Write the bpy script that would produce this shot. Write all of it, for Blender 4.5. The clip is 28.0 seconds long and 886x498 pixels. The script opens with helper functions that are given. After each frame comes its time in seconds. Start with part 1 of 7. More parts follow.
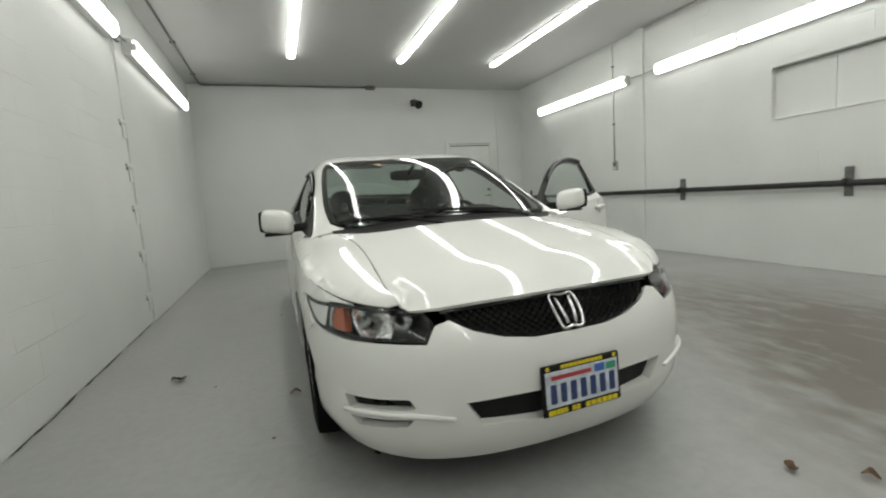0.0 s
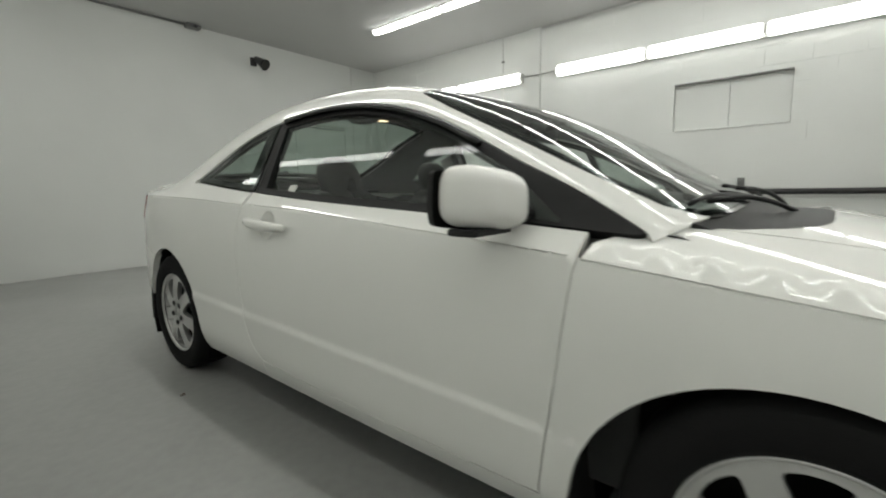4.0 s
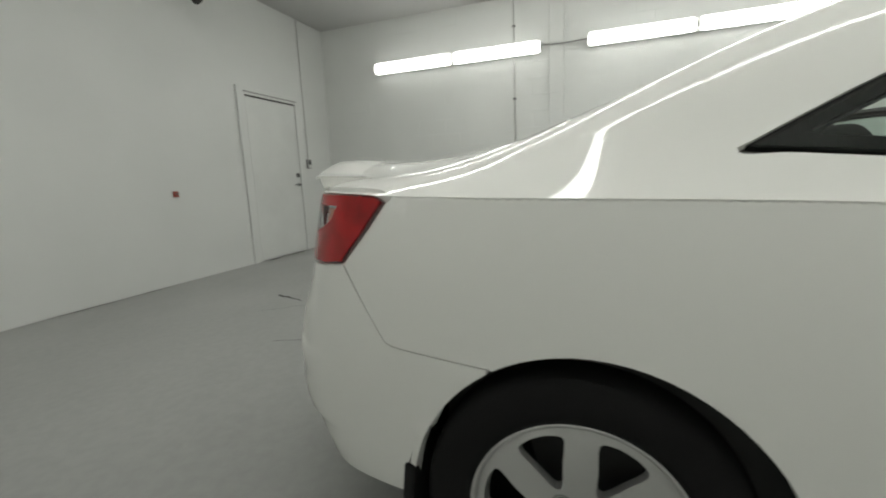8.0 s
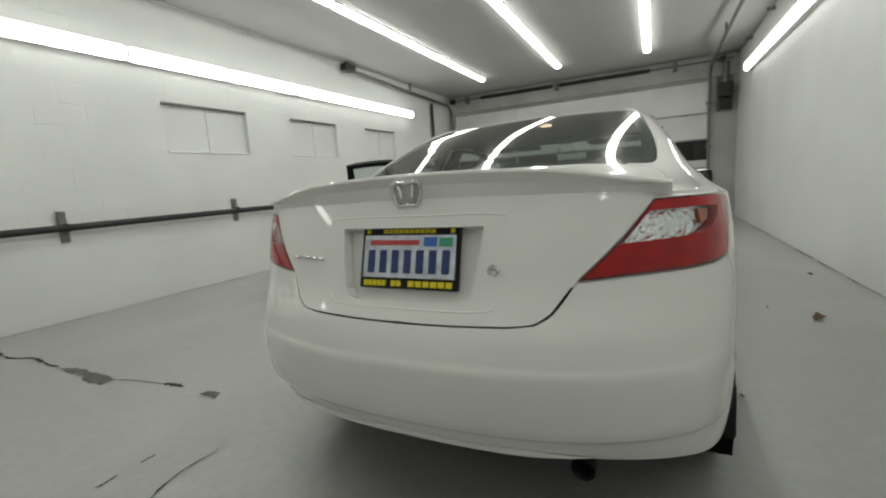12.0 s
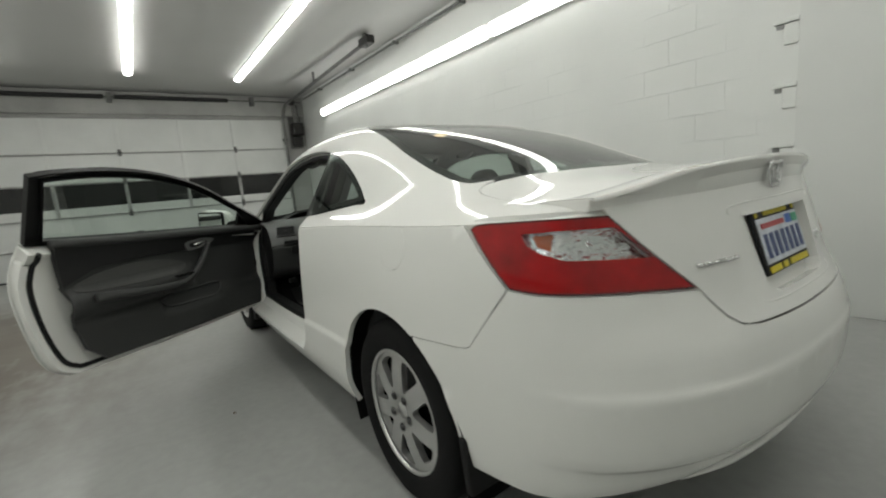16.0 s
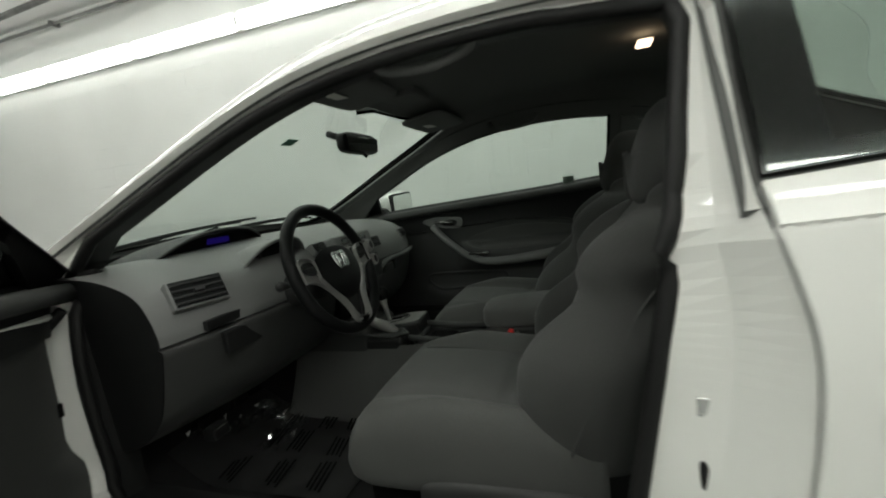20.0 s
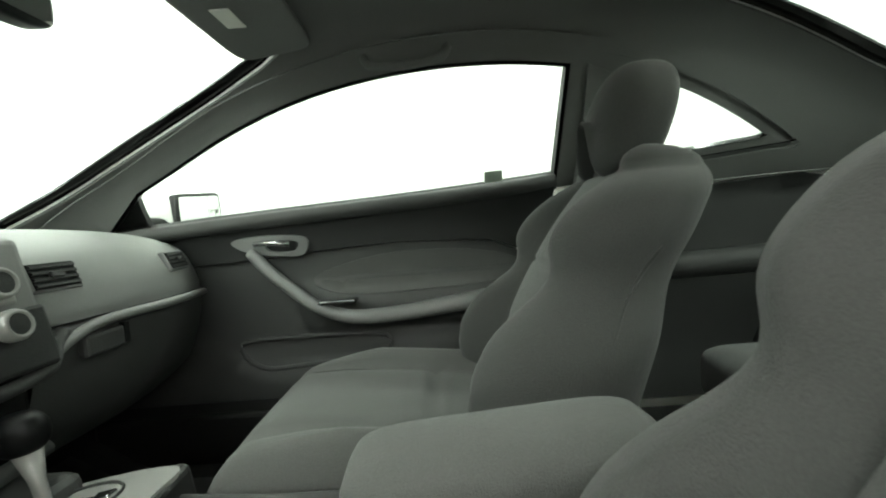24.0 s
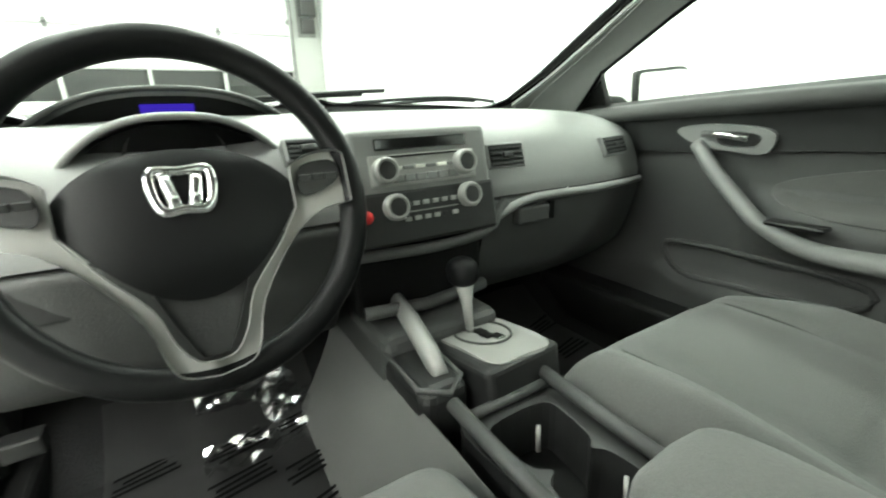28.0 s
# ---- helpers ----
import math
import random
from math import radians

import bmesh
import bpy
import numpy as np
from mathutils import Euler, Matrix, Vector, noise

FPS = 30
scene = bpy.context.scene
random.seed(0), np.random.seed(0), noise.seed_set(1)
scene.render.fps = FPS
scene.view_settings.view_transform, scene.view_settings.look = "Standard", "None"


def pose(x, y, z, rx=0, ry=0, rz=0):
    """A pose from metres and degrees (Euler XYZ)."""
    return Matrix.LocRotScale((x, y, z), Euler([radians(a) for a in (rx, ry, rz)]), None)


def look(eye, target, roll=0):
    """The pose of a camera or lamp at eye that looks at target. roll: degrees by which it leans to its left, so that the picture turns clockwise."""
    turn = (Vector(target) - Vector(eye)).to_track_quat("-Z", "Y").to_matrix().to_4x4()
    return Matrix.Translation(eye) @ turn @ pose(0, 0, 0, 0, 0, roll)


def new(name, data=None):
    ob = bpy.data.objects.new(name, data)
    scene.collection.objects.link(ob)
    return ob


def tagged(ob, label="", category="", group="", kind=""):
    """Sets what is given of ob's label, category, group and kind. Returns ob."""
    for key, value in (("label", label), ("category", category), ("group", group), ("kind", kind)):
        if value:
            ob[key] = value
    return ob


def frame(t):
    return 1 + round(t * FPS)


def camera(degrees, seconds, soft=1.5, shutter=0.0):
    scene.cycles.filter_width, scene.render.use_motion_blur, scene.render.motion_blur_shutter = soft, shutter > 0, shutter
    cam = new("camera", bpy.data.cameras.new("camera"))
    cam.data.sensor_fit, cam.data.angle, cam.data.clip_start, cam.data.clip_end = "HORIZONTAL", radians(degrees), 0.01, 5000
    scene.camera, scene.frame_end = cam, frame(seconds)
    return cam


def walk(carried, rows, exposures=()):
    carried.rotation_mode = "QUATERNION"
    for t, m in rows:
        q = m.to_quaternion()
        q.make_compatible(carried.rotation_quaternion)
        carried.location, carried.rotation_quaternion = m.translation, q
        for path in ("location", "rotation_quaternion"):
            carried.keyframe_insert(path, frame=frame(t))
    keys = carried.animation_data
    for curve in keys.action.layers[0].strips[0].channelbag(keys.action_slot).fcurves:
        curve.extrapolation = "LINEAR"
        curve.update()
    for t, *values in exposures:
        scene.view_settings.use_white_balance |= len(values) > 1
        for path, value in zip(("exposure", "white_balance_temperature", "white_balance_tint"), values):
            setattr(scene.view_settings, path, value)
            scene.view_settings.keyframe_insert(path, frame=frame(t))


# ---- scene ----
cam = camera(91.6, 28.0, soft=2.0, shutter=0.4)
PATH = [
    (0, (-0.89, -2.026, 1.011), (-0.198, -0.164, 0.776), -4.1),
    (0.5, (-1.166, -1.884, 1.006), (-0.315, -0.093, 0.745), -3.8),
    (1, (-1.364, -1.69, 0.976), (-0.346, 0.012, 0.716), -4.1),
    (1.5, (-1.519, -1.468, 0.98), (-0.35, 0.136, 0.737), -5.0),
    (2, (-1.648, -1.188, 0.986), (-0.309, 0.275, 0.728), -5.0),
    (2.5, (-1.701, -0.883, 0.97), (-0.275, 0.499, 0.735), -4.4),
    (3, (-1.704, -0.572, 0.967), (-0.22, 0.741, 0.698), -3.5),
    (3.5, (-1.691, -0.264, 0.955), (-0.188, 1.026, 0.68), -1.9),
    (5.5, (-1.696, 1.068, 1.008), (-0.032, 2.141, 0.724), -1.4),
    (6, (-1.678, 1.371, 0.992), (0.004, 2.41, 0.689), -1.1),
    (6.5, (-1.645, 1.657, 0.999), (0.073, 2.629, 0.677), -0.2),
    (7, (-1.652, 1.971, 1.011), (0.151, 2.773, 0.686), -1.2),
    (7.5, (-1.617, 2.322, 1.0), (0.209, 3.084, 0.705), -2.8),
    (8, (-1.596, 2.616, 1.006), (0.257, 3.295, 0.681), -2.5),
    (8.5, (-1.58, 2.909, 1.014), (0.371, 3.17, 0.662), -1.8),
    (9, (-1.541, 3.21, 1.013), (0.428, 3.221, 0.66), -2.7),
    (9.5, (-1.465, 3.496, 1.029), (0.474, 3.153, 0.675), -2.3),
    (10, (-1.378, 3.766, 1.043), (0.445, 3.012, 0.715), -2.3),
    (10.5, (-1.25, 3.986, 1.046), (0.407, 2.9, 0.775), -2.2),
    (11, (-1.069, 4.177, 1.057), (0.377, 2.836, 0.721), -3.0),
    (11.5, (-0.862, 4.335, 1.06), (0.291, 2.737, 0.715), -4.1),
    (12, (-0.614, 4.45, 1.057), (0.266, 2.681, 0.75), -4.1),
    (12.5, (-0.346, 4.528, 1.081), (0.293, 2.664, 0.742), -3.9),
    (14.5, (0.796, 4.508, 1.109), (0.352, 2.587, 0.773), -3.3),
    (15, (1.06, 4.346, 1.108), (0.379, 2.484, 0.848), -4.2),
    (15.5, (1.261, 4.133, 1.111), (0.348, 2.377, 0.819), -3.2),
    (16, (1.453, 3.864, 1.089), (0.321, 2.246, 0.773), -4.8),
    (16.5, (1.584, 3.559, 1.075), (0.275, 2.072, 0.796), -4.5),
    (17, (1.659, 3.243, 1.08), (0.225, 1.885, 0.764), -4.2),
    (17.5, (1.717, 2.929, 1.086), (0.145, 1.727, 0.794), -5.0),
    (18, (1.722, 2.63, 1.085), (0.044, 1.573, 0.828), -5.1),
    (18.5, (1.668, 2.335, 1.082), (-0.056, 1.357, 0.814), -4.3),
    (19, (1.621, 2.058, 1.057), (-0.182, 1.239, 0.777), -4.0),
    (19.5, (1.530, 1.804, 1.031), (-0.315, 1.093, 0.730), -5.0),
    (20, (1.37, 1.612, 0.998), (-0.51, 0.989, 0.723), -6.2),
    (20.5, (1.200, 1.440, 0.943), (-0.723, 0.995, 0.610), -5.2),
    (22.5, (0.758, 1.361, 0.85), (-1.231, 1.267, 0.662), -3.9),
    (23, (0.658, 1.379, 0.85), (-1.336, 1.379, 0.694), -4.1),
    (23.5, (0.55, 1.39, 0.822), (-1.449, 1.426, 0.81), -4.8),
    (24, (0.463, 1.408, 0.862), (-1.534, 1.405, 0.737), -3.6),
    (24.5, (0.384, 1.427, 0.859), (-1.613, 1.368, 0.771), -2.6),
    (25, (0.328, 1.461, 0.906), (-1.64, 1.222, 0.635), -1.8),
    (25.5, (0.298, 1.481, 0.902), (-1.589, 0.908, 0.572), -0.3),
    (26, (0.29, 1.493, 0.901), (-1.439, 0.562, 0.517), -0.9),
    (26.5, (0.3, 1.456, 0.909), (-1.275, 0.311, 0.451), 0.3),
    (27, (0.305, 1.455, 0.901), (-1.061, 0.094, 0.371), -1.3),
    (27.5, (0.321, 1.457, 0.907), (-0.884, -0.044, 0.365), -1.7),
    (28, (0.337, 1.459, 0.907), (-0.639, -0.172, 0.284), -1.6),
]
EXPOSURES = [(0.0, 0.70, 6500, 8), (19.0, 0.70, 6500, 8), (20.0, 1.1, 6500, 6), (20.5, 1.75, 6500, 5), (22.5, 3.1, 6500, 4), (26.0, 3.35, 6500, 4), (27.0, 3.6, 6500, 4), (28.0, 4.0, 6500, 4)]
walk(cam, [(t, look(eye, target, roll)) for t, eye, target, roll in PATH], EXPOSURES)

# ---- light and world ----
world = bpy.data.worlds.new("world")
scene.world = world
world.use_nodes = True
world.node_tree.nodes["Background"].inputs[0].default_value = (0.5, 0.52, 0.5, 1)
world.node_tree.nodes["Background"].inputs[1].default_value = 0.02


# ---- materials ----
def material(name, colour, rough=0.5, metal=0.0, grain=0.0, grain_size=60.0, stain=0.0, stain_size=1.5, bump=0.0, bump_size=200.0,
             coat=0.0, alpha=1.0, sheen=0.0, spec=0.5, rough_var=0.0):
    """Painted, plastic, cloth or metal surface with variation at two scales."""
    m = bpy.data.materials.new(name)
    m.use_nodes = True
    nt = m.node_tree
    b = nt.nodes["Principled BSDF"]
    b.inputs["Base Color"].default_value = (*colour, 1)
    b.inputs["Roughness"].default_value = rough
    b.inputs["Metallic"].default_value = metal
    b.inputs["Coat Weight"].default_value = coat
    b.inputs["Coat Roughness"].default_value = 0.03
    b.inputs["Sheen Weight"].default_value = sheen
    b.inputs["Specular IOR Level"].default_value = spec
    if grain or stain or bump or rough_var:
        tc = nt.nodes.new("ShaderNodeTexCoord")
        last = None
        base = nt.nodes.new("ShaderNodeRGB")
        base.outputs[0].default_value = (*colour, 1)
        last = base.outputs[0]
        for amount, size, detail in ((stain, stain_size, 6.0), (grain, grain_size, 3.0)):
            if not amount:
                continue
            n = nt.nodes.new("ShaderNodeTexNoise")
            n.inputs["Scale"].default_value = size
            n.inputs["Detail"].default_value = detail
            nt.links.new(tc.outputs["Object"], n.inputs["Vector"])
            r = nt.nodes.new("ShaderNodeMapRange")
            r.inputs["From Min"].default_value, r.inputs["From Max"].default_value = 0.3, 0.7
            r.inputs["To Min"].default_value, r.inputs["To Max"].default_value = 1 - amount, 1 + amount
            nt.links.new(n.outputs[0], r.inputs["Value"])
            mix = nt.nodes.new("ShaderNodeMix")
            mix.data_type, mix.blend_type = "RGBA", "MULTIPLY"
            mix.inputs["Factor"].default_value = 1
            nt.links.new(last, mix.inputs["A"])
            nt.links.new(r.outputs[0], mix.inputs["B"])
            last = mix.outputs["Result"]
        nt.links.new(last, b.inputs["Base Color"])
        if rough_var:
            n = nt.nodes.new("ShaderNodeTexNoise")
            n.inputs["Scale"].default_value = stain_size * 1.7
            n.inputs["Detail"].default_value = 5
            nt.links.new(tc.outputs["Object"], n.inputs["Vector"])
            r = nt.nodes.new("ShaderNodeMapRange")
            r.inputs["From Min"].default_value, r.inputs["From Max"].default_value = 0.3, 0.7
            r.inputs["To Min"].default_value, r.inputs["To Max"].default_value = max(0.02, rough - rough_var), min(1, rough + rough_var)
            nt.links.new(n.outputs[0], r.inputs["Value"])
            nt.links.new(r.outputs[0], b.inputs["Roughness"])
        if bump:
            n = nt.nodes.new("ShaderNodeTexNoise")
            n.inputs["Scale"].default_value = bump_size
            n.inputs["Detail"].default_value = 3
            nt.links.new(tc.outputs["Object"], n.inputs["Vector"])
            bp = nt.nodes.new("ShaderNodeBump")
            bp.inputs["Strength"].default_value = bump
            bp.inputs["Distance"].default_value = 0.01
            nt.links.new(n.outputs[0], bp.inputs["Height"])
            nt.links.new(bp.outputs[0], b.inputs["Normal"])
    return m


def glow(name, colour, strength):
    m = bpy.data.materials.new(name)
    m.use_nodes = True
    nt = m.node_tree
    nt.nodes.remove(nt.nodes["Principled BSDF"])
    e = nt.nodes.new("ShaderNodeEmission")
    e.inputs[0].default_value, e.inputs[1].default_value = (*colour, 1), strength
    nt.links.new(e.outputs[0], nt.nodes["Material Output"].inputs[0])
    return m


def glass(name, tint, weight=1.0):
    """Thin window glass: clear with a tint, and the mirror gloss of glass."""
    m = bpy.data.materials.new(name)
    m.use_nodes = True
    nt = m.node_tree
    nt.nodes.remove(nt.nodes["Principled BSDF"])
    clear = nt.nodes.new("ShaderNodeBsdfTransparent")
    clear.inputs[0].default_value = (*tint, 1)
    shine = nt.nodes.new("ShaderNodeBsdfGlossy")
    shine.inputs["Roughness"].default_value = 0.01
    edge = nt.nodes.new("ShaderNodeLayerWeight")
    edge.inputs[0].default_value = 0.5
    power = nt.nodes.new("ShaderNodeMath")
    power.operation = "POWER"
    power.inputs[1].default_value = 5
    nt.links.new(edge.outputs["Facing"], power.inputs[0])
    times = nt.nodes.new("ShaderNodeMath")
    times.operation = "MULTIPLY_ADD"
    times.use_clamp = True
    times.inputs[1].default_value, times.inputs[2].default_value = 0.95, 0.045 * weight
    nt.links.new(power.outputs[0], times.inputs[0])
    mix = nt.nodes.new("ShaderNodeMixShader")
    nt.links.new(times.outputs[0], mix.inputs[0])
    nt.links.new(clear.outputs[0], mix.inputs[1])
    nt.links.new(shine.outputs[0], mix.inputs[2])
    nt.links.new(mix.outputs[0], nt.nodes["Material Output"].inputs[0])
    return m


WHITE_CAR = material("white car paint", (0.80, 0.80, 0.768), rough=0.55, spec=0.15, coat=1.0, grain=0.01, grain_size=900)
CEIL = material("ceiling paint", (0.50, 0.50, 0.49), rough=0.75, stain=0.04, stain_size=0.6)
SMOOTH_WALL = material("smooth white wall paint", (0.66, 0.67, 0.65), rough=0.4, stain=0.05, stain_size=0.7, bump=0.12, bump_size=6)


def block_wall(name):
    """White paint on blocks, whose joints show faintly and in places."""
    m = material(name, (0.68, 0.69, 0.67), rough=0.42, stain=0.05, stain_size=0.9)
    nt = m.node_tree
    tc, sep, com = nt.nodes.new("ShaderNodeTexCoord"), nt.nodes.new("ShaderNodeSeparateXYZ"), nt.nodes.new("ShaderNodeCombineXYZ")
    nt.links.new(tc.outputs["Object"], sep.inputs[0])
    nt.links.new(sep.outputs[1], com.inputs[0])
    nt.links.new(sep.outputs[2], com.inputs[1])
    br = nt.nodes.new("ShaderNodeTexBrick")
    br.inputs["Scale"].default_value = 1.0
    br.inputs["Brick Width"].default_value, br.inputs["Row Height"].default_value = 0.406, 0.203
    br.inputs["Mortar Size"].default_value, br.inputs["Mortar Smooth"].default_value = 0.004, 0.6
    nt.links.new(com.outputs[0], br.inputs["Vector"])
    n1, n2 = nt.nodes.new("ShaderNodeTexNoise"), nt.nodes.new("ShaderNodeTexNoise")
    n1.inputs["Scale"].default_value, n2.inputs["Scale"].default_value = 1.6, 45
    for n in (n1, n2):
        nt.links.new(tc.outputs["Object"], n.inputs["Vector"])
    part_in = nt.nodes.new("ShaderNodeMapRange")
    part_in.inputs["From Min"].default_value, part_in.inputs["From Max"].default_value = 0.47, 0.66
    nt.links.new(n1.outputs[0], part_in.inputs["Value"])
    mul = nt.nodes.new("ShaderNodeMath")
    mul.operation = "MULTIPLY"
    nt.links.new(br.outputs["Fac"], mul.inputs[0])
    nt.links.new(part_in.outputs[0], mul.inputs[1])
    add = nt.nodes.new("ShaderNodeMath")
    add.operation = "MULTIPLY_ADD"
    add.inputs[1].default_value = -1.0
    nt.links.new(mul.outputs[0], add.inputs[0])
    sc = nt.nodes.new("ShaderNodeMath")
    sc.operation = "MULTIPLY"
    sc.inputs[1].default_value = 0.25
    nt.links.new(n2.outputs[0], sc.inputs[0])
    nt.links.new(sc.outputs[0], add.inputs[2])
    bp = nt.nodes.new("ShaderNodeBump")
    bp.inputs["Strength"].default_value, bp.inputs["Distance"].default_value = 0.8, 0.005
    nt.links.new(add.outputs[0], bp.inputs["Height"])
    nt.links.new(bp.outputs[0], nt.nodes["Principled BSDF"].inputs["Normal"])
    return m


WALL = block_wall("white painted blocks")


def floor_paint():
    """Worn grey floor coat with brown tyre dirt near the doors."""
    m = material("grey floor coat", (0.325, 0.33, 0.318), rough=0.33, stain=0.05, stain_size=0.8, grain=0.05, grain_size=22, rough_var=0.05, bump=0.03, bump_size=30)
    nt = m.node_tree
    b = nt.nodes["Principled BSDF"]
    before = b.inputs["Base Color"].links[0].from_socket
    tc = nt.nodes.new("ShaderNodeTexCoord")
    dirt = None
    for cx, cy, rx, ry in ((2.55, 0.0, 1.55, 2.1), (2.4, -2.6, 1.9, 2.0), (2.3, -1.3, 1.7, 1.5), (1.9, -1.9, 1.7, 1.7)):
        mp = nt.nodes.new("ShaderNodeMapping")
        mp.inputs["Location"].default_value = (-cx / rx, -cy / ry, 0)
        mp.inputs["Scale"].default_value = (1 / rx, 1 / ry, 0)
        nt.links.new(tc.outputs["Object"], mp.inputs["Vector"])
        g = nt.nodes.new("ShaderNodeTexGradient")
        g.gradient_type = "SPHERICAL"
        nt.links.new(mp.outputs[0], g.inputs[0])
        if dirt is None:
            dirt = g.outputs[1]
        else:
            a = nt.nodes.new("ShaderNodeMath")
            a.operation = "ADD"
            nt.links.new(dirt, a.inputs[0])
            nt.links.new(g.outputs[1], a.inputs[1])
            dirt = a.outputs[0]
    st = nt.nodes.new("ShaderNodeMapping")
    st.inputs["Scale"].default_value = (2.6, 1.3, 1)
    nt.links.new(tc.outputs["Object"], st.inputs["Vector"])
    n = nt.nodes.new("ShaderNodeTexNoise")
    n.inputs["Scale"].default_value, n.inputs["Detail"].default_value = 3.0, 12
    nt.links.new(st.outputs[0], n.inputs["Vector"])
    r = nt.nodes.new("ShaderNodeMapRange")
    r.inputs["From Min"].default_value, r.inputs["From Max"].default_value = 0.15, 0.62
    r.inputs["To Max"].default_value = 1.25
    nt.links.new(n.outputs[0], r.inputs["Value"])
    mul = nt.nodes.new("ShaderNodeMath")
    mul.operation = "MULTIPLY"
    mul.use_clamp = True
    nt.links.new(dirt, mul.inputs[0])
    nt.links.new(r.outputs[0], mul.inputs[1])
    mix = nt.nodes.new("ShaderNodeMix")
    mix.data_type = "RGBA"
    mix.inputs["B"].default_value = (0.135, 0.118, 0.100, 1)
    nt.links.new(mul.outputs[0], mix.inputs["Factor"])
    nt.links.new(before, mix.inputs["A"])
    nt.links.new(mix.outputs["Result"], b.inputs["Base Color"])
    return m


FLOOR = floor_paint()
TUBE = glow("fluorescent tube", (1.0, 1.0, 0.95), 7.9)
TUBE_SIDE = glow("wall fluorescent tube", (1.0, 1.0, 0.95), 4.2)
TYRE = material("tyre rubber", (0.012, 0.012, 0.012), rough=0.85, bump=0.2, spec=0.12)


# ---- building helpers ----
def mesh(name, verts, faces, mat, parent=None, label="", smooth=True, normals=None):
    me = bpy.data.meshes.new(name)
    me.from_pydata([tuple(v) for v in verts], [], faces)
    if smooth:
        me.polygons.foreach_set("use_smooth", [True] * len(me.polygons))
    if normals is not None:
        me.normals_split_custom_set_from_vertices([tuple(n) for n in normals])
    me.materials.append(mat)
    me.update()
    ob = new(name, me)
    if parent is not None:
        ob.parent = parent
    if label:
        ob["label"] = label
    return ob


def part(name, bm, mat, parent=None, label="", smooth=True):
    """Links a bmesh as one mesh object under a thing or a part."""
    me = bpy.data.meshes.new(name)
    bm.normal_update()
    bm.to_mesh(me)
    bm.free()
    if smooth:
        me.polygons.foreach_set("use_smooth", [True] * len(me.polygons))
    me.materials.append(mat)
    ob = new(name, me)
    if parent is not None:
        ob.parent = parent
    if label:
        ob["label"] = label
    return ob


def box_bm(x0, x1, y0, y1, z0, z1, bevel=0.0, seg=2, bm=None):
    own = bm is None
    bm = bm or bmesh.new()
    r = bmesh.ops.create_cube(bm, size=1)
    for v in r["verts"]:
        v.co = Vector(((x0 + x1) / 2 + v.co.x * (x1 - x0), (y0 + y1) / 2 + v.co.y * (y1 - y0), (z0 + z1) / 2 + v.co.z * (z1 - z0)))
    if bevel:
        edges = {e for v in r["verts"] for e in v.link_edges}
        bmesh.ops.bevel(bm, geom=list(edges), offset=bevel, segments=seg, profile=0.5, affect="EDGES")
    return bm


def block(name, x0, x1, y0, y1, z0, z1, mat, parent=None, label="", bevel=0.0, seg=2):
    return part(name, box_bm(x0, x1, y0, y1, z0, z1, bevel, seg), mat, parent, label, smooth=False)


def cyl_bm(a, b, r, seg=16, r2=None, bm=None, caps=True):
    """A rod or cone from a to b."""
    bm = bm or bmesh.new()
    a, b = Vector(a), Vector(b)
    d = b - a
    m = Matrix.Translation((a + b) / 2) @ d.to_track_quat("Z", "Y").to_matrix().to_4x4()
    bmesh.ops.create_cone(bm, cap_ends=caps, segments=seg, radius1=r, radius2=r if r2 is None else r2, depth=d.length, matrix=m)
    return bm


def rod(name, a, b, r, mat, parent=None, label="", seg=16, r2=None):
    ob = part(name, cyl_bm(a, b, r, seg, r2), mat, parent, label, smooth=False)
    return ob


class Spline:
    """A natural cubic curve through knots, as a function of the first number."""

    def __init__(self, *knots):
        self.x = np.array([k[0] for k in knots], float)
        self.y = np.array([k[1] for k in knots], float)
        n = len(self.x)
        h = np.diff(self.x)
        a, rhs = np.eye(n), np.zeros(n)
        for i in range(1, n - 1):
            a[i, i - 1], a[i, i], a[i, i + 1] = h[i - 1], 2 * (h[i - 1] + h[i]), h[i]
            rhs[i] = 3 * ((self.y[i + 1] - self.y[i]) / h[i] - (self.y[i] - self.y[i - 1]) / h[i - 1])
        self.c = np.linalg.solve(a, rhs)
        self.h = h

    def __call__(self, t):
        x, y, c, h = self.x, self.y, self.c, self.h
        if t <= x[0]:
            i, d = 0, t - x[0]
            return y[0] + d * ((y[1] - y[0]) / h[0] - h[0] * (2 * c[0] + c[1]) / 3)
        if t >= x[-1]:
            d = t - x[-1]
            return y[-1] + d * ((y[-1] - y[-2]) / h[-1] + h[-1] * (2 * c[-1] + c[-2]) / 3)
        i = int(np.searchsorted(x, t)) - 1
        d = t - x[i]
        b = (y[i + 1] - y[i]) / h[i] - h[i] * (2 * c[i] + c[i + 1]) / 3
        return y[i] + d * (b + d * (c[i] + d * (c[i + 1] - c[i]) / (3 * h[i])))


# ---- the room ----
SLOPE = 0.011


def floor_z(y):
    return SLOPE * (y - 1.325)


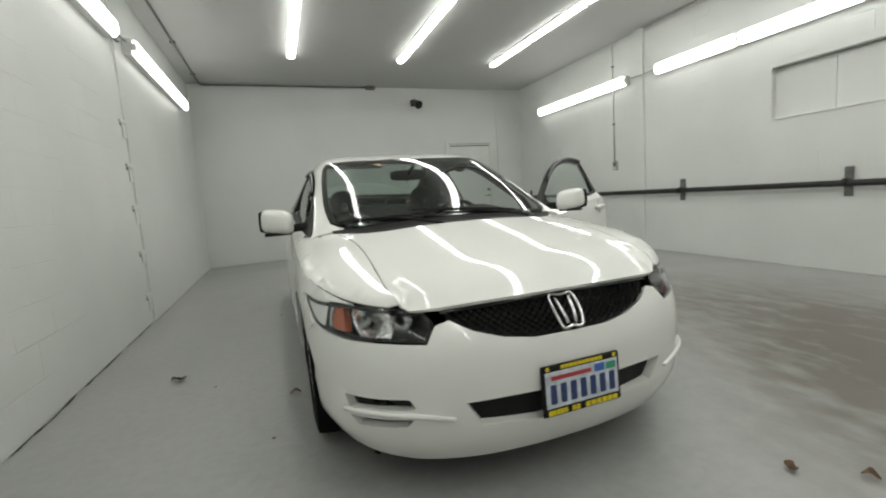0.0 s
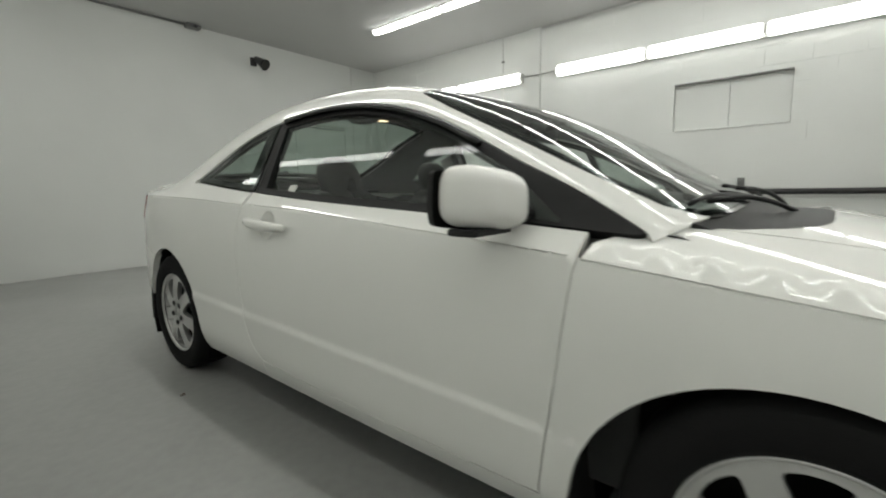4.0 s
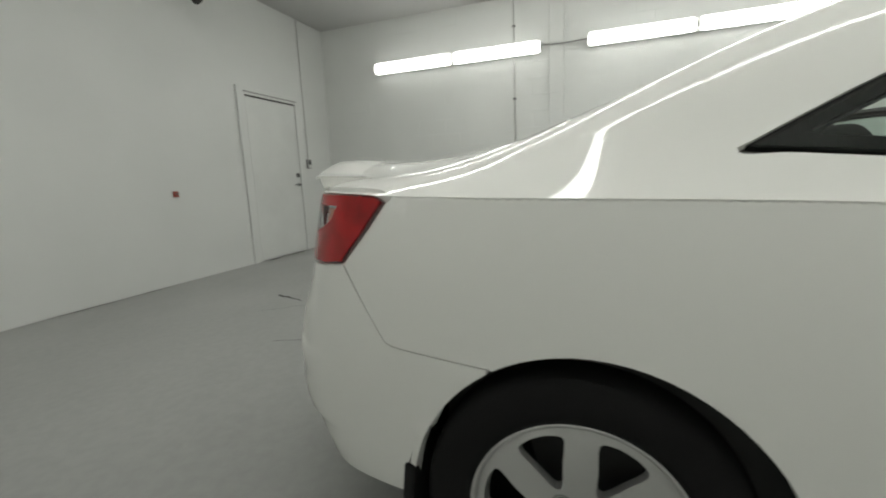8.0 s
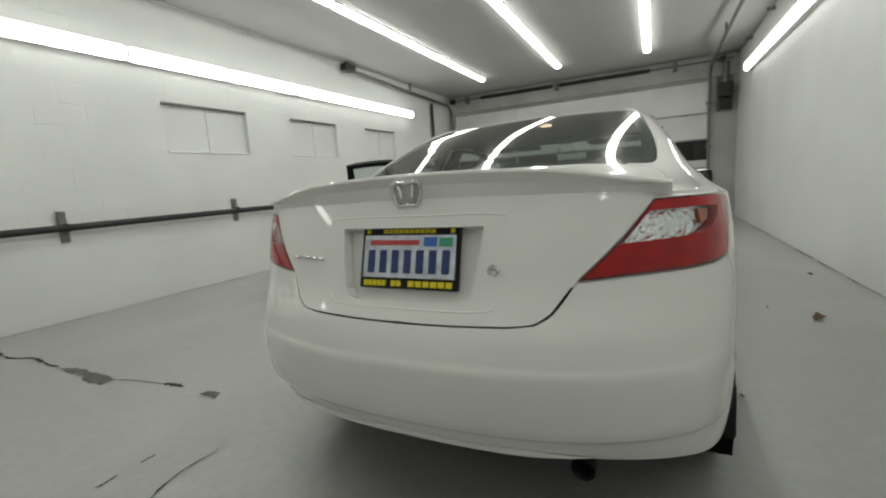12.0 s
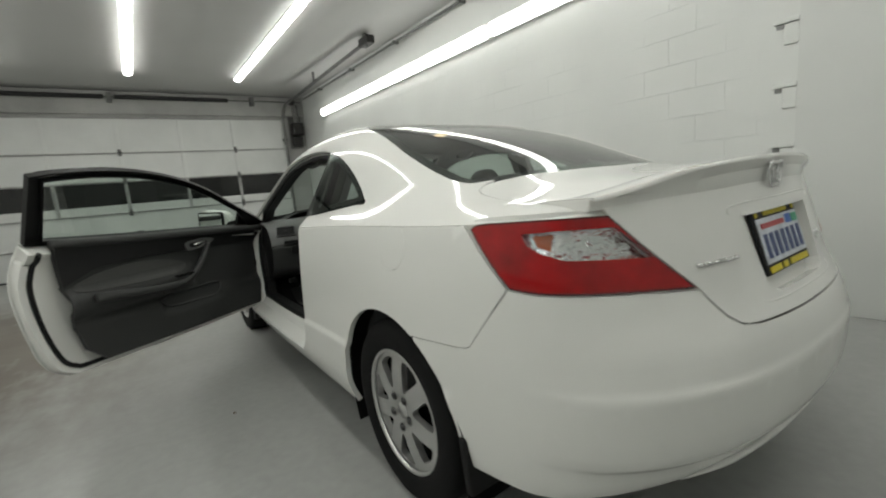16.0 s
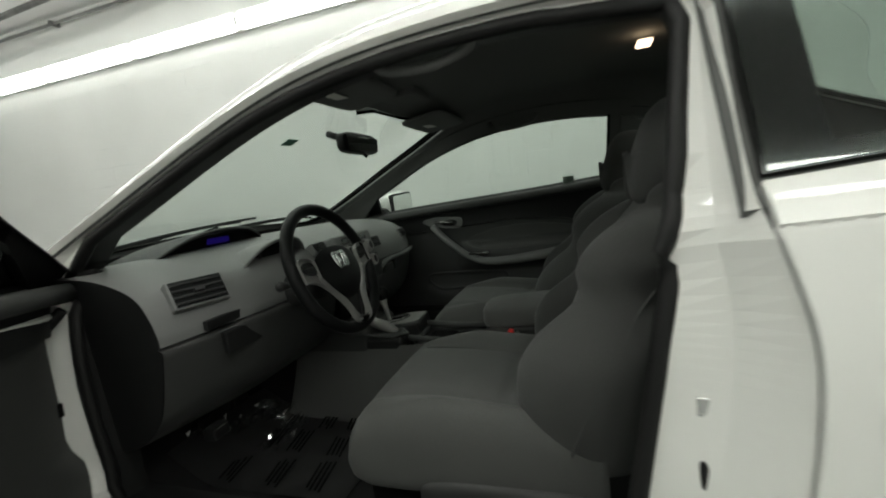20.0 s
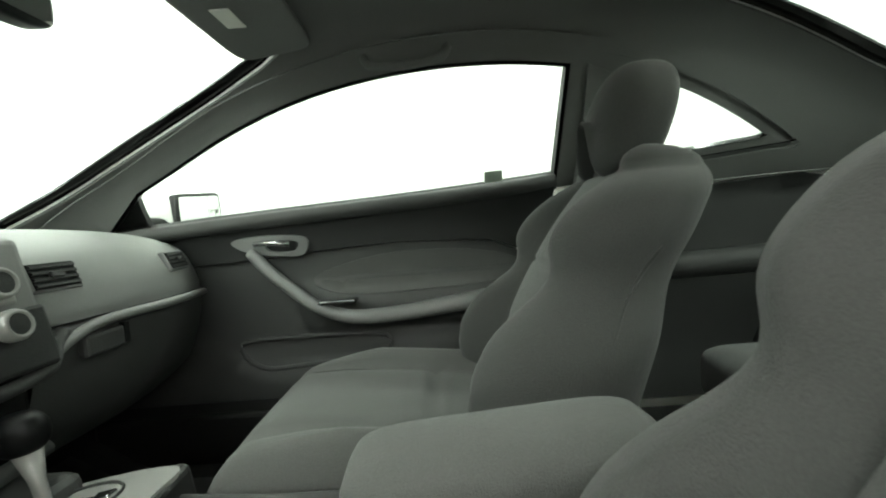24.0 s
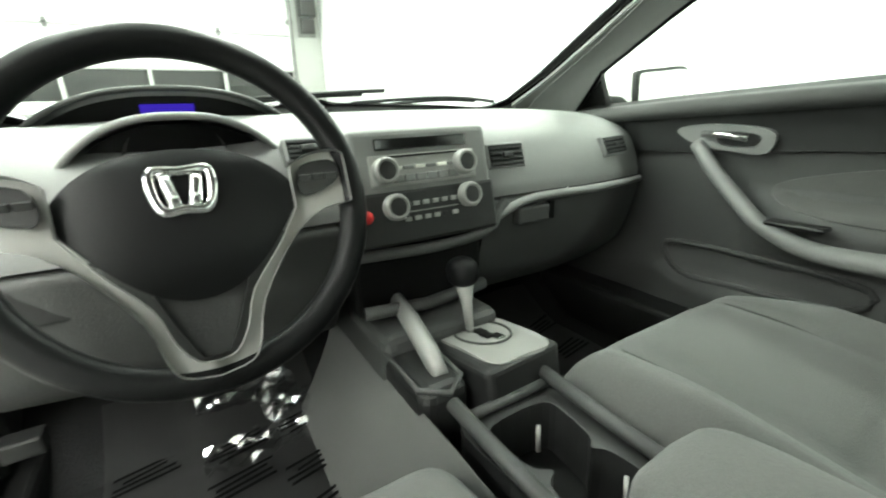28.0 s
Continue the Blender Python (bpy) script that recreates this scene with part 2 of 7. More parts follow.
XL, XR, YB, YF, ZC = -2.15, 4.36, 6.62, -6.6, 3.26
f = box_bm(XL - 0.3, XR + 0.6, YF - 0.3, YB + 0.3, -0.3, 0)
for v in f.verts:
    v.co.z += floor_z(v.co.y)
tagged(part("floor", f, FLOOR, smooth=False), "grey coated concrete garage floor with cracks and stains", "floor", kind="structure")
tagged(block("ceiling", XL - 0.3, XR + 0.6, YF - 0.3, YB + 0.3, ZC, ZC + 0.2, CEIL), "flat light grey painted ceiling", "ceiling", kind="structure")
tagged(block("wall_west", XL - 0.25, XL, YF - 0.3, 2.86, -0.2, ZC, WALL), "white painted block wall with faint joints", "wall", kind="structure")
tagged(block("wall_west_2", XL - 0.25, XL + 0.018, 2.86, YB, -0.2, ZC, SMOOTH_WALL), "smooth white painted wall", "wall", kind="structure")
tagged(block("wall_north", XL - 0.25, XR + 0.5, YB, YB + 0.25, -0.2, ZC, SMOOTH_WALL), "smooth white painted back wall", "wall", kind="structure")


# ---- the car: body surfaces ----
car = tagged(new("car"), "white two-door coupe with the driver door open", "car")
car.matrix_world = pose(0, 0, floor_z(0), math.degrees(math.atan(SLOPE)), 0, 0)

# the plan outline of one side at its widest, from the nose to the tail
PLAN_KNOTS = ((0, -0.865), (0.25, -0.85), (0.49, -0.79), (0.685, -0.655), (0.798, -0.455), (0.848, -0.2), (0.860, 0.2), (0.868, 0.9), (0.87, 1.6), (0.868, 2.3),
              (0.86, 2.75), (0.815, 3.1), (0.74, 3.3), (0.58, 3.44), (0.3, 3.53), (0, 3.55))
length = [0.0]
for (xa, ya), (xb, yb) in zip(PLAN_KNOTS, PLAN_KNOTS[1:]):
    length.append(length[-1] + math.hypot(xb - xa, yb - ya))
U_END = length[-1]
mir = [(-u, -x, y) for u, (x, y) in zip(length, PLAN_KNOTS)][:0:-1][-3:]
end = [(2 * U_END - u, -x, y) for u, (x, y) in zip(length, PLAN_KNOTS)][-2:-5:-1]
full = mir + [(u, x, y) for u, (x, y) in zip(length, PLAN_KNOTS)] + end
PLAN_X = Spline(*[(u, x) for u, x, y in full])
PLAN_Y = Spline(*[(u, y) for u, x, y in full])
U_TAB = np.linspace(0, U_END, 800)
Y_TAB = np.array([PLAN_Y(u) for u in U_TAB])


def u_of(y):
    """The place along the plan outline that lies at y."""
    return float(np.interp(y, Y_TAB, U_TAB))


CREASE = Spline((-0.8, 0.655), (-0.6, 0.69), (-0.33, 0.742), (0, 0.783), (0.43, 0.828), (0.92, 0.866), (1.45, 0.902), (1.82, 0.918), (2.2, 0.935), (2.6, 0.946),
                (3.0, 0.954), (3.3, 0.963), (3.55, 0.966))
SIDE_CURVE = Spline((0, 0.05), (0.12, 0.014), (0.28, 0.002), (0.45, -0.006), (0.65, -0.006), (0.82, 0.001), (1.0, 0.023))


def SIDE_IN(tau):
    """How far the side lies within its plan line: a soft curve with the pressed fold low on it."""
    t = min(1, max(0, (tau - FOLD[0]) / (FOLD[1] - FOLD[0])))
    return SIDE_CURVE(tau) + 0.010 * t * t * (3 - 2 * t)


FOLD = (0.368, 0.408)
FRONT_IN = Spline((0.15, 0.075), (0.22, 0.03), (0.32, 0.004), (0.42, 0.0), (0.52, 0.012), (0.62, 0.06), (0.70, 0.14))
REAR_IN = Spline((0.26, 0.12), (0.34, 0.05), (0.42, 0.014), (0.52, 0.003), (0.57, 0.0), (0.65, 0.014), (0.72, 0.05), (0.8, 0.077), (0.9, 0.104), (1.02, 0.144))


def shell(u, z, fold=True):
    """A point of the lower body: u along the plan outline (below 0 on the other side), z up."""
    side, u = (1 if u >= 0 else -1), abs(u)
    e = 1e-3
    x, y = PLAN_X(u), PLAN_Y(u)
    tx, ty = PLAN_X(u + e) - PLAN_X(u - e), PLAN_Y(u + e) - PLAN_Y(u - e)
    n = math.hypot(tx, ty)
    nx, ny = ty / n, -tx / n
    tau = (z - 0.19) / (CREASE(y) - 0.19)
    d = nx * nx * (SIDE_IN(tau) if fold else SIDE_CURVE(tau)) + ny * ny * (FRONT_IN(z) if ny < 0 else REAR_IN(z))
    return Vector((side * (x - nx * d), y - ny * d, z))


# the upper body: sections across the car
BELT_Z = Spline((-0.6, 0.72), (-0.3, 0.77), (0, 0.815), (0.3, 0.862), (0.85, 0.905), (1.35, 0.93), (1.75, 0.955), (2.05, 0.98), (2.4, 1.005), (2.8, 1.0), (3.2, 0.985), (3.5, 0.98))
RAIL_X = Spline((-0.6, 0.56), (-0.2, 0.64), (0.3, 0.705), (0.62, 0.69), (0.9, 0.66), (1.1, 0.641), (1.35, 0.617), (1.6, 0.603), (1.85, 0.604), (2.1, 0.614),
                (2.35, 0.625), (2.6, 0.630), (2.85, 0.6255), (3.1, 0.606), (3.35, 0.573))
RAIL_Z = Spline((0.1, 0.83), (0.3, 0.925), (0.62, 1.085), (0.9, 1.222), (1.1, 1.305), (1.35, 1.354), (1.6, 1.370), (1.85, 1.360), (2.1, 1.324), (2.35, 1.253), (2.6, 1.152),
                (2.85, 1.050), (3.1, 1.003), (3.4, 1.010))
TOP_Z = Spline((0.0, 0.85), (0.3, 1.0), (0.6, 1.165), (0.9, 1.287), (1.1, 1.338), (1.35, 1.374), (1.6, 1.388), (1.85, 1.383), (2.1, 1.352), (2.35, 1.282), (2.6, 1.188),
               (2.85, 1.094), (3.1, 1.053), (3.4, 1.050))
HOOD_Z = Spline((-0.84, 0.640), (-0.77, 0.684), (-0.7, 0.728), (-0.5, 0.80), (-0.2, 0.868), (0.1, 0.925), (0.4, 0.975))
CR_X = np.array([abs(shell(u, CREASE(PLAN_Y(u))).x) for u in U_TAB])
CR_Y = np.array([shell(u, CREASE(PLAN_Y(u))).y for u in U_TAB])


def quad_spline(c, m=300):
    """An open quadratic B-spline over the control points c."""
    k = len(c) - 2
    out = []
    for i in range(k):
        a = c[i] if i == 0 else (c[i] + c[i + 1]) / 2
        b = c[i + 2] if i == k - 1 else (c[i + 1] + c[i + 2]) / 2
        t = (np.arange(m + (i == k - 1)) / m)[:, None]
        out.append((1 - t) ** 2 * a + 2 * t * (1 - t) * c[i + 1] + t * t * b)
    return np.concatenate(out)


SECTIONS = {}


def section(y, hood=False):
    key = (round(y, 5), hood)
    if key not in SECTIONS:
        cx = float(np.interp(y, CR_Y, CR_X))
        cz = CREASE(y)
        if hood:
            h = HOOD_Z(y)
            w = cx
            c = [(w, cz), (w - 0.035, cz + 0.6 * min(0.06, h - cz)), (w * 0.72, h - min(0.032, 0.38 * max(0.0, h - cz))), (w * 0.42, h), (0, h)]
        else:
            h = TOP_Z(y)
            bx = cx - 0.07
            c = [(cx, cz), (bx, BELT_Z(y)), (RAIL_X(y), RAIL_Z(y)), (RAIL_X(y) * 0.55, h), (0, h)]
        if hood:
            x1, z1 = c[1]
            xs_ = np.linspace(1, 0, 60)
            crown = np.stack([x1 * xs_, h - (h - z1) * xs_ ** 2.3], 1)
            rim = np.stack([w + (x1 - w) * np.linspace(0, 1, 12)[:-1], cz + (z1 - cz) * np.sin(np.linspace(0, 1, 12)[:-1] * math.pi / 2)], 1)
            SECTIONS[key] = np.concatenate([rim, crown])
        else:
            SECTIONS[key] = quad_spline(np.array(c))
    return SECTIONS[key]


def upper_side(y, z, side=1):
    """A point of the upper body by its place in the side view."""
    s = section(y)
    return Vector((side * float(np.interp(z, s[:, 1], s[:, 0])), y, z))


def upper_top(x, y):
    """A point of roof, glass or tail deck by its place in the plan."""
    s = section(y)
    return Vector((x, y, float(np.interp(-abs(x), -s[:, 0], s[:, 1]))))


def hood_top(x, y):
    s = section(y, True)
    return Vector((x, y, float(np.interp(-abs(x), -s[:, 0], s[:, 1]))))


# ---- panels ----
def inside(px, py, poly):
    poly = np.asarray(poly)
    out = np.zeros(len(px), bool)
    x1, y1 = poly[:, 0], poly[:, 1]
    x2, y2 = np.roll(x1, -1), np.roll(y1, -1)
    for i in range(len(poly)):
        if y1[i] == y2[i]:
            continue
        c = (y1[i] > py) != (y2[i] > py)
        out ^= c & (px < (x2[i] - x1[i]) * (py - y1[i]) / (y2[i] - y1[i]) + x1[i])
    return out


def dense(pts, step=0.02, closed=True):
    """Straight pieces between pts, cut into short steps."""
    out = []
    n = len(pts)
    for i in range(n if closed else n - 1):
        a, b = np.array(pts[i], float), np.array(pts[(i + 1) % n], float)
        k = max(1, int(np.linalg.norm(b - a) / step))
        out += [tuple(a + (b - a) * j / k) for j in range(k)]
    if not closed:
        out.append(tuple(pts[-1]))
    return out


def smooth(pts, n=6, closed=False):
    """A Catmull-Rom curve through pts."""
    p = [np.array(q, float) for q in pts]
    if closed:
        p = [p[-1]] + p + [p[0], p[1]]
    else:
        p = [2 * p[0] - p[1]] + p + [2 * p[-1] - p[-2]]
    out = []
    for a, b, c, d in zip(p, p[1:], p[2:], p[3:]):
        for j in range(n):
            t = j / n
            out.append(tuple(0.5 * ((2 * b) + (c - a) * t + (2 * a - 5 * b + 4 * c - d) * t * t + (3 * b - a - 3 * c + d) * t ** 3)))
    if not closed:
        out.append(tuple(p[-2]))
    return out


def area(poly):
    p = np.asarray(poly)
    return 0.5 * float(np.sum(p[:, 0] * np.roll(p[:, 1], -1) - np.roll(p[:, 0], -1) * p[:, 1]))


def inset(poly, d):
    """The closed outline drawn in by d."""
    p = np.asarray(poly, float)
    s = 1 if area(p) > 0 else -1
    e = np.roll(p, -1, 0) - p
    n = np.stack([-e[:, 1], e[:, 0]], 1) * s
    n /= np.linalg.norm(n, axis=1, keepdims=True) + 1e-12
    m = n + np.roll(n, 1, 0)
    m /= np.maximum((m * m).sum(1, keepdims=True), 0.4) / 2
    return [tuple(q) for q in p + m * d]


from mathutils import geometry


def slope_of(fm, a, b, e=0.004):
    da, db = fm(a + e, b) - fm(a - e, b), fm(a, b + e) - fm(a, b - e)
    n = da.cross(db)
    return n.normalized() if n.length > 1e-12 else Vector((0, 0, 1))


def sheet(outline, fm, flip=False, step=0.04, holes=(), depth=0.014, rows=(), lift=0.0, lean=None):
    """Vertices, faces and normals of a pressed sheet: an outline in the surface fm(a, b), with holes, and a rim of the given depth behind it."""
    loops = [list(outline)] + [list(h) for h in holes]
    pts, edges = [], []
    for lp in loops:
        k = len(pts)
        pts += lp
        edges += [(k + i, k + (i + 1) % len(lp)) for i in range(len(lp))]
    ring = np.array(pts)
    lo, hi = ring.min(0), ring.max(0)
    ga, gb = np.meshgrid(np.arange(lo[0] + step / 2, hi[0], step), np.arange(lo[1] + step / 2, hi[1], step))
    ga = ga + (np.arange(ga.shape[0]) % 2)[:, None] * step / 2
    cand = np.stack([ga.ravel(), gb.ravel()], 1)
    if len(rows):
        cand = np.concatenate([np.array(rows, float), cand])
    ok = inside(cand[:, 0], cand[:, 1], loops[0])
    for h in loops[1:]:
        ok &= ~inside(cand[:, 0], cand[:, 1], h)
    cand = cand[ok]
    far = []
    for i, c in enumerate(cand):
        limit = 0.0012 if i < len(rows) else step * 0.4
        if ((ring - c) ** 2).sum(1).min() > limit ** 2:
            far.append(tuple(c))
    flat = [Vector(p) for p in pts + far]
    v2, _, tri, _, _, _ = geometry.delaunay_2d_cdt(flat, edges, [], 0, 1e-6)
    mid = np.array([(v2[t[0]] + v2[t[1]] + v2[t[2]]) / 3 for t in tri])
    keep = inside(mid[:, 0], mid[:, 1], loops[0])
    for h in loops[1:]:
        keep &= ~inside(mid[:, 0], mid[:, 1], h)
    verts, norms = [], []
    sg = -1 if flip else 1
    for v in v2:
        n = slope_of(lean or fm, v[0], v[1]) * sg
        verts.append(fm(v[0], v[1]) + n * lift)
        norms.append(n)
    faces = []
    for t, k in zip(tri, keep):
        if k:
            a, b, c = t
            m = (verts[b] - verts[a]).cross(verts[c] - verts[a])
            faces.append((a, b, c) if m.dot(norms[a]) > 0 else (a, c, b))
    if depth:
        seen = {}
        for fc in faces:
            for a, b in ((fc[0], fc[1]), (fc[1], fc[2]), (fc[2], fc[0])):
                seen[(a, b)] = True
        for a, b in [e for e in seen if (e[1], e[0]) not in seen]:
            k = len(verts)
            out = (verts[b] - verts[a]).cross(norms[a])
            out = out.normalized() if out.length > 1e-9 else norms[a]
            verts += [verts[a].copy(), verts[b].copy(), verts[b] - norms[b] * depth, verts[a] - norms[a] * depth]
            norms += [out] * 4
            faces.append((k + 1, k, k + 3, k + 2))
    return verts, faces, norms


def panel(name, mat, parent, *sheets, label=""):
    vs, fs, ns = [], [], []
    for v, f, n in sheets:
        k = len(vs)
        vs += v
        ns += n
        fs += [tuple(i + k for i in q) for q in f]
    used = sorted({i for q in fs for i in q})
    at = {o: i for i, o in enumerate(used)}
    return mesh(name, [vs[i] for i in used], [tuple(at[i] for i in q) for q in fs], mat, parent, label, True, [ns[i] for i in used])


def tube(name, pts, r, mat, parent=None, label="", seg=8, closed=False, flat=1.0):
    """A round or flattened bar along pts."""
    vs, fs = [], []
    p = [Vector(q) for q in pts]
    n = len(p)
    up = Vector((0, 0, 1))
    for i in range(n):
        d = (p[(i + 1) % n] - p[i - 1]) if closed else (p[min(i + 1, n - 1)] - p[max(i - 1, 0)])
        d.normalize()
        s = d.cross(up)
        s = s.normalized() if s.length > 1e-4 else Vector((1, 0, 0))
        t = s.cross(d)
        ri = r(i / max(1, n - 1)) if callable(r) else r
        for k in range(seg):
            a = 2 * math.pi * k / seg
            vs.append(p[i] + s * (ri * math.cos(a)) + t * (ri * flat * math.sin(a)))
    for i in range(n if closed else n - 1):
        for k in range(seg):
            a, b = i * seg + k, i * seg + (k + 1) % seg
            c, d = ((i + 1) % n) * seg + (k + 1) % seg, ((i + 1) % n) * seg + k
            fs.append((a, b, c, d))
    if not closed:
        fs += [tuple(range(seg))[::-1], tuple((n - 1) * seg + k for k in range(seg))]
    return mesh(name, vs, fs, mat, parent, label)


def lathe(name, profile, mat, parent=None, label="", seg=40, axis="x", at=(0, 0, 0), side=1):
    """A turned shape: profile of (radius, along) round an axis."""
    vs, fs = [], []
    n = len(profile)
    for k in range(seg):
        a = 2 * math.pi * k / seg
        for r, h in profile:
            c, s = r * math.cos(a), r * math.sin(a)
            v = {"x": (h * side, c, s), "y": (c, h, s), "z": (c, s, h)}[axis]
            vs.append((v[0] + at[0], v[1] + at[1], v[2] + at[2]))
    for k in range(seg):
        for i in range(n - 1):
            a, b = k * n + i, ((k + 1) % seg) * n + i
            q = (a, b, b + 1, a + 1)
            fs.append(q if side > 0 else q[::-1])
    return mesh(name, vs, fs, mat, parent, label)


# ---- car materials ----
BLACK = material("black plastic", (0.009, 0.009, 0.009), rough=0.5, spec=0.25, bump=0.08, bump_size=300)
DARK_BORDER = material("dark glass border", (0.005, 0.005, 0.005), rough=0.10, spec=0.28)
GLOSS_BLACK = material("gloss black trim", (0.006, 0.006, 0.006), rough=0.12)
CHROME = material("chrome", (0.75, 0.75, 0.75), rough=0.08, metal=1.0)
SILVER = material("silver wheel paint", (0.55, 0.55, 0.54), rough=0.28, metal=0.75, stain=0.06, stain_size=6, coat=0.4)
NUT = material("dark steel nut", (0.10, 0.10, 0.10), rough=0.35, metal=1.0)
RED_LENS = material("red lamp lens", (0.34, 0.002, 0.004), rough=0.5, spec=0.05, coat=1.0, stain=0.3, stain_size=14)
DARK_RED = material("dark red lens edge", (0.10, 0.004, 0.006), rough=0.1, coat=1.0)
ORANGE = material("amber reflector", (0.50, 0.10, 0.025), rough=0.12, coat=1.0, bump=0.5, bump_size=160)
SPARK = material("faceted reflector", (0.82, 0.82, 0.82), rough=0.1, metal=1.0, bump=1.0, bump_size=55)
CLEAR = glass("clear lens", (0.95, 0.96, 0.96))
WINDOW = glass("green tinted window", (0.68, 0.76, 0.72), 1.7)
SCREEN = glass("windscreen", (0.74, 0.81, 0.775), 2.0)
YELLOW = material("yellow print", (0.75, 0.62, 0.02), rough=0.4)
PLATE_WHITE = material("plate white", (0.62, 0.66, 0.72), rough=0.35, stain=0.25, stain_size=30)
PLATE_BLUE = material("plate blue print", (0.03, 0.05, 0.16), rough=0.4)
PLATE_RED = material("plate red print", (0.45, 0.05, 0.06), rough=0.4)
STICKER_BLUE = material("blue sticker", (0.05, 0.15, 0.5), rough=0.4)
STICKER_GREEN = material("green sticker", (0.05, 0.35, 0.2), rough=0.4)
UNDER = material("underbody black", (0.008, 0.008, 0.008), rough=0.95, spec=0.05)
MIRROR = material("mirror glass", (0.85, 0.87, 0.85), rough=0.02, metal=1.0)
GAP = 0.0016
BUMPER_GAP = 0.0003


def groove(y, z):
    """The depth of the narrow channel pressed along the crease."""
    fade = min(1, max(0, (3.04 - y) / 0.06)) * min(1, max(0, (y + 0.36) / 0.08))
    return fade * 0.008 * min(1, max(0, (0.0030 - abs(z - CREASE(y))) / 0.0008))


def side_map(s, line=True):
    """The side of the car by (y, z), with its pressed crease."""
    def fm(y, z):
        cz = CREASE(y)
        p = shell(s * u_of(y), z) if z <= cz else upper_side(y, z, s)
        if line:
            p.x -= s * groove(y, z)
        return p
    return fm


def plain_side(s):
    """The side of the car without its pressed lines, for what lies behind it."""
    def fm(y, z):
        return shell(s * u_of(y), z, False) if z <= CREASE(y) else upper_side(y, z, s)
    return fm


def rear_map(q, z):
    return shell((1 if q >= 0 else -1) * (U_END - abs(q)), z)


V_SCALE = 1.2
V_GRID = np.linspace(0, 1, 901)


def upper(y, w):
    """The upper body by y and the way w across it, 0 in the middle."""
    s = section(y)
    v = 1 - abs(w) / V_SCALE
    z = float(np.interp(v, V_GRID, s[:, 1]))
    return Vector((math.copysign(float(np.interp(v, V_GRID, s[:, 0])), w), y, z))


def w_of_z(y, z, side):
    s = section(y)
    return side * V_SCALE * (1 - float(np.interp(z, s[:, 1], V_GRID)))


def w_of_x(y, x):
    s = section(y)
    return math.copysign(V_SCALE * (1 - float(np.interp(-abs(x), -s[:, 0], V_GRID))), x)


def from_side(pts, side):
    return [(y, w_of_z(y, z, side)) for y, z in pts]


def from_top(pts, side=1):
    return [(y, w_of_x(y, x * side)) for x, y in pts]


def both(pts):
    """An outline given for the positive side, closed by its mirror image."""
    return list(pts) + [(-a, b) for a, b in reversed(pts)]


def arch(cy, cz, ry, rz, a0, a1, n=26):
    return [(cy + ry * math.cos(radians(a0 + (a1 - a0) * i / n)), cz + rz * math.sin(radians(a0 + (a1 - a0) * i / n))) for i in range(n + 1)]


SILL_Z = Spline((0.4, 0.272), (1.0, 0.272), (1.7, 0.29))
DLO_LOW = Spline((0.28, 0.868), (0.85, 0.908), (1.35, 0.934), (1.75, 0.962), (2.05, 0.987), (2.41, 1.022))
DLO_TOP = Spline((0.29, 0.874), (0.45, 0.962), (0.62, 1.042), (0.87, 1.163), (1.06, 1.232), (1.27, 1.274), (1.545, 1.288), (1.82, 1.26), (2.0, 1.217), (2.2, 1.135), (2.4, 1.03))
F_ARCH, R_ARCH = (0.03, 0.285, 0.375, 0.36), (2.635, 0.285, 0.36, 0.388)


def crease_rows(y0, y1, step=0.03):
    return [(y, CREASE(y) + o) for y in np.arange(y0, y1, step) for o in (-0.010, -0.0031, -0.0021, 0.0, 0.0021, 0.0031, 0.010)]


def fold_rows(y0, y1, step=0.05):
    """Places along the pressed fold of the side."""
    return [(y, 0.19 + tau * (CREASE(y) - 0.19)) for y in np.arange(y0, y1, step) for tau in (0.355, 0.368, 0.378, 0.388, 0.398, 0.408, 0.42)]


def dlo_low(y0, y1, n=24, d=0.0):
    return [(y0 + (y1 - y0) * i / n, DLO_LOW(y0 + (y1 - y0) * i / n) + d) for i in range(n + 1)]


def dlo_top(y0, y1, n=30, d=0.0):
    return [(y0 + (y1 - y0) * i / n, DLO_TOP(y0 + (y1 - y0) * i / n) + d) for i in range(n + 1)]


def creases(y0, y1, n=40, d=0.0):
    return [(y0 + (y1 - y0) * i / n, CREASE(y0 + (y1 - y0) * i / n) + d) for i in range(n + 1)]


DOOR_REAR = smooth([(1.812, 0.967), (1.815, 0.918), (1.842, 0.80), (1.843, 0.70), (1.83, 0.58), (1.80, 0.43), (1.76, 0.345), (1.69, 0.292)], 6)
DOOR_FRONT = smooth([(0.478, 0.272), (0.462, 0.40), (0.438, 0.60), (0.415, 0.84), (0.41, 0.878)], 5)
door_outline = dense([(y, SILL_Z(y)) for y in np.linspace(1.64, 0.50, 24)], 0.05, False) + DOOR_FRONT + dlo_low(0.43, 1.79) + DOOR_REAR


HANDLE_CUP = [(1.605 + 0.056 * math.cos(a), 0.842 + 0.054 * math.sin(a)) for a in np.linspace(0, 2 * math.pi, 32, endpoint=False)]


def door_skin(s, parent):
    return panel("door", WHITE_CAR, parent, sheet(inset(door_outline, GAP), side_map(s), s < 0, 0.045, rows=crease_rows(0.44, 1.8, 0.015) + fold_rows(0.48, 1.8, 0.025), depth=0.02, holes=[HANDLE_CUP], lean=side_map(s, False)), label="white coupe door")


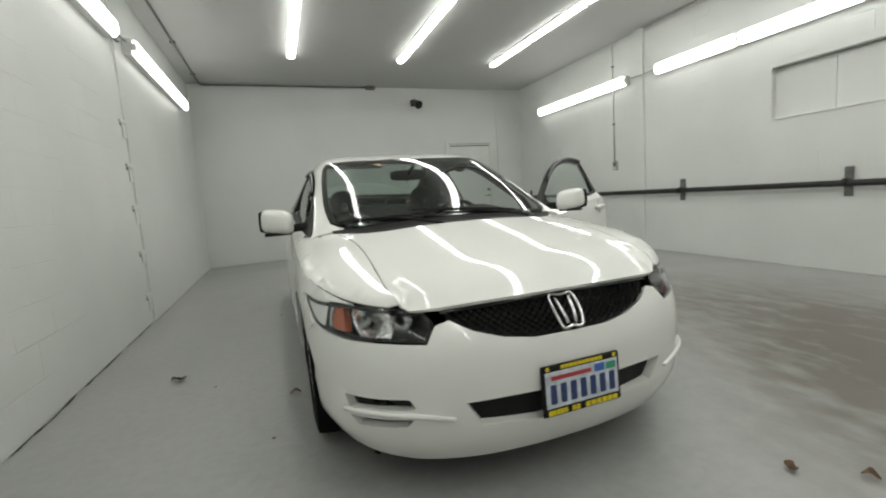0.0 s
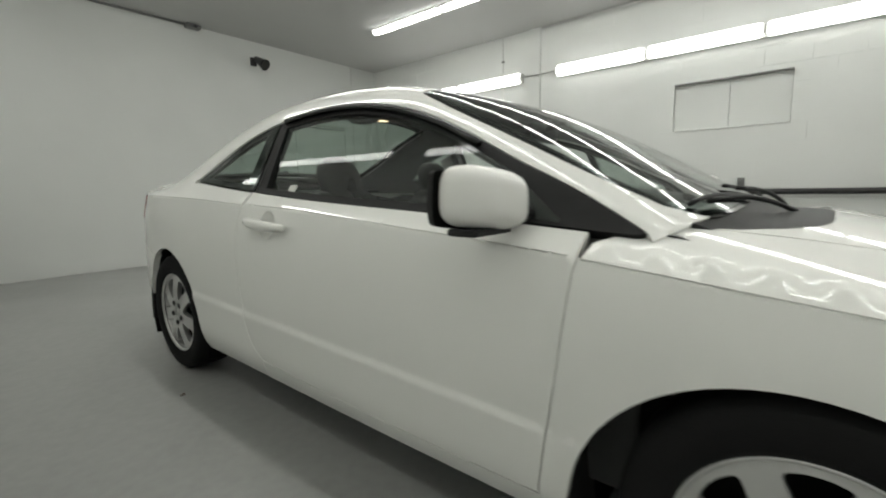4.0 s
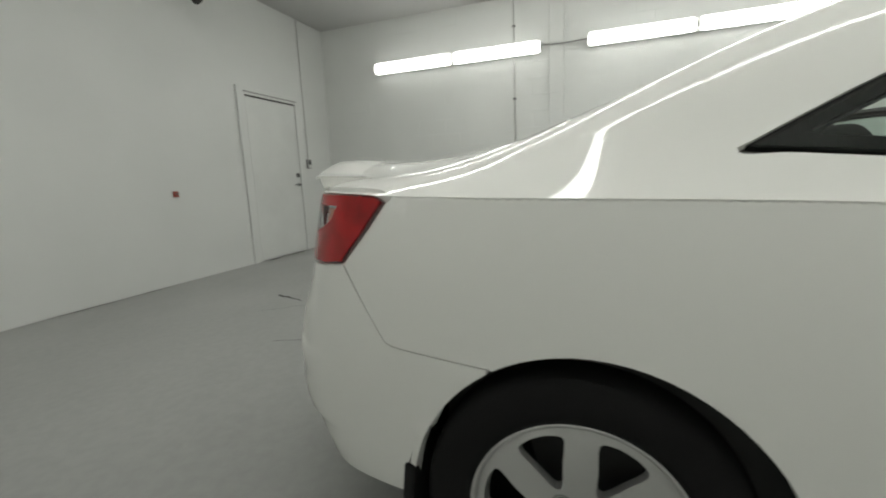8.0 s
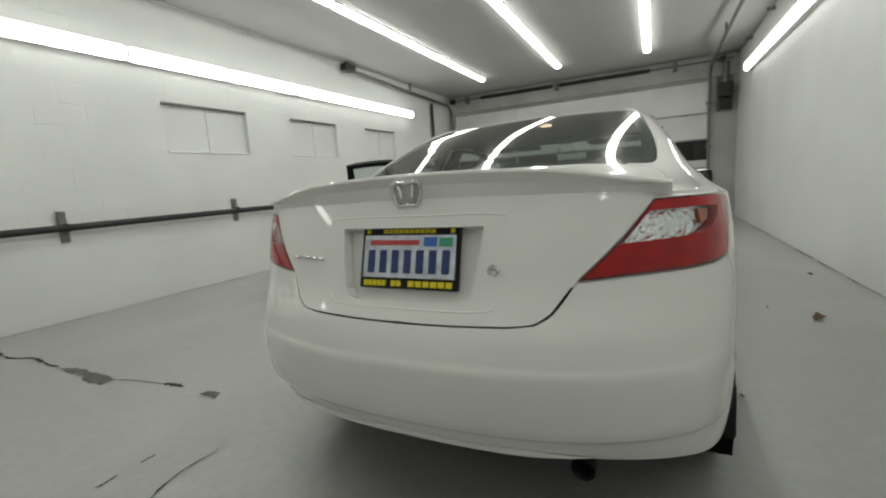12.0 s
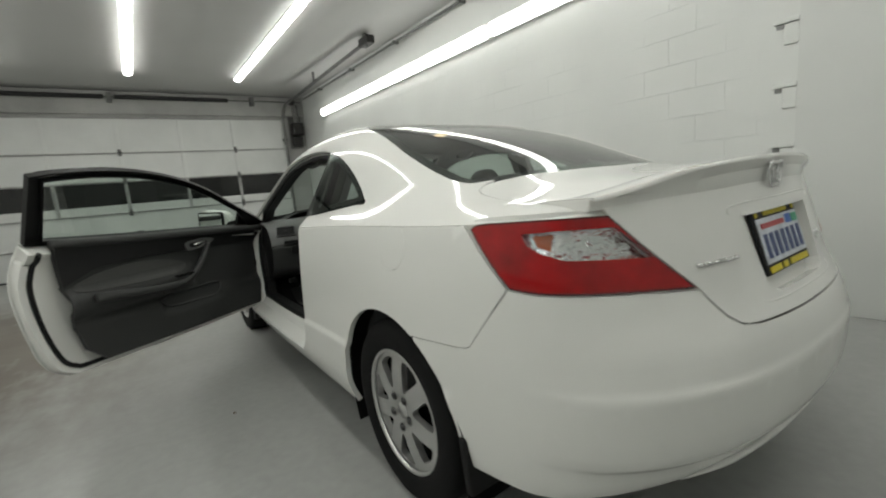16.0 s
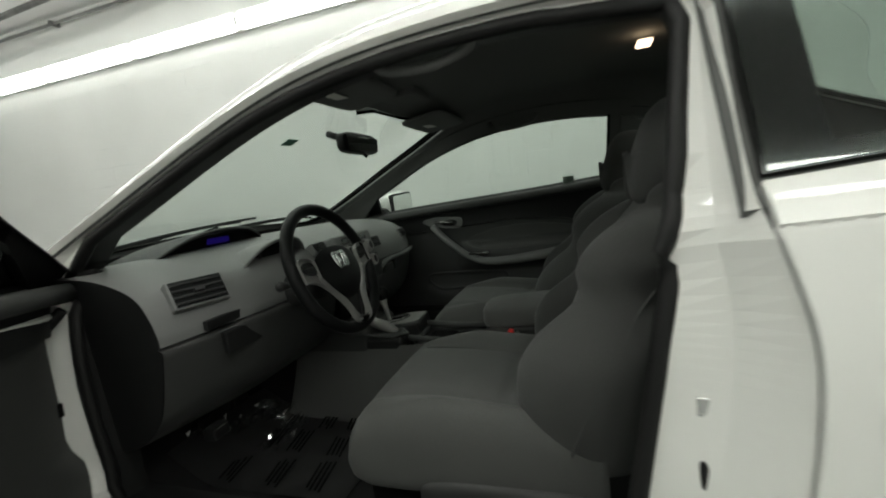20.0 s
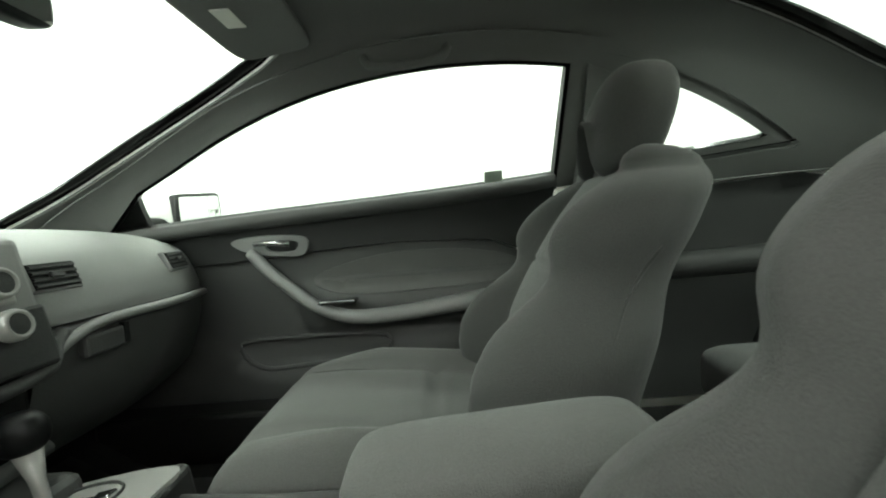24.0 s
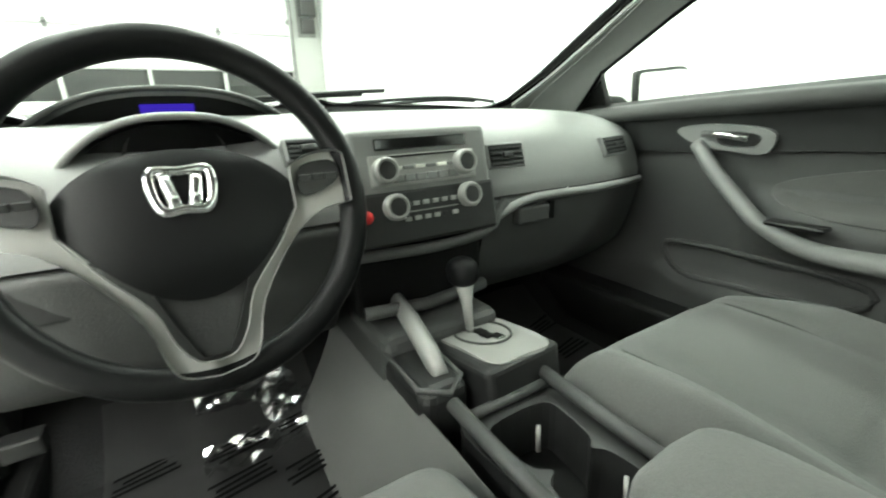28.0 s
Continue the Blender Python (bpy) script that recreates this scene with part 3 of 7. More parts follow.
def make_handle(s, parent):
    """A pull handle with its hollow, lying along the door."""
    fm = side_map(s)
    pts = []
    for i in range(15):
        t = i / 14
        y = 1.475 + 0.27 * t
        b = fm(y, 0.838 + 0.017 * t)
        pts.append(b + Vector((s * (0.012 + 0.024 * math.sin(math.pi * t) ** 0.5), 0, 0)))
    return_to = tube("door_handle", pts, lambda t: 0.009 + 0.0075 * math.sin(math.pi * t) ** 0.6, WHITE_CAR, parent, "white pull handle", 12, flat=1.25)

    def hollow(y, z):
        r = min(1, math.hypot((y - 1.605) / 0.056, (z - 0.842) / 0.054))
        return fm(y, z) - Vector((s * 0.024 * (1 - r * r) ** 0.7, 0, 0))
    panel("handle_cup", WHITE_CAR, parent, sheet(inset(HANDLE_CUP, 0.0003), hollow, s < 0, 0.010, depth=0))
    return return_to


def make_mirror(s, parent):
    """A door mirror on its black sail."""
    sail = smooth([(0.30, 0.876), (0.46, 0.965), (0.60, 1.028)], 5) + smooth([(0.60, 0.895), (0.45, 0.882), (0.32, 0.872)], 4)
    panel("mirror_sail", BLACK, parent, sheet(dense(sail, 0.03), side_map(s), s < 0, 0.03, depth=0.02, lift=0.004), label="black plastic mirror base")
    bm = bmesh.new()
    bmesh.ops.create_uvsphere(bm, u_segments=32, v_segments=20, radius=1)
    for v in bm.verts:
        x, y, z = v.co
        sq = lambda a: math.copysign(abs(a) ** 0.55, a)
        x, z = sq(x), sq(z)
        y = sq(y) if y > 0 else y
        y = y * (0.045 if y > 0 else 0.075)
        wx = 0.086 * (1 - 0.06 * z)
        v.co = Vector((s * (0.905 + x * wx), 0.60 + y + 0.026 * x, 0.952 + z * 0.068 + 0.010 * x))
    part("mirror_housing", bm, WHITE_CAR, parent, "white mirror housing")
    bm = bmesh.new()
    box_bm(0.83, 0.977, 0.565, 0.642, 0.873, 0.889, 0.006, 2, bm)
    if s < 0:
        bmesh.ops.scale(bm, vec=(-1, 1, 1), verts=bm.verts)
        bmesh.ops.reverse_faces(bm, faces=bm.faces)
    part("mirror_base", bm, BLACK, parent, "black lower edge of mirror", False)
    rod("mirror_arm", (s * 0.76, 0.565, 0.915), (s * 0.88, 0.60, 0.905), 0.024, BLACK, parent)
    ring = smooth([(0.855, 0.90), (0.87, 0.885), (0.95, 0.886), (1.04, 0.892), (1.066, 0.91), (1.066, 0.985), (1.05, 1.012), (0.95, 1.008), (0.87, 1.003), (0.852, 0.985)], 4, True)
    ring = [(0.817 + (a - 0.837) * 0.78, b) for a, b in ring]
    panel("mirror_glass", MIRROR, parent, sheet(inset(ring, 0.010), lambda x, z: Vector((s * x, 0.654 + 0.30 * (x - 0.905), z)), s > 0, 0.05, depth=0.004), label="mirror glass")
    panel("mirror_rim", BLACK, parent, sheet(ring, lambda x, z: Vector((s * x, 0.649 + 0.30 * (x - 0.905), z)), s > 0, 0.05, depth=0.02))


# ---- lower body ----
for s in (1, -1):
    fm = side_map(s)
    # fender: lower part and the part above the crease up to the bonnet
    low = [p for p in DOOR_FRONT[::-1] if p[1] < CREASE(p[0])] + [(0.477, 0.222), (0.42, 0.222)] + arch(*F_ARCH, 8, 139)
    low += [(-0.30, 0.566), (-0.36, 0.596)] + smooth([(-0.30, 0.635), (-0.235, 0.672), (-0.215, 0.690), (-0.35, 0.687), (-0.48, 0.692), (-0.59, 0.690)], 3)
    low += creases(-0.585, 0.414, 36, GAP)
    up = smooth([(0.578, -0.44), (0.578, -0.22), (0.592, 0.0), (0.634, 0.22)], 6) + [(0.66, 0.30)]
    rim = [(float(np.interp(y, CR_Y, CR_X)) + 0.001, y) for y in np.linspace(0.41, -0.64, 44)]
    top = [(s * x, y) for x, y in up + rim + [(0.552, -0.66), (0.577, -0.58)]]
    f_up = sheet(inset(dense(top, 0.03), GAP), hood_top, False, 0.045, depth=0.012)
    panel("fender", WHITE_CAR, car, sheet(inset(dense(low, 0.025), GAP), fm, s < 0, 0.045, rows=crease_rows(-0.4, 0.4) + fold_rows(0.35, 0.47), depth=0.02, lean=side_map(s, False)), f_up, label="white front fender")
    # sill under the door
    sill = [(0.47, 0.268)] + [(y, SILL_Z(y) - 0.004) for y in np.linspace(0.5, 1.66, 20)] + [(1.70, 0.285), (1.70, 0.205), (0.47, 0.205)]
    panel("sill", WHITE_CAR, car, sheet(dense(sill, 0.04), fm, s < 0, 0.05, depth=0.05), label="white side sill")
    # rear quarter below the crease
    q = [(1.70, 0.205), (1.70, 0.285)] + [(a + 0.001, b) for a, b in DOOR_REAR[::-1] if b < 0.916] + creases(1.815, 3.03, 60, GAP)
    q += smooth([(3.045, 0.943), (3.10, 0.876), (3.165, 0.806)], 4) + smooth([(3.062, 0.664), (3.035, 0.642), (2.92, 0.634), (2.815, 0.628)], 4)
    q += arch(*R_ARCH, 61, 188) + [(2.275, 0.205)]
    hole = [[(2.72 + 0.077 * math.cos(a), 0.89 + 0.075 * math.sin(a)) for a in np.linspace(0, 2 * math.pi, 40, endpoint=False)]] if s > 0 else []
    quarter = panel("quarter_panel", WHITE_CAR, car, sheet(inset(dense(q, 0.025), GAP), fm, s < 0, 0.045, holes=hole, rows=crease_rows(1.83, 3.0, 0.02) + fold_rows(1.82, 2.3, 0.025), depth=0.02, lean=side_map(s, False)), label="white rear quarter panel")
    if s > 0:
        cap = [(2.72 + 0.0755 * math.cos(a), 0.89 + 0.0735 * math.sin(a)) for a in np.linspace(0, 2 * math.pi, 40, endpoint=False)]
        panel("fuel_flap", WHITE_CAR, car, sheet(cap, fm, False, 0.03, rows=crease_rows(2.65, 2.79, 0.02), depth=0.01, lean=side_map(s, False)), label="round white fuel flap")

# front bumper
fb = [(0, 0.563), (0.15, 0.563), (0.26, 0.578), (0.36, 0.605), (0.44, 0.640), (0.492, 0.628), (0.52, 0.576), (0.66, 0.581), (0.83, 0.583), (1.0, 0.596)]
fb += [(u_of(-0.30), 0.563), (u_of(-0.24), 0.562)] + [(u_of(y), z) for y, z in arch(*F_ARCH, 141, 172, 8)] + [(u_of(-0.35), 0.25), (u_of(-0.37), 0.185), (0.9, 0.168), (0.6, 0.158), (0.3, 0.156), (0, 0.156)]
intake = both([(0.0, 0.388), (0.27, 0.389), (0.405, 0.385), (0.352, 0.302), (0.15, 0.286), (0.0, 0.286)])
slot_1 = [(0.845, 0.392), (0.585, 0.404), (0.562, 0.372), (0.82, 0.346)]
slot_2 = [(0.82, 0.322), (0.575, 0.335), (0.60, 0.309), (0.79, 0.290)]
holes = [dense(intake, 0.03)] + [dense([(k * a, b) for a, b in sl], 0.03) for sl in (slot_1, slot_2) for k in (1, -1)]
panel("front_bumper", WHITE_CAR, car, sheet(inset(dense(both(fb), 0.025), GAP), shell, False, 0.04, holes=holes, depth=0.035), label="white front bumper with lower intake")


def set_back(fm, d):
    def back(a, b):
        return fm(a, b) - slope_of(fm, a, b) * d
    return back


deep = set_back(shell, 0.034)
panel("intake_grid", BLACK, car, sheet(inset(dense(intake, 0.04), -0.01), deep, False, 0.06, depth=0), label="black intake opening")
for k in (1, -1):
    blade = panel("fog_slot", BLACK, car, sheet([(k * a, b) for a, b in dense([(0.86, 0.40), (0.55, 0.41), (0.55, 0.29), (0.84, 0.28)], 0.05)], deep, False, 0.06, depth=0), label="black slot backing")
# grille with its diamond mesh
grille = both([(0, 0.676), (0.2, 0.672), (0.36, 0.667), (0.455, 0.662), (0.445, 0.640), (0.36, 0.607), (0.26, 0.580), (0.15, 0.565), (0, 0.565)])
panel("grille_back", BLACK, car, sheet(dense(grille, 0.03), set_back(shell, 0.022), False, 0.05, depth=0), label="black grille backing")
vs, fs = [], []
ring = np.array(dense(grille, 0.02))
for k in range(-34, 35):
    for sg in (1, -1):
        for j in range(12):
            z0, z1 = 0.56 + j * 0.01, 0.57 + j * 0.01
            a0, a1 = k * 0.03 + sg * (z0 - 0.62) * 1.5, k * 0.03 + sg * (z1 - 0.62) * 1.5
            ok = inside(np.array([a0, a1]), np.array([z0, z1]), ring)
            if ok.all():
                n = len(vs)
                for a, z in ((a0, z0), (a1, z1)):
                    p, w = shell(a, z), 0.0028
                    for o in ((0, 0.004, -w), (0, 0.004, w), (0, 0.014, w), (0, 0.014, -w)):
                        vs.append(p + Vector(o))
                fs += [(n, n + 1, n + 5, n + 4), (n + 1, n + 2, n + 6, n + 5), (n + 3, n, n + 4, n + 7)]
mesh("grille_mesh", vs, fs, GLOSS_BLACK, car, "black diamond mesh grille", False)
bar = [(-0.47 + 0.94 * i / 30, 0.671 - 0.012 * abs(-1 + 2 * i / 30) ** 2) for i in range(31)]
tube("grille_bar", [shell(a, z) + Vector((0, 0.004, 0)) for a, z in bar], 0.008, GLOSS_BLACK, car, "gloss black upper grille bar")


def make_emblem(fm, cx, cz, w, h, parent, name="emblem"):
    """A chrome frame with two leaning bars."""
    ring = smooth([(cx - w, cz - h), (cx, cz - h * 1.05), (cx + w, cz - h), (cx + w * 1.22, cz + h), (cx, cz + h * 1.05), (cx - w * 1.22, cz + h)], 5, True)
    e = tube(name, [fm(a, b) for a, b in ring], 0.0055, CHROME, parent, "chrome emblem frame", 8, True)
    for k in (-1, 1):
        pts = [fm(cx + k * w * (0.38 + 0.3 * t), cz - h * 0.86 + h * 1.72 * t) for t in (0, 0.35, 0.7, 1)]
        tube("emblem_bar", pts, 0.0065, CHROME, e, seg=8)
    return e


make_emblem(lambda a, b: shell(a, b) + Vector((0, -0.006, 0)), 0, 0.622, 0.042, 0.043, car)


def make_plate(name, m, parent):
    """A number plate in a dealer's frame: the writing as bars."""
    o = part(name, box_bm(-0.158, 0.158, -0.012, 0, -0.086, 0.086, 0.006), BLACK, parent, "number plate in black and yellow frame", False)
    o.matrix_local = m
    part("plate", box_bm(-0.146, 0.146, -0.0145, -0.010, -0.056, 0.064, 0.001), PLATE_WHITE, o, "white plate with blue pattern", False)
    for i in range(7):
        x = -0.118 + i * 0.0395
        part("plate_bar", box_bm(x - 0.0115, x + 0.0115, -0.0165, -0.0142, -0.043, 0.022, 0.002, 1), PLATE_BLUE, o, smooth=False)
    part("plate_state", box_bm(-0.125, 0.035, -0.0163, -0.0142, 0.036, 0.050), PLATE_RED, o, smooth=False)
    part("sticker", box_bm(0.05, 0.09, -0.0163, -0.0142, 0.032, 0.058), STICKER_BLUE, o, smooth=False)
    part("sticker", box_bm(0.097, 0.137, -0.0163, -0.0142, 0.032, 0.056), STICKER_GREEN, o, smooth=False)
    for x0, x1, n, z0, z1 in ((-0.142, -0.066, 5, -0.0795, -0.0635), (-0.050, -0.016, 2, -0.0795, -0.0635), (0.004, 0.142, 6, -0.0795, -0.0635), (-0.085, 0.085, 10, 0.0695, 0.0805), (-0.142, -0.128, 1, 0.069, 0.081), (0.128, 0.142, 1, 0.069, 0.081)):
        w = (x1 - x0) / n
        for i in range(n):
            part("frame_bar", box_bm(x0 + w * (i + 0.10), x0 + w * (i + 0.90), -0.0145, -0.0115, z0, z1), YELLOW, o, smooth=False)
    return o


make_plate("number_plate", pose(0, -0.868, 0.383, -4), car)

for k in (1, -1):
    panel("bumper_bracket", WHITE_CAR, car, sheet(dense([(-0.235, 0.56), (-0.16, 0.615), (-0.16, 0.695), (-0.46, 0.695), (-0.46, 0.56)], 0.04), set_back(side_map(k), 0.007 * k), k < 0, 0.05, depth=0))
    fin = [set_back(shell, -0.004)(k * a, b) for a, b in smooth([(0.84, 0.342), (0.70, 0.352), (0.58, 0.352), (0.50, 0.344), (0.44, 0.335)], 5)]
    tube("bumper_fin", fin, lambda t: 0.010 - 0.006 * max(0, t - 0.4), WHITE_CAR, car, "white fin between bumper slots", 10)

# headlights
HEAD = smooth([(1.19, 0.688), (1.05, 0.684), (0.90, 0.690), (0.74, 0.688), (0.63, 0.680), (0.545, 0.672)], 5) + smooth([(0.50, 0.640), (0.497, 0.620), (0.527, 0.580)], 3)
HEAD += smooth([(0.66, 0.585), (0.83, 0.588), (1.01, 0.600), (1.11, 0.637), (1.165, 0.668)], 4)
for k in (1, -1):
    line = [(k * a, b) for a, b in HEAD]
    o = panel("headlight", BLACK, car, sheet(line, set_back(shell, 0.075), False, 0.04, depth=0), label="clear headlight with amber side reflector")
    panel("lens", CLEAR, o, sheet(inset(line, 0.004), shell, False, 0.04, depth=0), label="clear lens")
    panel("bezel", GLOSS_BLACK, o, sheet(line, set_back(shell, 0.004), False, 0.05, holes=[inset(line, 0.011)], depth=0.03), label="dark bezel")
    amber = [(0.925, 0.677), (0.885, 0.680), (0.862, 0.64), (0.845, 0.604), (0.91, 0.606), (0.925, 0.635)]
    panel("amber_reflector", ORANGE, o, sheet(dense([(k * a, b) for a, b in amber], 0.03), set_back(shell, 0.016), False, 0.03, depth=0.03))
    grey = [(1.14, 0.674), (0.935, 0.676), (0.935, 0.635), (0.92, 0.606), (1.0, 0.609), (1.09, 0.645)]
    panel("side_reflector", SPARK, o, sheet(dense([(k * a, b) for a, b in grey], 0.03), set_back(shell, 0.016), False, 0.03, depth=0.02))
    chrome = [(0.875, 0.680), (0.80, 0.682), (0.68, 0.676), (0.655, 0.63), (0.67, 0.592), (0.80, 0.594), (0.845, 0.63)]
    inner = set_back(shell, 0.05)

    def bowl(a, b, k=k):
        t = max(0, 1 - math.hypot((abs(a) - 0.76) / 0.11, (b - 0.637) / 0.055))
        return inner(a, b) + Vector((0, 0.05 * t, 0))
    panel("reflector", SPARK, o, sheet(dense([(k * a, b) for a, b in chrome], 0.02), bowl, False, 0.018, depth=0.02), label="faceted chrome reflector")
    for ca, r in ((0.745, 0.022), (0.60, 0.034)):
        c = shell(k * ca, 0.634)
        lathe("projector", [(r, -0.02), (r, 0.03), (r * 0.9, 0.03), (r * 0.6, 0.055), (0.0, 0.06)], SPARK if r > 0.03 else CHROME, o, seg=24, axis="y", at=(c.x, c.y + 0.045, c.z))

# ---- bonnet, cowl and screens ----
HOOD = [(0, -0.768), (0.2, -0.757), (0.39, -0.731), (0.47, -0.708), (0.545, -0.66), (0.574, -0.58), (0.576, -0.43), (0.577, -0.22), (0.590, 0.0), (0.634, 0.222)]
HOOD = smooth(HOOD, 4) + smooth([(0.60, 0.15), (0.52, 0.06), (0.42, 0.005), (0.25, -0.012), (0, -0.018)], 4)
EDGE_Y = Spline((0, -0.768), (0.2, -0.757), (0.39, -0.731), (0.47, -0.708), (0.545, -0.66))


def bonnet_map(x, y):
    """The bonnet, whose front edge lies evenly on the grille and lamps."""
    p = hood_top(x, y)
    a = min(abs(x), 0.545)
    t = y - EDGE_Y(a)
    w = max(0.0, 1 - max(0.0, t) / 0.26) ** 2 * min(1, max(0, (0.575 - abs(x)) / 0.05))
    p.z = p.z * (1 - w) + w * (0.690 - 0.017 * (a / 0.52) ** 2 + 0.42 * t)
    return p


panel("bonnet", WHITE_CAR, car, sheet(inset(dense(both(HOOD), 0.03), GAP), bonnet_map, False, 0.045, depth=0.012), label="white bonnet")
SCREEN_LINE = smooth([(0, 0.165), (0.3, 0.165), (0.48, 0.178), (0.59, 0.21), (0.648, 0.29)], 4)[:-1] + smooth([(0.648, 0.29), (0.655, 0.45), (0.640, 0.65), (0.612, 0.88), (0.578, 1.05)], 5)[:-1]
SCREEN_LINE += smooth([(0.565, 1.065), (0.45, 1.035), (0.25, 0.99), (0, 0.975)], 4)
screen = both(SCREEN_LINE)
panel("windscreen", SCREEN, car, sheet(inset(screen, 0.012), upper_top, False, 0.06, depth=0), label="tinted windscreen")
panel("windscreen_border", GLOSS_BLACK, car, sheet(inset(screen, 0.002), lambda x, y: upper_top(x, y) - Vector((0, 0, 0.003)), False, 0.08, holes=[inset(screen, 0.03)], depth=0.006), label="black windscreen border")
cowl = both(smooth([(0, 0.19), (0.3, 0.19), (0.5, 0.205), (0.6, 0.235), (0.655, 0.31)], 4) + smooth([(0.66, 0.26), (0.60, 0.13), (0.50, 0.03), (0.4, -0.02), (0.2, -0.035), (0, -0.04)], 4))


def cowl_top(x, y):
    t = min(1, max(0, (y + 0.04) / 0.2))
    return Vector((x, y, hood_top(x, min(y, 0.2)).z * (1 - t) + upper_top(x, max(y, 0.1)).z * t - 0.008))


panel("cowl", BLACK, car, sheet(dense(cowl, 0.03), cowl_top, False, 0.05, depth=0.02), label="black cowl panel below the windscreen")
for x0, y0, x1, y1 in ((0.42, 0.09, -0.16, 0.20), (-0.10, 0.06, -0.55, 0.22)):
    arm = [upper_top(x0 + (x1 - x0) * t, y0 + (y1 - y0) * t) + Vector((0, 0, 0.018 + 0.012 * math.sin(math.pi * t))) for t in np.linspace(0, 1, 10)]
    wiper = tube("wiper", arm, 0.007, BLACK, car, "black wiper arm", 6)
    bl = [upper_top(x1 + (0.02 + (x0 - x1) * 1.0) * t - 0.06, y1 + 0.03 + (y0 - y1) * 0.55 * t) + Vector((0, 0, 0.012)) for t in np.linspace(0, 1, 10)]
    tube("wiper_blade", bl, 0.006, BLACK, wiper, "", 6)

# ---- roof, pillars and upper quarters in one sheet ----
GLASS_SIDE = smooth([(0.53, 2.868), (0.60, 2.835), (0.622, 2.775)], 3)[:-1] + smooth([(0.622, 2.775), (0.622, 2.65), (0.610, 2.50), (0.588, 2.37), (0.562, 2.23), (0.535, 2.08)], 5)[:-1]
GLASS_SIDE += smooth([(0.515, 2.02), (0.46, 1.975), (0.25, 1.93), (0, 1.915)], 5)
TRUNK_SIDE = smooth([(0.652, 3.31), (0.655, 3.15), (0.648, 3.0), (0.632, 2.915), (0.592, 2.880)], 5)


def half_roof(s):
    """The outline of one side, from the middle of the windscreen's top round to the middle of the rear glass's top."""
    a = from_top([p for p in SCREEN_LINE[::-1] if p[1] > 0.2], s)
    a += from_side([(0.285, 0.862)] + dlo_top(0.30, 2.395, 60)[0::1], s)
    a += from_side(smooth([(2.418, 1.022), (2.41, 1.012), (2.36, 1.012)], 3), s) + from_side(dlo_low(2.33, 1.818, 14, -0.004), s)
    a += [(y, s * (V_SCALE - 0.0005)) for y in np.linspace(1.818, 3.29, 60)]
    a += from_top(TRUNK_SIDE, s) + from_top(GLASS_SIDE, s)
    return a


right, left = half_roof(1), half_roof(-1)
seam = [(y, sg * (V_SCALE - o)) for y in np.arange(1.84, 3.25, 0.03) for o in (0.006, 0.003) for sg in (1, -1)]
panel("roof", WHITE_CAR, car, sheet(inset(right + left[::-1], 0.001), upper, True, 0.045, rows=seam, depth=0.015), label="white roof with pillars and rear quarters")
back_glass = both([p for p in reversed(GLASS_SIDE)] + [(0.3, 2.915), (0, 2.93)])


def rear_glass(x, y):
    """Straight in length, evenly bowed across."""
    xe = float(np.interp(y, (1.975, 2.08, 2.23, 2.37, 2.50, 2.65, 2.775), (0.50, 0.535, 0.562, 0.588, 0.610, 0.622, 0.622)))
    ze = upper_top(xe, y).z
    zc = float(np.interp(y, (1.915, 2.93), (upper_top(0, 1.915).z, upper_top(0, 2.93).z))) + 0.024 * math.sin(math.pi * min(1, max(0, (y - 1.915) / 1.015)))
    return Vector((x, y, ze + (zc - ze) * (1 - (x / xe) ** 2)))


panel("rear_window", WINDOW, car, sheet(inset(dense(back_glass, 0.05), 0.008), lambda x, y: rear_glass(x, y) - Vector((0, 0, 0.004)), False, 0.06, depth=0), label="tinted rear window")
panel("rear_window_border", GLOSS_BLACK, car, sheet(inset(dense(back_glass, 0.05), 0.002), lambda x, y: rear_glass(x, y) - Vector((0, 0, 0.007)), False, 0.08,
      holes=[inset(dense(back_glass, 0.05), 0.05)], depth=0.006), label="black rear window border")

# ---- side windows ----
DOOR_WIN = dlo_low(0.42, 1.80, 24, 0.003) + dlo_top(1.808, 0.33, 40, -0.003) + [(0.318, 0.880)]
Q_WIN = dlo_low(1.824, 2.39, 14, 0.002) + [(2.408, 1.026)] + dlo_top(2.385, 1.824, 20, -0.003)
DOOR_HOLE = dlo_low(0.50, 1.735, 24, 0.022) + dlo_top(1.75, 0.62, 34, -0.038)
Q_HOLE = dlo_low(1.895, 2.30, 14, 0.026) + dlo_top(2.32, 1.895, 16, -0.03)


def side_glass(s):
    """The side glass: a slightly bowed sheet leaning inwards."""
    def fm(y, z):
        d = z - 1.08
        return Vector((s * (0.712 + 0.04 * max(0, y - 1.9) - 0.404 * d - 0.4 * d * d), y, z))
    return fm


def quarter_glass(s):
    """The quarter glass: nearly flat between its upper and lower edges."""
    def fm(y, z):
        y0 = min(max(y, 1.82), 2.40)
        z0, z1 = DLO_LOW(y0), max(DLO_TOP(y0), DLO_LOW(y0) + 0.02)
        x0, x1 = upper_side(y0, z0).x, upper_side(y0, z1).x
        t = (z - z0) / (z1 - z0)
        return Vector((s * (x0 + (x1 - x0) * t + 0.004 * 4 * t * (1 - t) * (z1 - z0) / 0.28 - 0.002), y, z))
    return fm


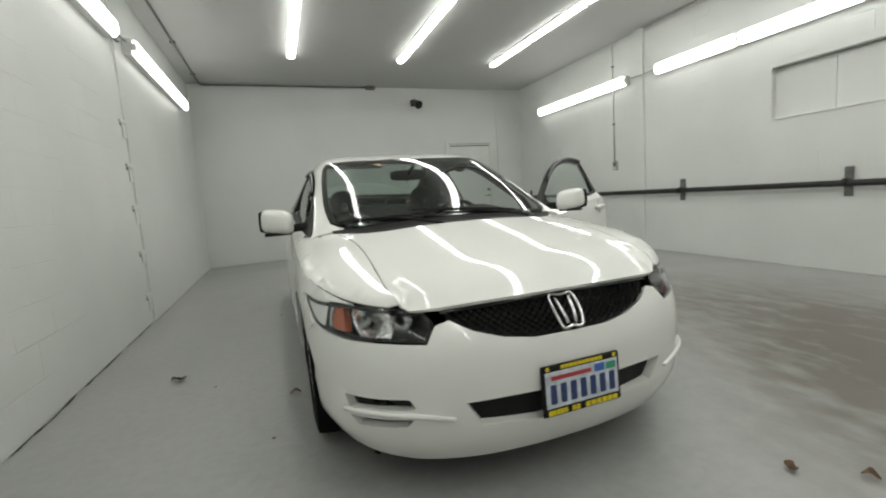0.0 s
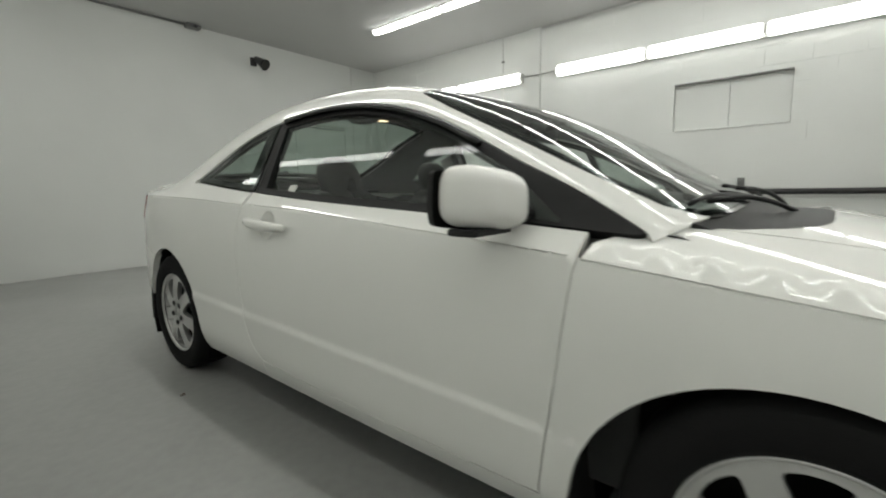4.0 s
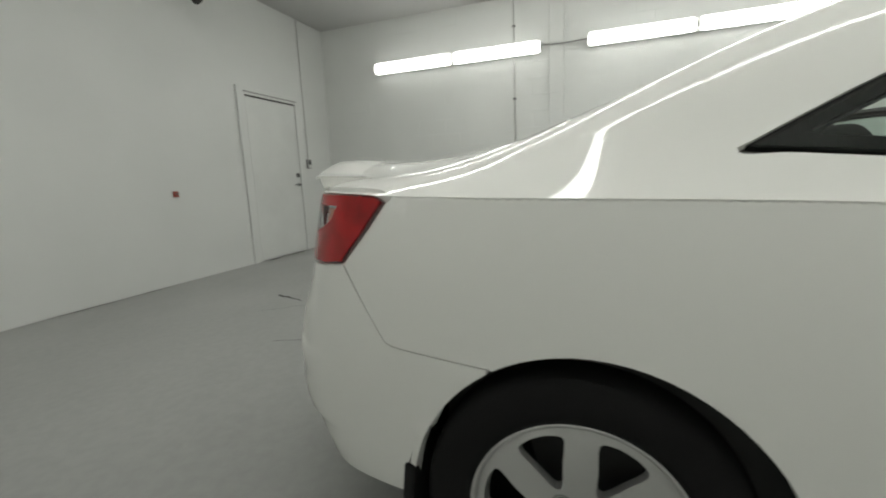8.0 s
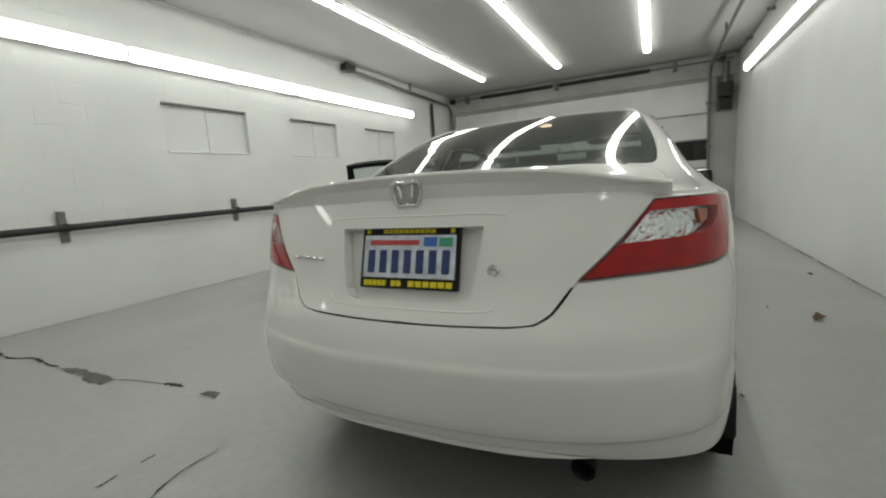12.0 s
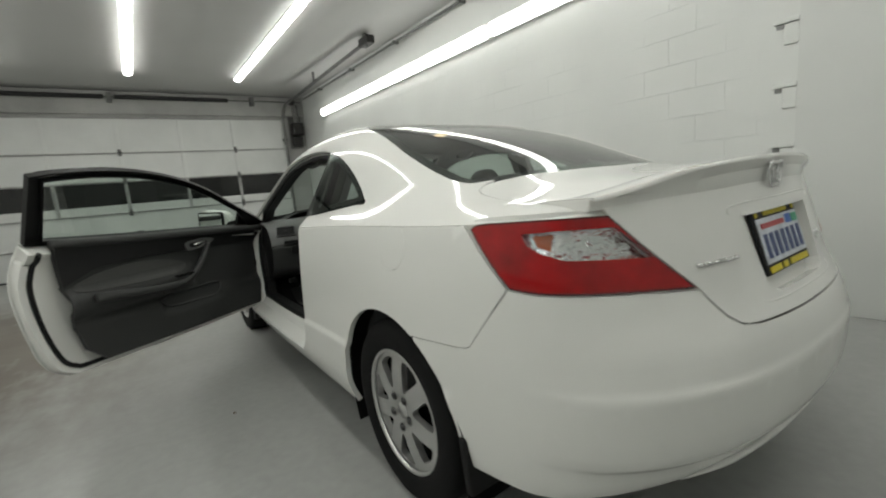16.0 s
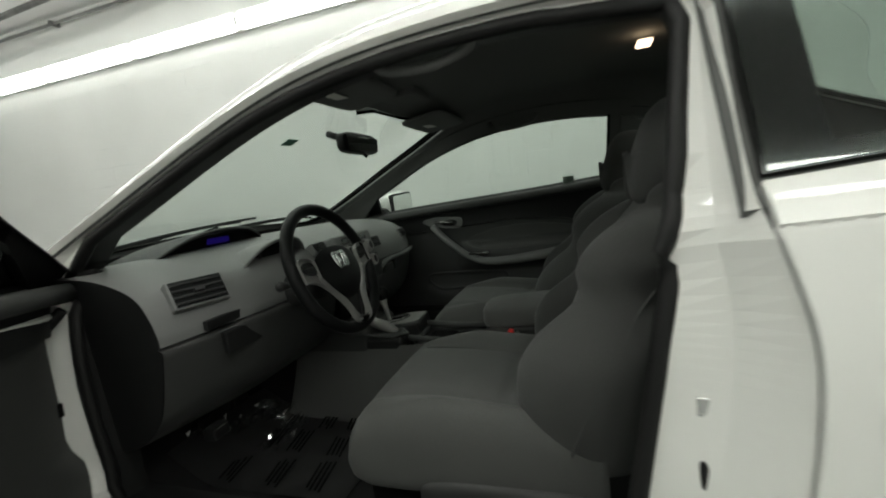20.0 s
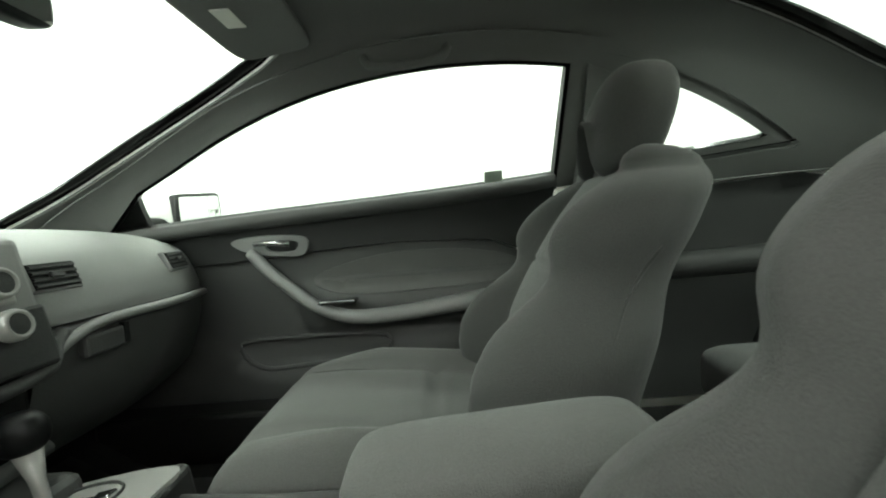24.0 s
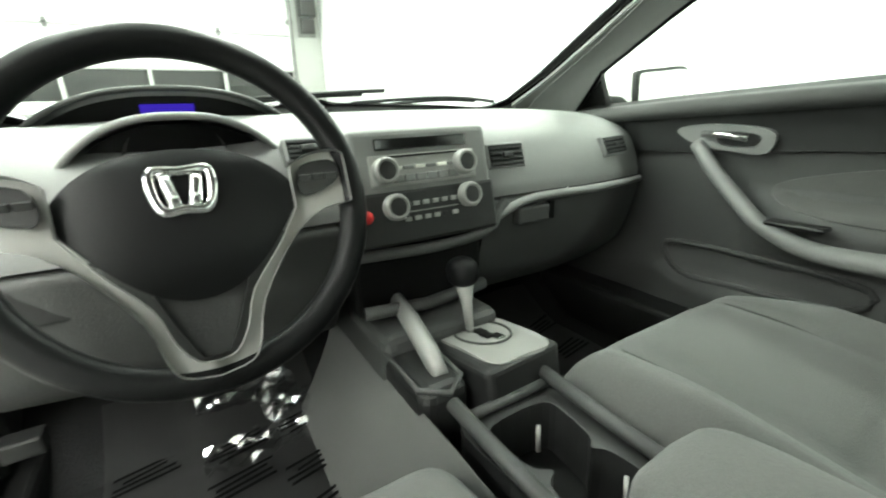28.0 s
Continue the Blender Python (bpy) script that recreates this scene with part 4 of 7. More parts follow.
def window_frame(s, parent):
    fm = side_map(s)
    panel("window_frame", BLACK, parent, sheet(DOOR_WIN, fm, s < 0, 0.05, holes=[DOOR_HOLE], depth=0.03, lift=-0.002), label="black window frame")
    panel("door_glass", WINDOW, parent, sheet(inset(DOOR_HOLE, -0.010), side_glass(s), s < 0, 0.06, depth=0), label="tinted door glass")
    visor = [(y, z) for y, z in dlo_top(0.75, 1.76, 24, -0.012)]
    tube("rain_visor", [fm(y, z) + Vector((s * 0.01, 0, 0)) for y, z in visor], 0.012, GLOSS_BLACK, parent, "dark rain visor", 6)


for s in (1, -1):
    fm = side_map(s)
    q = panel("quarter_window", WINDOW, car, sheet(inset(Q_WIN, 0.003), quarter_glass(s), s < 0, 0.05, depth=0), label="tinted quarter window")
    panel("window_border", DARK_BORDER, q, sheet(Q_WIN, lambda y, z: quarter_glass(s)(y, z) - Vector((s * 0.006, 0, 0)), s < 0, 0.05, holes=[Q_HOLE], depth=0.02), label="black window border")

# ---- doors ----
HINGE = Vector((0.80, 0.45, 0))
doors = {}
for s in (-1, 1):
    d = door_skin(s, car)
    make_handle(s, d)
    window_frame(s, d)
    make_mirror(s, d)
    doors[s] = d
doors[1]["label"] = "white coupe door standing wide open"
doors[1].matrix_local = Matrix.Translation(HINGE) @ pose(0, 0, 0, 0, 0, -54) @ Matrix.Translation(-HINGE)

# ---- tail ----
Q = lambda y: U_END - u_of(y)
TAIL = smooth([(0.70, 0.962), (0.84, 0.964), (0.95, 0.962), (1.04, 0.957), (1.065, 0.944)], 4)[:-1] + smooth([(1.065, 0.944), (1.013, 0.876), (0.95, 0.806)], 4)[:-1]
TAIL += smooth([(0.95, 0.806), (0.88, 0.798), (0.78, 0.794), (0.645, 0.788), (0.475, 0.777)], 4)[:-1] + smooth([(0.475, 0.777), (0.59, 0.867), (0.70, 0.962)], 4)[:-1]
INSERT = dense([(0.585, 0.860), (0.685, 0.934), (0.84, 0.936), (0.92, 0.932), (0.905, 0.906), (0.876, 0.889), (0.82, 0.872)], 0.02)
trunk_low = [(0.70, 0.960), (0.59, 0.867), (0.473, 0.776)] + smooth([(0.41, 0.708), (0.365, 0.683), (0.30, 0.676)], 3) + [(0.15, 0.673), (0, 0.672)]
rb = [(0, 0.669), (0.15, 0.670), (0.30, 0.673)] + smooth([(0.367, 0.680), (0.413, 0.705), (0.475, 0.773)], 3) + [(0.645, 0.785), (0.78, 0.791), (0.88, 0.795), (Q(3.165) - 0.0015, 0.803)]
rb += smooth([(Q(3.062), 0.6635), (Q(3.035), 0.6415), (Q(2.92), 0.6335), (Q(2.82), 0.6275)], 3) + [(Q(y), z) for y, z in arch(*R_ARCH, 59, 12, 10)]
rb += [(Q(3.0), 0.30), (0.92, 0.29), (0.72, 0.305), (0.5, 0.322), (0.25, 0.333), (0, 0.335)]


def bumper_map(q, z):
    """The tail with the bumper's ridge and its drawn-in lower edge."""
    fade = min(1, max(0, (0.95 - abs(q)) / 0.2))
    ridge = 0.011 / (1 + math.exp((z - 0.575) / 0.007)) - 0.014 / (1 + math.exp((z - 0.392) / 0.006))
    return rear_map(q, z) + slope_of(rear_map, q, z) * (-ridge * fade)


crease_q = [(a, z) for a in np.arange(-0.92, 0.93, 0.03) for z in (0.59, 0.575, 0.56, 0.405, 0.392, 0.38)]
panel("rear_bumper", WHITE_CAR, car, sheet(inset(dense(both(rb), 0.025), BUMPER_GAP), bumper_map, True, 0.04, depth=0.03, rows=crease_q), label="white rear bumper")
lip = [rear_map(a, 0.342 - 0.02 * abs(a)) + Vector((0, 0.002, 0)) for a in np.linspace(-0.5, 0.55, 40)]
tube("bumper_lip", lip, lambda t: 0.001 + 0.008 * min(1, 7 * t, 7 * (1 - t)), WHITE_CAR, car, "rounded lower bumper lip", 8)
trunk_face = both([(0, 0.995), (0.45, 0.995), (0.735, 0.995)] + trunk_low)
recess = both([(0, 0.916), (0.236, 0.915), (0.222, 0.83), (0.203, 0.748), (0.185, 0.728), (0.155, 0.721), (0, 0.720)])
trunk = panel("trunk_lid", WHITE_CAR, car, sheet(inset(dense(trunk_face, 0.025), GAP), rear_map, True, 0.04, holes=[dense(recess, 0.02)], depth=0.038), label="white trunk lid with lip spoiler")
panel("plate_recess", WHITE_CAR, trunk, sheet(inset(dense(recess, 0.03), -0.004), set_back(rear_map, -0.036), True, 0.05, depth=0))
TRUNK_TOP = [(x, y) for x, y in TRUNK_SIDE[::-1]]
deck = both([(0, 2.945), (0.3, 2.93), (0.53, 2.884)] + TRUNK_TOP[:-6] + [(0.653, 3.17), (0.60, 3.22), (0.50, 3.27), (0.40, 3.295), (0.2, 3.315), (0, 3.32)])
panel("trunk_deck", WHITE_CAR, trunk, sheet(inset(dense(deck, 0.03), GAP), upper_top, False, 0.045, depth=0.012))
# lip spoiler: a wedge along the lid's rear edge
LID_Y = Spline((0, 3.415), (0.2, 3.407), (0.45, 3.368), (0.60, 3.318), (0.66, 3.290))
DECK_Y = Spline((0, 3.30), (0.2, 3.295), (0.40, 3.275), (0.50, 3.25), (0.60, 3.20), (0.655, 3.14))
vs, fs = [], []
nx = 61
for i in range(nx):
    x = 0.652 * (-1 + 2 * i / (nx - 1))
    yl, yd = LID_Y(abs(x)), DECK_Y(abs(x))
    zd = upper_top(x, yd).z
    rise = 0.014 - 0.004 * (abs(x) / 0.652) ** 6
    zt = zd + rise
    z3 = max(zt - 0.034, 0.999)
    prof = [(yd, zd + 0.0005), (yd + 0.03, zd + 0.004), (yd + (yl - yd) * 0.6, zd + rise * 0.75), (yl + 0.008, zt), (yl + 0.014, zt), (yl + 0.017, zt - 0.004), (yl + 0.0175, zt - 0.009), (yl + 0.003, z3), (yl + 0.002, 0.988), (yl - 0.004, 0.972), (yl - 0.03, 0.972)]
    vs += [(x, y, z) for y, z in prof]
np_ = len(prof)
for i in range(nx - 1):
    for k in range(np_ - 1):
        a = i * np_ + k
        fs.append((a, a + 1, a + np_ + 1, a + np_))
fs += [tuple(range(np_))[::-1], tuple((nx - 1) * np_ + k for k in range(np_))]
spoiler = mesh("lip_spoiler", vs, fs, WHITE_CAR, trunk, "white lip spoiler", False)
spoiler.data.polygons.foreach_set("use_smooth", [len(p.vertices) < 5 for p in spoiler.data.polygons])
spoiler.data.set_sharp_from_angle(angle=radians(28))
make_emblem(lambda a, b: Vector((a, LID_Y(abs(a)) + 0.012 + 0.22 * max(0, b - 1.02), b)), 0, 1.008, 0.034, 0.028, trunk)
badge_line = [(-0.30, 0.925), (-0.27, 0.944), (0.0, 0.946), (0.27, 0.944), (0.30, 0.925)]
tube("pressed_line", [rear_map(a, b) + Vector((0, -0.002, 0)) for a, b in smooth(badge_line, 6)], 0.0035, WHITE_CAR, trunk, "faint pressed line above the plate", 6)
low_line = [(-0.26, 0.728), (-0.235, 0.706), (0.0, 0.704), (0.235, 0.706), (0.26, 0.728)]
tube("pressed_line", [rear_map(a, b) + Vector((0, -0.002, 0)) for a, b in smooth(low_line, 6)], 0.0035, WHITE_CAR, trunk, "", 6)
for i in range(5):
    a0 = 0.47 - i * 0.033
    tube("name_badge", [rear_map(a0, 0.826) + Vector((0, 0.003, 0)), rear_map(a0 - 0.022, 0.826) + Vector((0, 0.003, 0))], 0.0055, CHROME, trunk, "chrome badge bar" if i == 0 else "", 6)
lathe("trunk_lock", [(0.0, 0.004), (0.009, 0.004), (0.010, 0.006), (0.015, 0.005), (0.017, 0.0)], CHROME, trunk, "chrome key lock", 20, "y", tuple(rear_map(-0.262, 0.805)))
make_plate("number_plate", pose(0, 3.437, 0.829, 16) @ pose(0, 0, 0, 0, 0, 180), trunk)
for k in (1, -1):
    line = [(k * a, b) for a, b in TAIL]
    ins = [(k * a, b) for a, b in INSERT]
    lamp = panel("tail_light", RED_LENS, car, sheet(inset(line, 0.006), rear_map, True, 0.03, holes=[ins], depth=0.02, lift=0.002), label="red tail light with clear insert")
    panel("lamp_backing", WHITE_CAR, lamp, sheet(inset(line, -0.014), set_back(rear_map, -0.010), True, 0.04, depth=0, holes=[inset(line, 0.012)]))
    panel("lamp_edge", DARK_RED, lamp, sheet(inset(line, 0.001), rear_map, True, 0.03, holes=[inset(line, 0.010)], depth=0.02))
    panel("clear_insert", CLEAR, lamp, sheet(inset(ins, -0.001), rear_map, True, 0.03, depth=0, lift=0.002))
    panel("insert_reflector", SPARK, lamp, sheet(inset(ins, -0.004), set_back(rear_map, -0.02), True, 0.02, depth=0))
    amb = [(k * a, b) for a, b in dense([(0.845, 0.930), (0.895, 0.928), (0.885, 0.905), (0.85, 0.893)], 0.02)]
    panel("amber_lamp", ORANGE, lamp, sheet(amb, set_back(rear_map, -0.012), True, 0.02, depth=0.004))

# ---- wheels, flaps and underside ----


def make_wheel(x, y, s, turn):
    z = 0.316
    tyre = [(0.205, -0.10), (0.225, -0.108), (0.262, -0.112), (0.295, -0.106), (0.311, -0.088), (0.316, -0.05), (0.3165, 0), (0.316, 0.05), (0.311, 0.088), (0.295, 0.104), (0.262, 0.11), (0.228, 0.106), (0.214, 0.098), (0.21, 0.06)]
    w = lathe("wheel", tyre, TYRE, car, "black tyre on silver seven-spoke wheel cover", 64, "x", (0, 0, 0), s)
    w.matrix_local = pose(x, y, z, turn)

    def dish(a, b):
        r = math.hypot(a, b)
        return Vector((s * (0.088 + 0.012 * math.sin(min(1, r / 0.2) * math.pi) - (0.012 if r < 0.03 else 0) - 0.10 * max(0, r - 0.185)), a, b))
    outer = [(0.208 * math.cos(a), 0.208 * math.sin(a)) for a in np.linspace(0, 2 * math.pi, 84, endpoint=False)]
    holes = []
    for i in range(7):
        c = 2 * math.pi * (i + 0.5) / 7
        pts = [(0.090, -0.10), (0.13, -0.20), (0.178, -0.265), (0.187, -0.14), (0.188, 0), (0.187, 0.14), (0.178, 0.265), (0.13, 0.20), (0.090, 0.10), (0.084, 0)]
        holes.append(smooth([(r * math.cos(c + a), r * math.sin(c + a)) for r, a in pts], 4, True))
    panel("wheel_cover", SILVER, w, sheet(outer, dish, s < 0, 0.02, holes=holes, depth=0.022), label="silver seven-spoke wheel cover")
    lathe("rim_back", [(0.21, 0.06), (0.20, 0.03), (0.0, 0.02)], UNDER, w, "", 40, "x", (0, 0, 0), s)
    lathe("rim_edge", [(0.203, 0.09), (0.207, 0.098), (0.213, 0.100), (0.217, 0.094)], SILVER, w, "", 64, "x", (0, 0, 0), s)
    for i in range(5):
        a = 2 * math.pi * (i + 0.25) / 5
        c = (s * 0.094, 0.057 * math.cos(a), 0.057 * math.sin(a))
        nut = lathe("lug_nut", [(0.017, 0.004), (0.016, 0.006), (0.0125, 0.002), (0.0105, 0.004), (0.010, 0.011), (0.0, 0.011)], NUT, w, "dark steel wheel nut" if i == 0 else "", 12, "x", c, s)
    lathe("cap", [(0.030, 0.088), (0.027, 0.094), (0.0, 0.096)], SILVER, w, "", 24, "x", (0, 0, 0), s)


for s in (1, -1):
    make_wheel(s * 0.728, 0.0, s, 12)
    make_wheel(s * 0.732, 2.65, s, 40)
    for cy, ry, rz in ((0.03, 0.39, 0.375), (2.635, 0.375, 0.403)):
        vs, fs = [], []
        n = 24
        for i in range(n + 1):
            a = radians(-22 + 224 * i / n)
            for x in (0.835, 0.50):
                vs.append((s * x, cy + ry * math.cos(a), 0.285 + rz * math.sin(a)))
        for i in range(n):
            fs.append((2 * i, 2 * i + 1, 2 * i + 3, 2 * i + 2))
        mesh("wheel_liner", vs, fs, UNDER, car, "black wheel arch liner")
    for y, z1 in ((0.425, 0.36), (3.005, 0.38)):
        bm = box_bm(0.68, 0.838, y - 0.014, y + 0.014, 0.165 if y < 1 else 0.215, z1, 0.008)
        for v in bm.verts:
            v.co.y += (v.co.z - 0.3) * (0.1 if y < 1 else -0.1)
            v.co.x *= s
        if s < 0:
            bmesh.ops.reverse_faces(bm, faces=bm.faces)
        part("mud_flap", bm, BLACK, car, "black mud flap", False)
under = box_bm(-0.60, 0.60, -0.45, 3.05, 0.215, 0.245, 0.01)
part("underside", under, UNDER, car, "black car underside", False)
tube("exhaust", [(-0.42, 3.0, 0.30), (-0.45, 3.3, 0.295), (-0.455, 3.40, 0.29)], 0.028, BLACK, car, "dark exhaust pipe end", 14)
lathe("exhaust_tip", [(0.030, 0.0), (0.031, 0.05), (0.028, 0.05), (0.027, 0.0)], BLACK, car, "dark exhaust tip", 20, "y", (-0.455, 3.38, 0.29))

# ---- car interior ----
DASH = material("grey dash plastic", (0.152, 0.154, 0.151), rough=0.5, bump=0.12, bump_size=420, grain=0.03, grain_size=300)
DASH_DARK = material("dark dash plastic", (0.008, 0.0082, 0.0082), rough=0.5, bump=0.12, bump_size=420)
TRIM_GREY = material("silver grey trim", (0.27, 0.268, 0.258), rough=0.36, metal=0.2)
CLOTH = material("grey seat cloth", (0.074, 0.075, 0.072), rough=0.95, sheen=0.1, grain=0.10, grain_size=420, bump=0.25, bump_size=500, stain=0.05, stain_size=5)
CLOTH_DARK = material("dark grey seat cloth", (0.045, 0.046, 0.044), rough=0.95, sheen=0.1, grain=0.10, grain_size=420, bump=0.25, bump_size=500)
CARD = material("grey door card", (0.036, 0.037, 0.036), rough=0.6, bump=0.15, bump_size=350, grain=0.04, grain_size=250)
CARD_CLOTH = material("door cloth", (0.066, 0.067, 0.064), rough=0.95, sheen=0.2, grain=0.08, grain_size=400)
# Door card plastic with the rear cabin's shade put into its colour.
REAR_TRIM_SHADED = material("rear trim plastic darkened for shade", (0.017, 0.0175, 0.017), rough=0.65, bump=0.15, bump_size=350, grain=0.04, grain_size=250)
LINER = material("headliner cloth", (0.115, 0.117, 0.113), rough=0.95, grain=0.04, grain_size=300)
CARPET = material("dark carpet", (0.011, 0.011, 0.0115), rough=1.0, grain=0.25, grain_size=260, bump=0.4, bump_size=300)
LEATHER = material("black steering leather", (0.0045, 0.0047, 0.005), rough=0.42, spec=0.16, bump=0.04, bump_size=700)
MAT_GREY = material("plastic floor cover", (0.028, 0.028, 0.028), rough=0.3, stain=0.1, stain_size=8)
# One near-black for print and for shade coloured into slots, vents and hollows.
PRINT_AND_HOLLOW = material("near-black for print and shaded hollows", (0.0035, 0.0035, 0.0035), rough=0.6, spec=0.15)
FILM = glass("crumpled clear film", (0.90, 0.91, 0.91), 5.0)
RED_BTN = material("red buckle button", (0.6, 0.03, 0.03), rough=0.4)
BLUE_GLOW = glow("blue display", (0.10, 0.05, 1.0), 0.028)
DOME = glow("warm dome lamp", (1.0, 0.72, 0.45), 1.6)
MATTE_GREEN = material("green card", (0.02, 0.12, 0.07), rough=0.6)
LABEL_WHITE = material("white label", (0.6, 0.6, 0.55), rough=0.6)


def pillow(name, c, h, mat, parent, label="", ex=0.5, ez=0.5, bend=None, seg=36, rings=20):
    """A cushion: a rounded block of half sizes h round c, shaped further by bend(x, y, z) in -1..1."""
    bm = bmesh.new()
    bmesh.ops.create_uvsphere(bm, u_segments=seg, v_segments=rings, radius=1)
    for v in bm.verts:
        r = math.hypot(v.co.x, v.co.y)
        z = math.copysign(abs(v.co.z) ** ez, v.co.z)
        rr = (r ** ez) if r > 0 else 0
        x = math.copysign(abs(v.co.x / r) ** ex, v.co.x) * rr if r > 1e-9 else 0
        y = math.copysign(abs(v.co.y / r) ** ex, v.co.y) * rr if r > 1e-9 else 0
        p = Vector((x * h[0], y * h[1], z * h[2]))
        if bend:
            p = bend(x, y, z, p)
        v.co = p + Vector(c)
    return part(name, bm, mat, parent, label)


def strip(name, loops, mat, parent, label="", closed=False):
    """Faces between neighbouring rows of points."""
    vs = [Vector(p) for lp in loops for p in lp]
    n = len(loops[0])
    fs = []
    for i in range(len(loops) - 1):
        for k in range(n if closed else n - 1):
            a, b = i * n + k, i * n + (k + 1) % n
            fs.append((a, b, b + n, a + n))
    return mesh(name, vs, fs, mat, parent, label)


# floor, firewall and inner sides
vs = [(x, y, z) for y, z in ((0.30, 0.62), (0.36, 0.42), (0.60, 0.27), (1.1, 0.265), (1.9, 0.30), (2.1, 0.30), (2.2, 0.36), (2.9, 0.40)) for x in (-0.72, 0.72)]
mesh("carpet", vs, [(2 * i, 2 * i + 1, 2 * i + 3, 2 * i + 2) for i in range(7)], CARPET, car, "dark car carpet", False)
block("firewall", -0.72, 0.72, 0.24, 0.30, 0.25, 0.86, UNDER, car, "black bulkhead")
panel("headliner", LINER, car, sheet(inset(right + left[::-1], 0.004), set_back(upper, -0.022), False, 0.08, depth=0.020), label="grey headliner and pillar trim")
for s in (1, -1):
    fm = side_map(s)
    trim = [(1.86, 0.28), (2.95, 0.28), (2.95, 0.93), (2.40, 0.99), (1.86, 0.955)]
    panel("rear_side_trim", REAR_TRIM_SHADED, car, sheet(dense(trim, 0.06), set_back(plain_side(s), 0.10 * s), s > 0, 0.08, depth=0), label="grey rear side trim coloured darker for shade")
    block("kick_panel", s * 0.70 - 0.015, s * 0.70 + 0.015, 0.30, 0.50, 0.26, 0.70, CARD, car, bevel=0.01)
    block("sill_trim", min(s * 0.64, s * (0.70 if s > 0 else 0.79)), max(s * 0.64, s * (0.70 if s > 0 else 0.79)), 0.46, 1.80, 0.26, 0.335 if s > 0 else 0.40, DASH_DARK, car, "dark sill trim", 0.012)
    rest = [(s * (0.67 - 0.05 * math.sin(math.pi * t)), 1.95 + 0.6 * t, 0.70 + 0.03 * t) for t in np.linspace(0, 1, 8)]
    tube("rear_armrest", rest, 0.035, REAR_TRIM_SHADED, car, "", 10)

    trim = [(1.775, 0.30), (1.905, 0.30), (1.905, 1.20), (1.80, 1.24)]
    panel("pillar_trim", LINER, car, sheet(dense(trim, 0.06), set_back(plain_side(s), (0.120 if s > 0 else 0.050) * s), s > 0, 0.08, depth=0.035), label="grey pillar trim")
    panel("window_trim", LINER, car, sheet(inset(Q_WIN, -0.03), set_back(fm, 0.020 * s), s > 0, 0.06, holes=[Q_HOLE], depth=0.012), label="grey quarter window trim")

# dashboard: one moulding, swept across the car
DASH_PROFILE = ((0.20, 0.865), (0.30, 0.895), (0.48, 0.912), (0.62, 0.908), (0.71, 0.890), (0.775, 0.860), (0.805, 0.820), (0.822, 0.772), (0.824, 0.748))
LOWER_PROFILE = ((0.815, 0.744), (0.828, 0.735), (0.822, 0.70), (0.80, 0.62), (0.765, 0.555), (0.68, 0.50), (0.50, 0.47))


def dash_loop(profile, x):
    k = abs(x) / 0.72
    out = []
    for y, z in profile:
        shift = -0.085 * max(0, k - 0.55) ** 1.6 / 0.28 * (1 if y > 0.5 else 0.3)
        out.append((x, y + shift, z - 0.018 * k ** 3 - (0.0 if x < 0.12 or y < 0.6 else 0.0)))
    return out


xs = np.linspace(-0.715, 0.715, 61)
dash = strip("dashboard", [dash_loop(smooth(DASH_PROFILE, 4), x) for x in xs], DASH, car, "two-tier grey moulded dashboard")
lower_x = [x for x in xs if x < -0.12]
strip("glovebox_panel", [dash_loop(smooth(LOWER_PROFILE, 4), x) for x in lower_x], CARD, dash, "grey glovebox lid and lower dash")
tube("glovebox_edge", [(x, y, z) for x, y, z in [(q[0][0], q[0][1] + 0.008, q[0][2] - 0.004 - 0.05 * max(0, (q[0][0] + 0.28) / 0.16) ** 2 * (1 if q[0][0] > -0.28 else 0)) for q in [dash_loop(((0.828, 0.744),), x) for x in np.linspace(-0.69, -0.135, 26)]]],
     0.009, DASH, dash, "light trim line above glovebox", 8)
block("glovebox_handle", -0.30, -0.215, 0.818, 0.838, 0.685, 0.722, CARD, dash, bevel=0.006)
block("handle_gap", -0.312, -0.300, 0.815, 0.8365, 0.688, 0.725, PRINT_AND_HOLLOW, dash)
strip("lower_dash", [dash_loop(smooth(LOWER_PROFILE, 4), x) for x in xs if x > 0.12], CARD, dash, "grey driver-side lower dash")

for sx in (0.716, -0.716):
    prof = dash_loop(smooth(DASH_PROFILE, 4), sx) + dash_loop(smooth(LOWER_PROFILE, 4), sx)
    vs = [Vector(p) for p in prof] + [Vector((sx, 0.52, 0.68))]
    mesh("dash_end", vs, [(i, i + 1, len(prof)) for i in range(len(prof) - 1)], DASH_DARK, dash, "dark dash end panel", False)


def vent(name, c, w, h, tilt, yaw=0, bars=4):
    """An air vent with its slats."""
    m = Matrix.Translation(c) @ pose(0, 0, 0, tilt, 0, yaw)
    o = part(name, box_bm(-w, w, -0.03, 0.004, -h, h, 0.004), DASH, dash, "air vent with black slats", False)
    o.matrix_local = m
    # A solid near-black block stands in for the shade inside the vent.
    part("vent_opening", box_bm(-w + 0.006, w - 0.006, -0.02, 0.0055, -h + 0.005, h - 0.005), PRINT_AND_HOLLOW, o, smooth=False)
    for i in range(bars):
        z = -h + 0.005 + (2 * h - 0.01) * (i + 0.5) / bars
        part("slat", box_bm(-w + 0.007, w - 0.007, -0.004, 0.0085, z - 0.0022, z + 0.0022), DASH_DARK, o, smooth=False)
    part("vent_tab", box_bm(-0.012, 0.012, 0.006, 0.0125, -0.005, 0.005, 0.002), DASH_DARK, o, smooth=False)
    return o


vent("vent", (-0.205, 0.806, 0.822), 0.046, 0.025, 18)
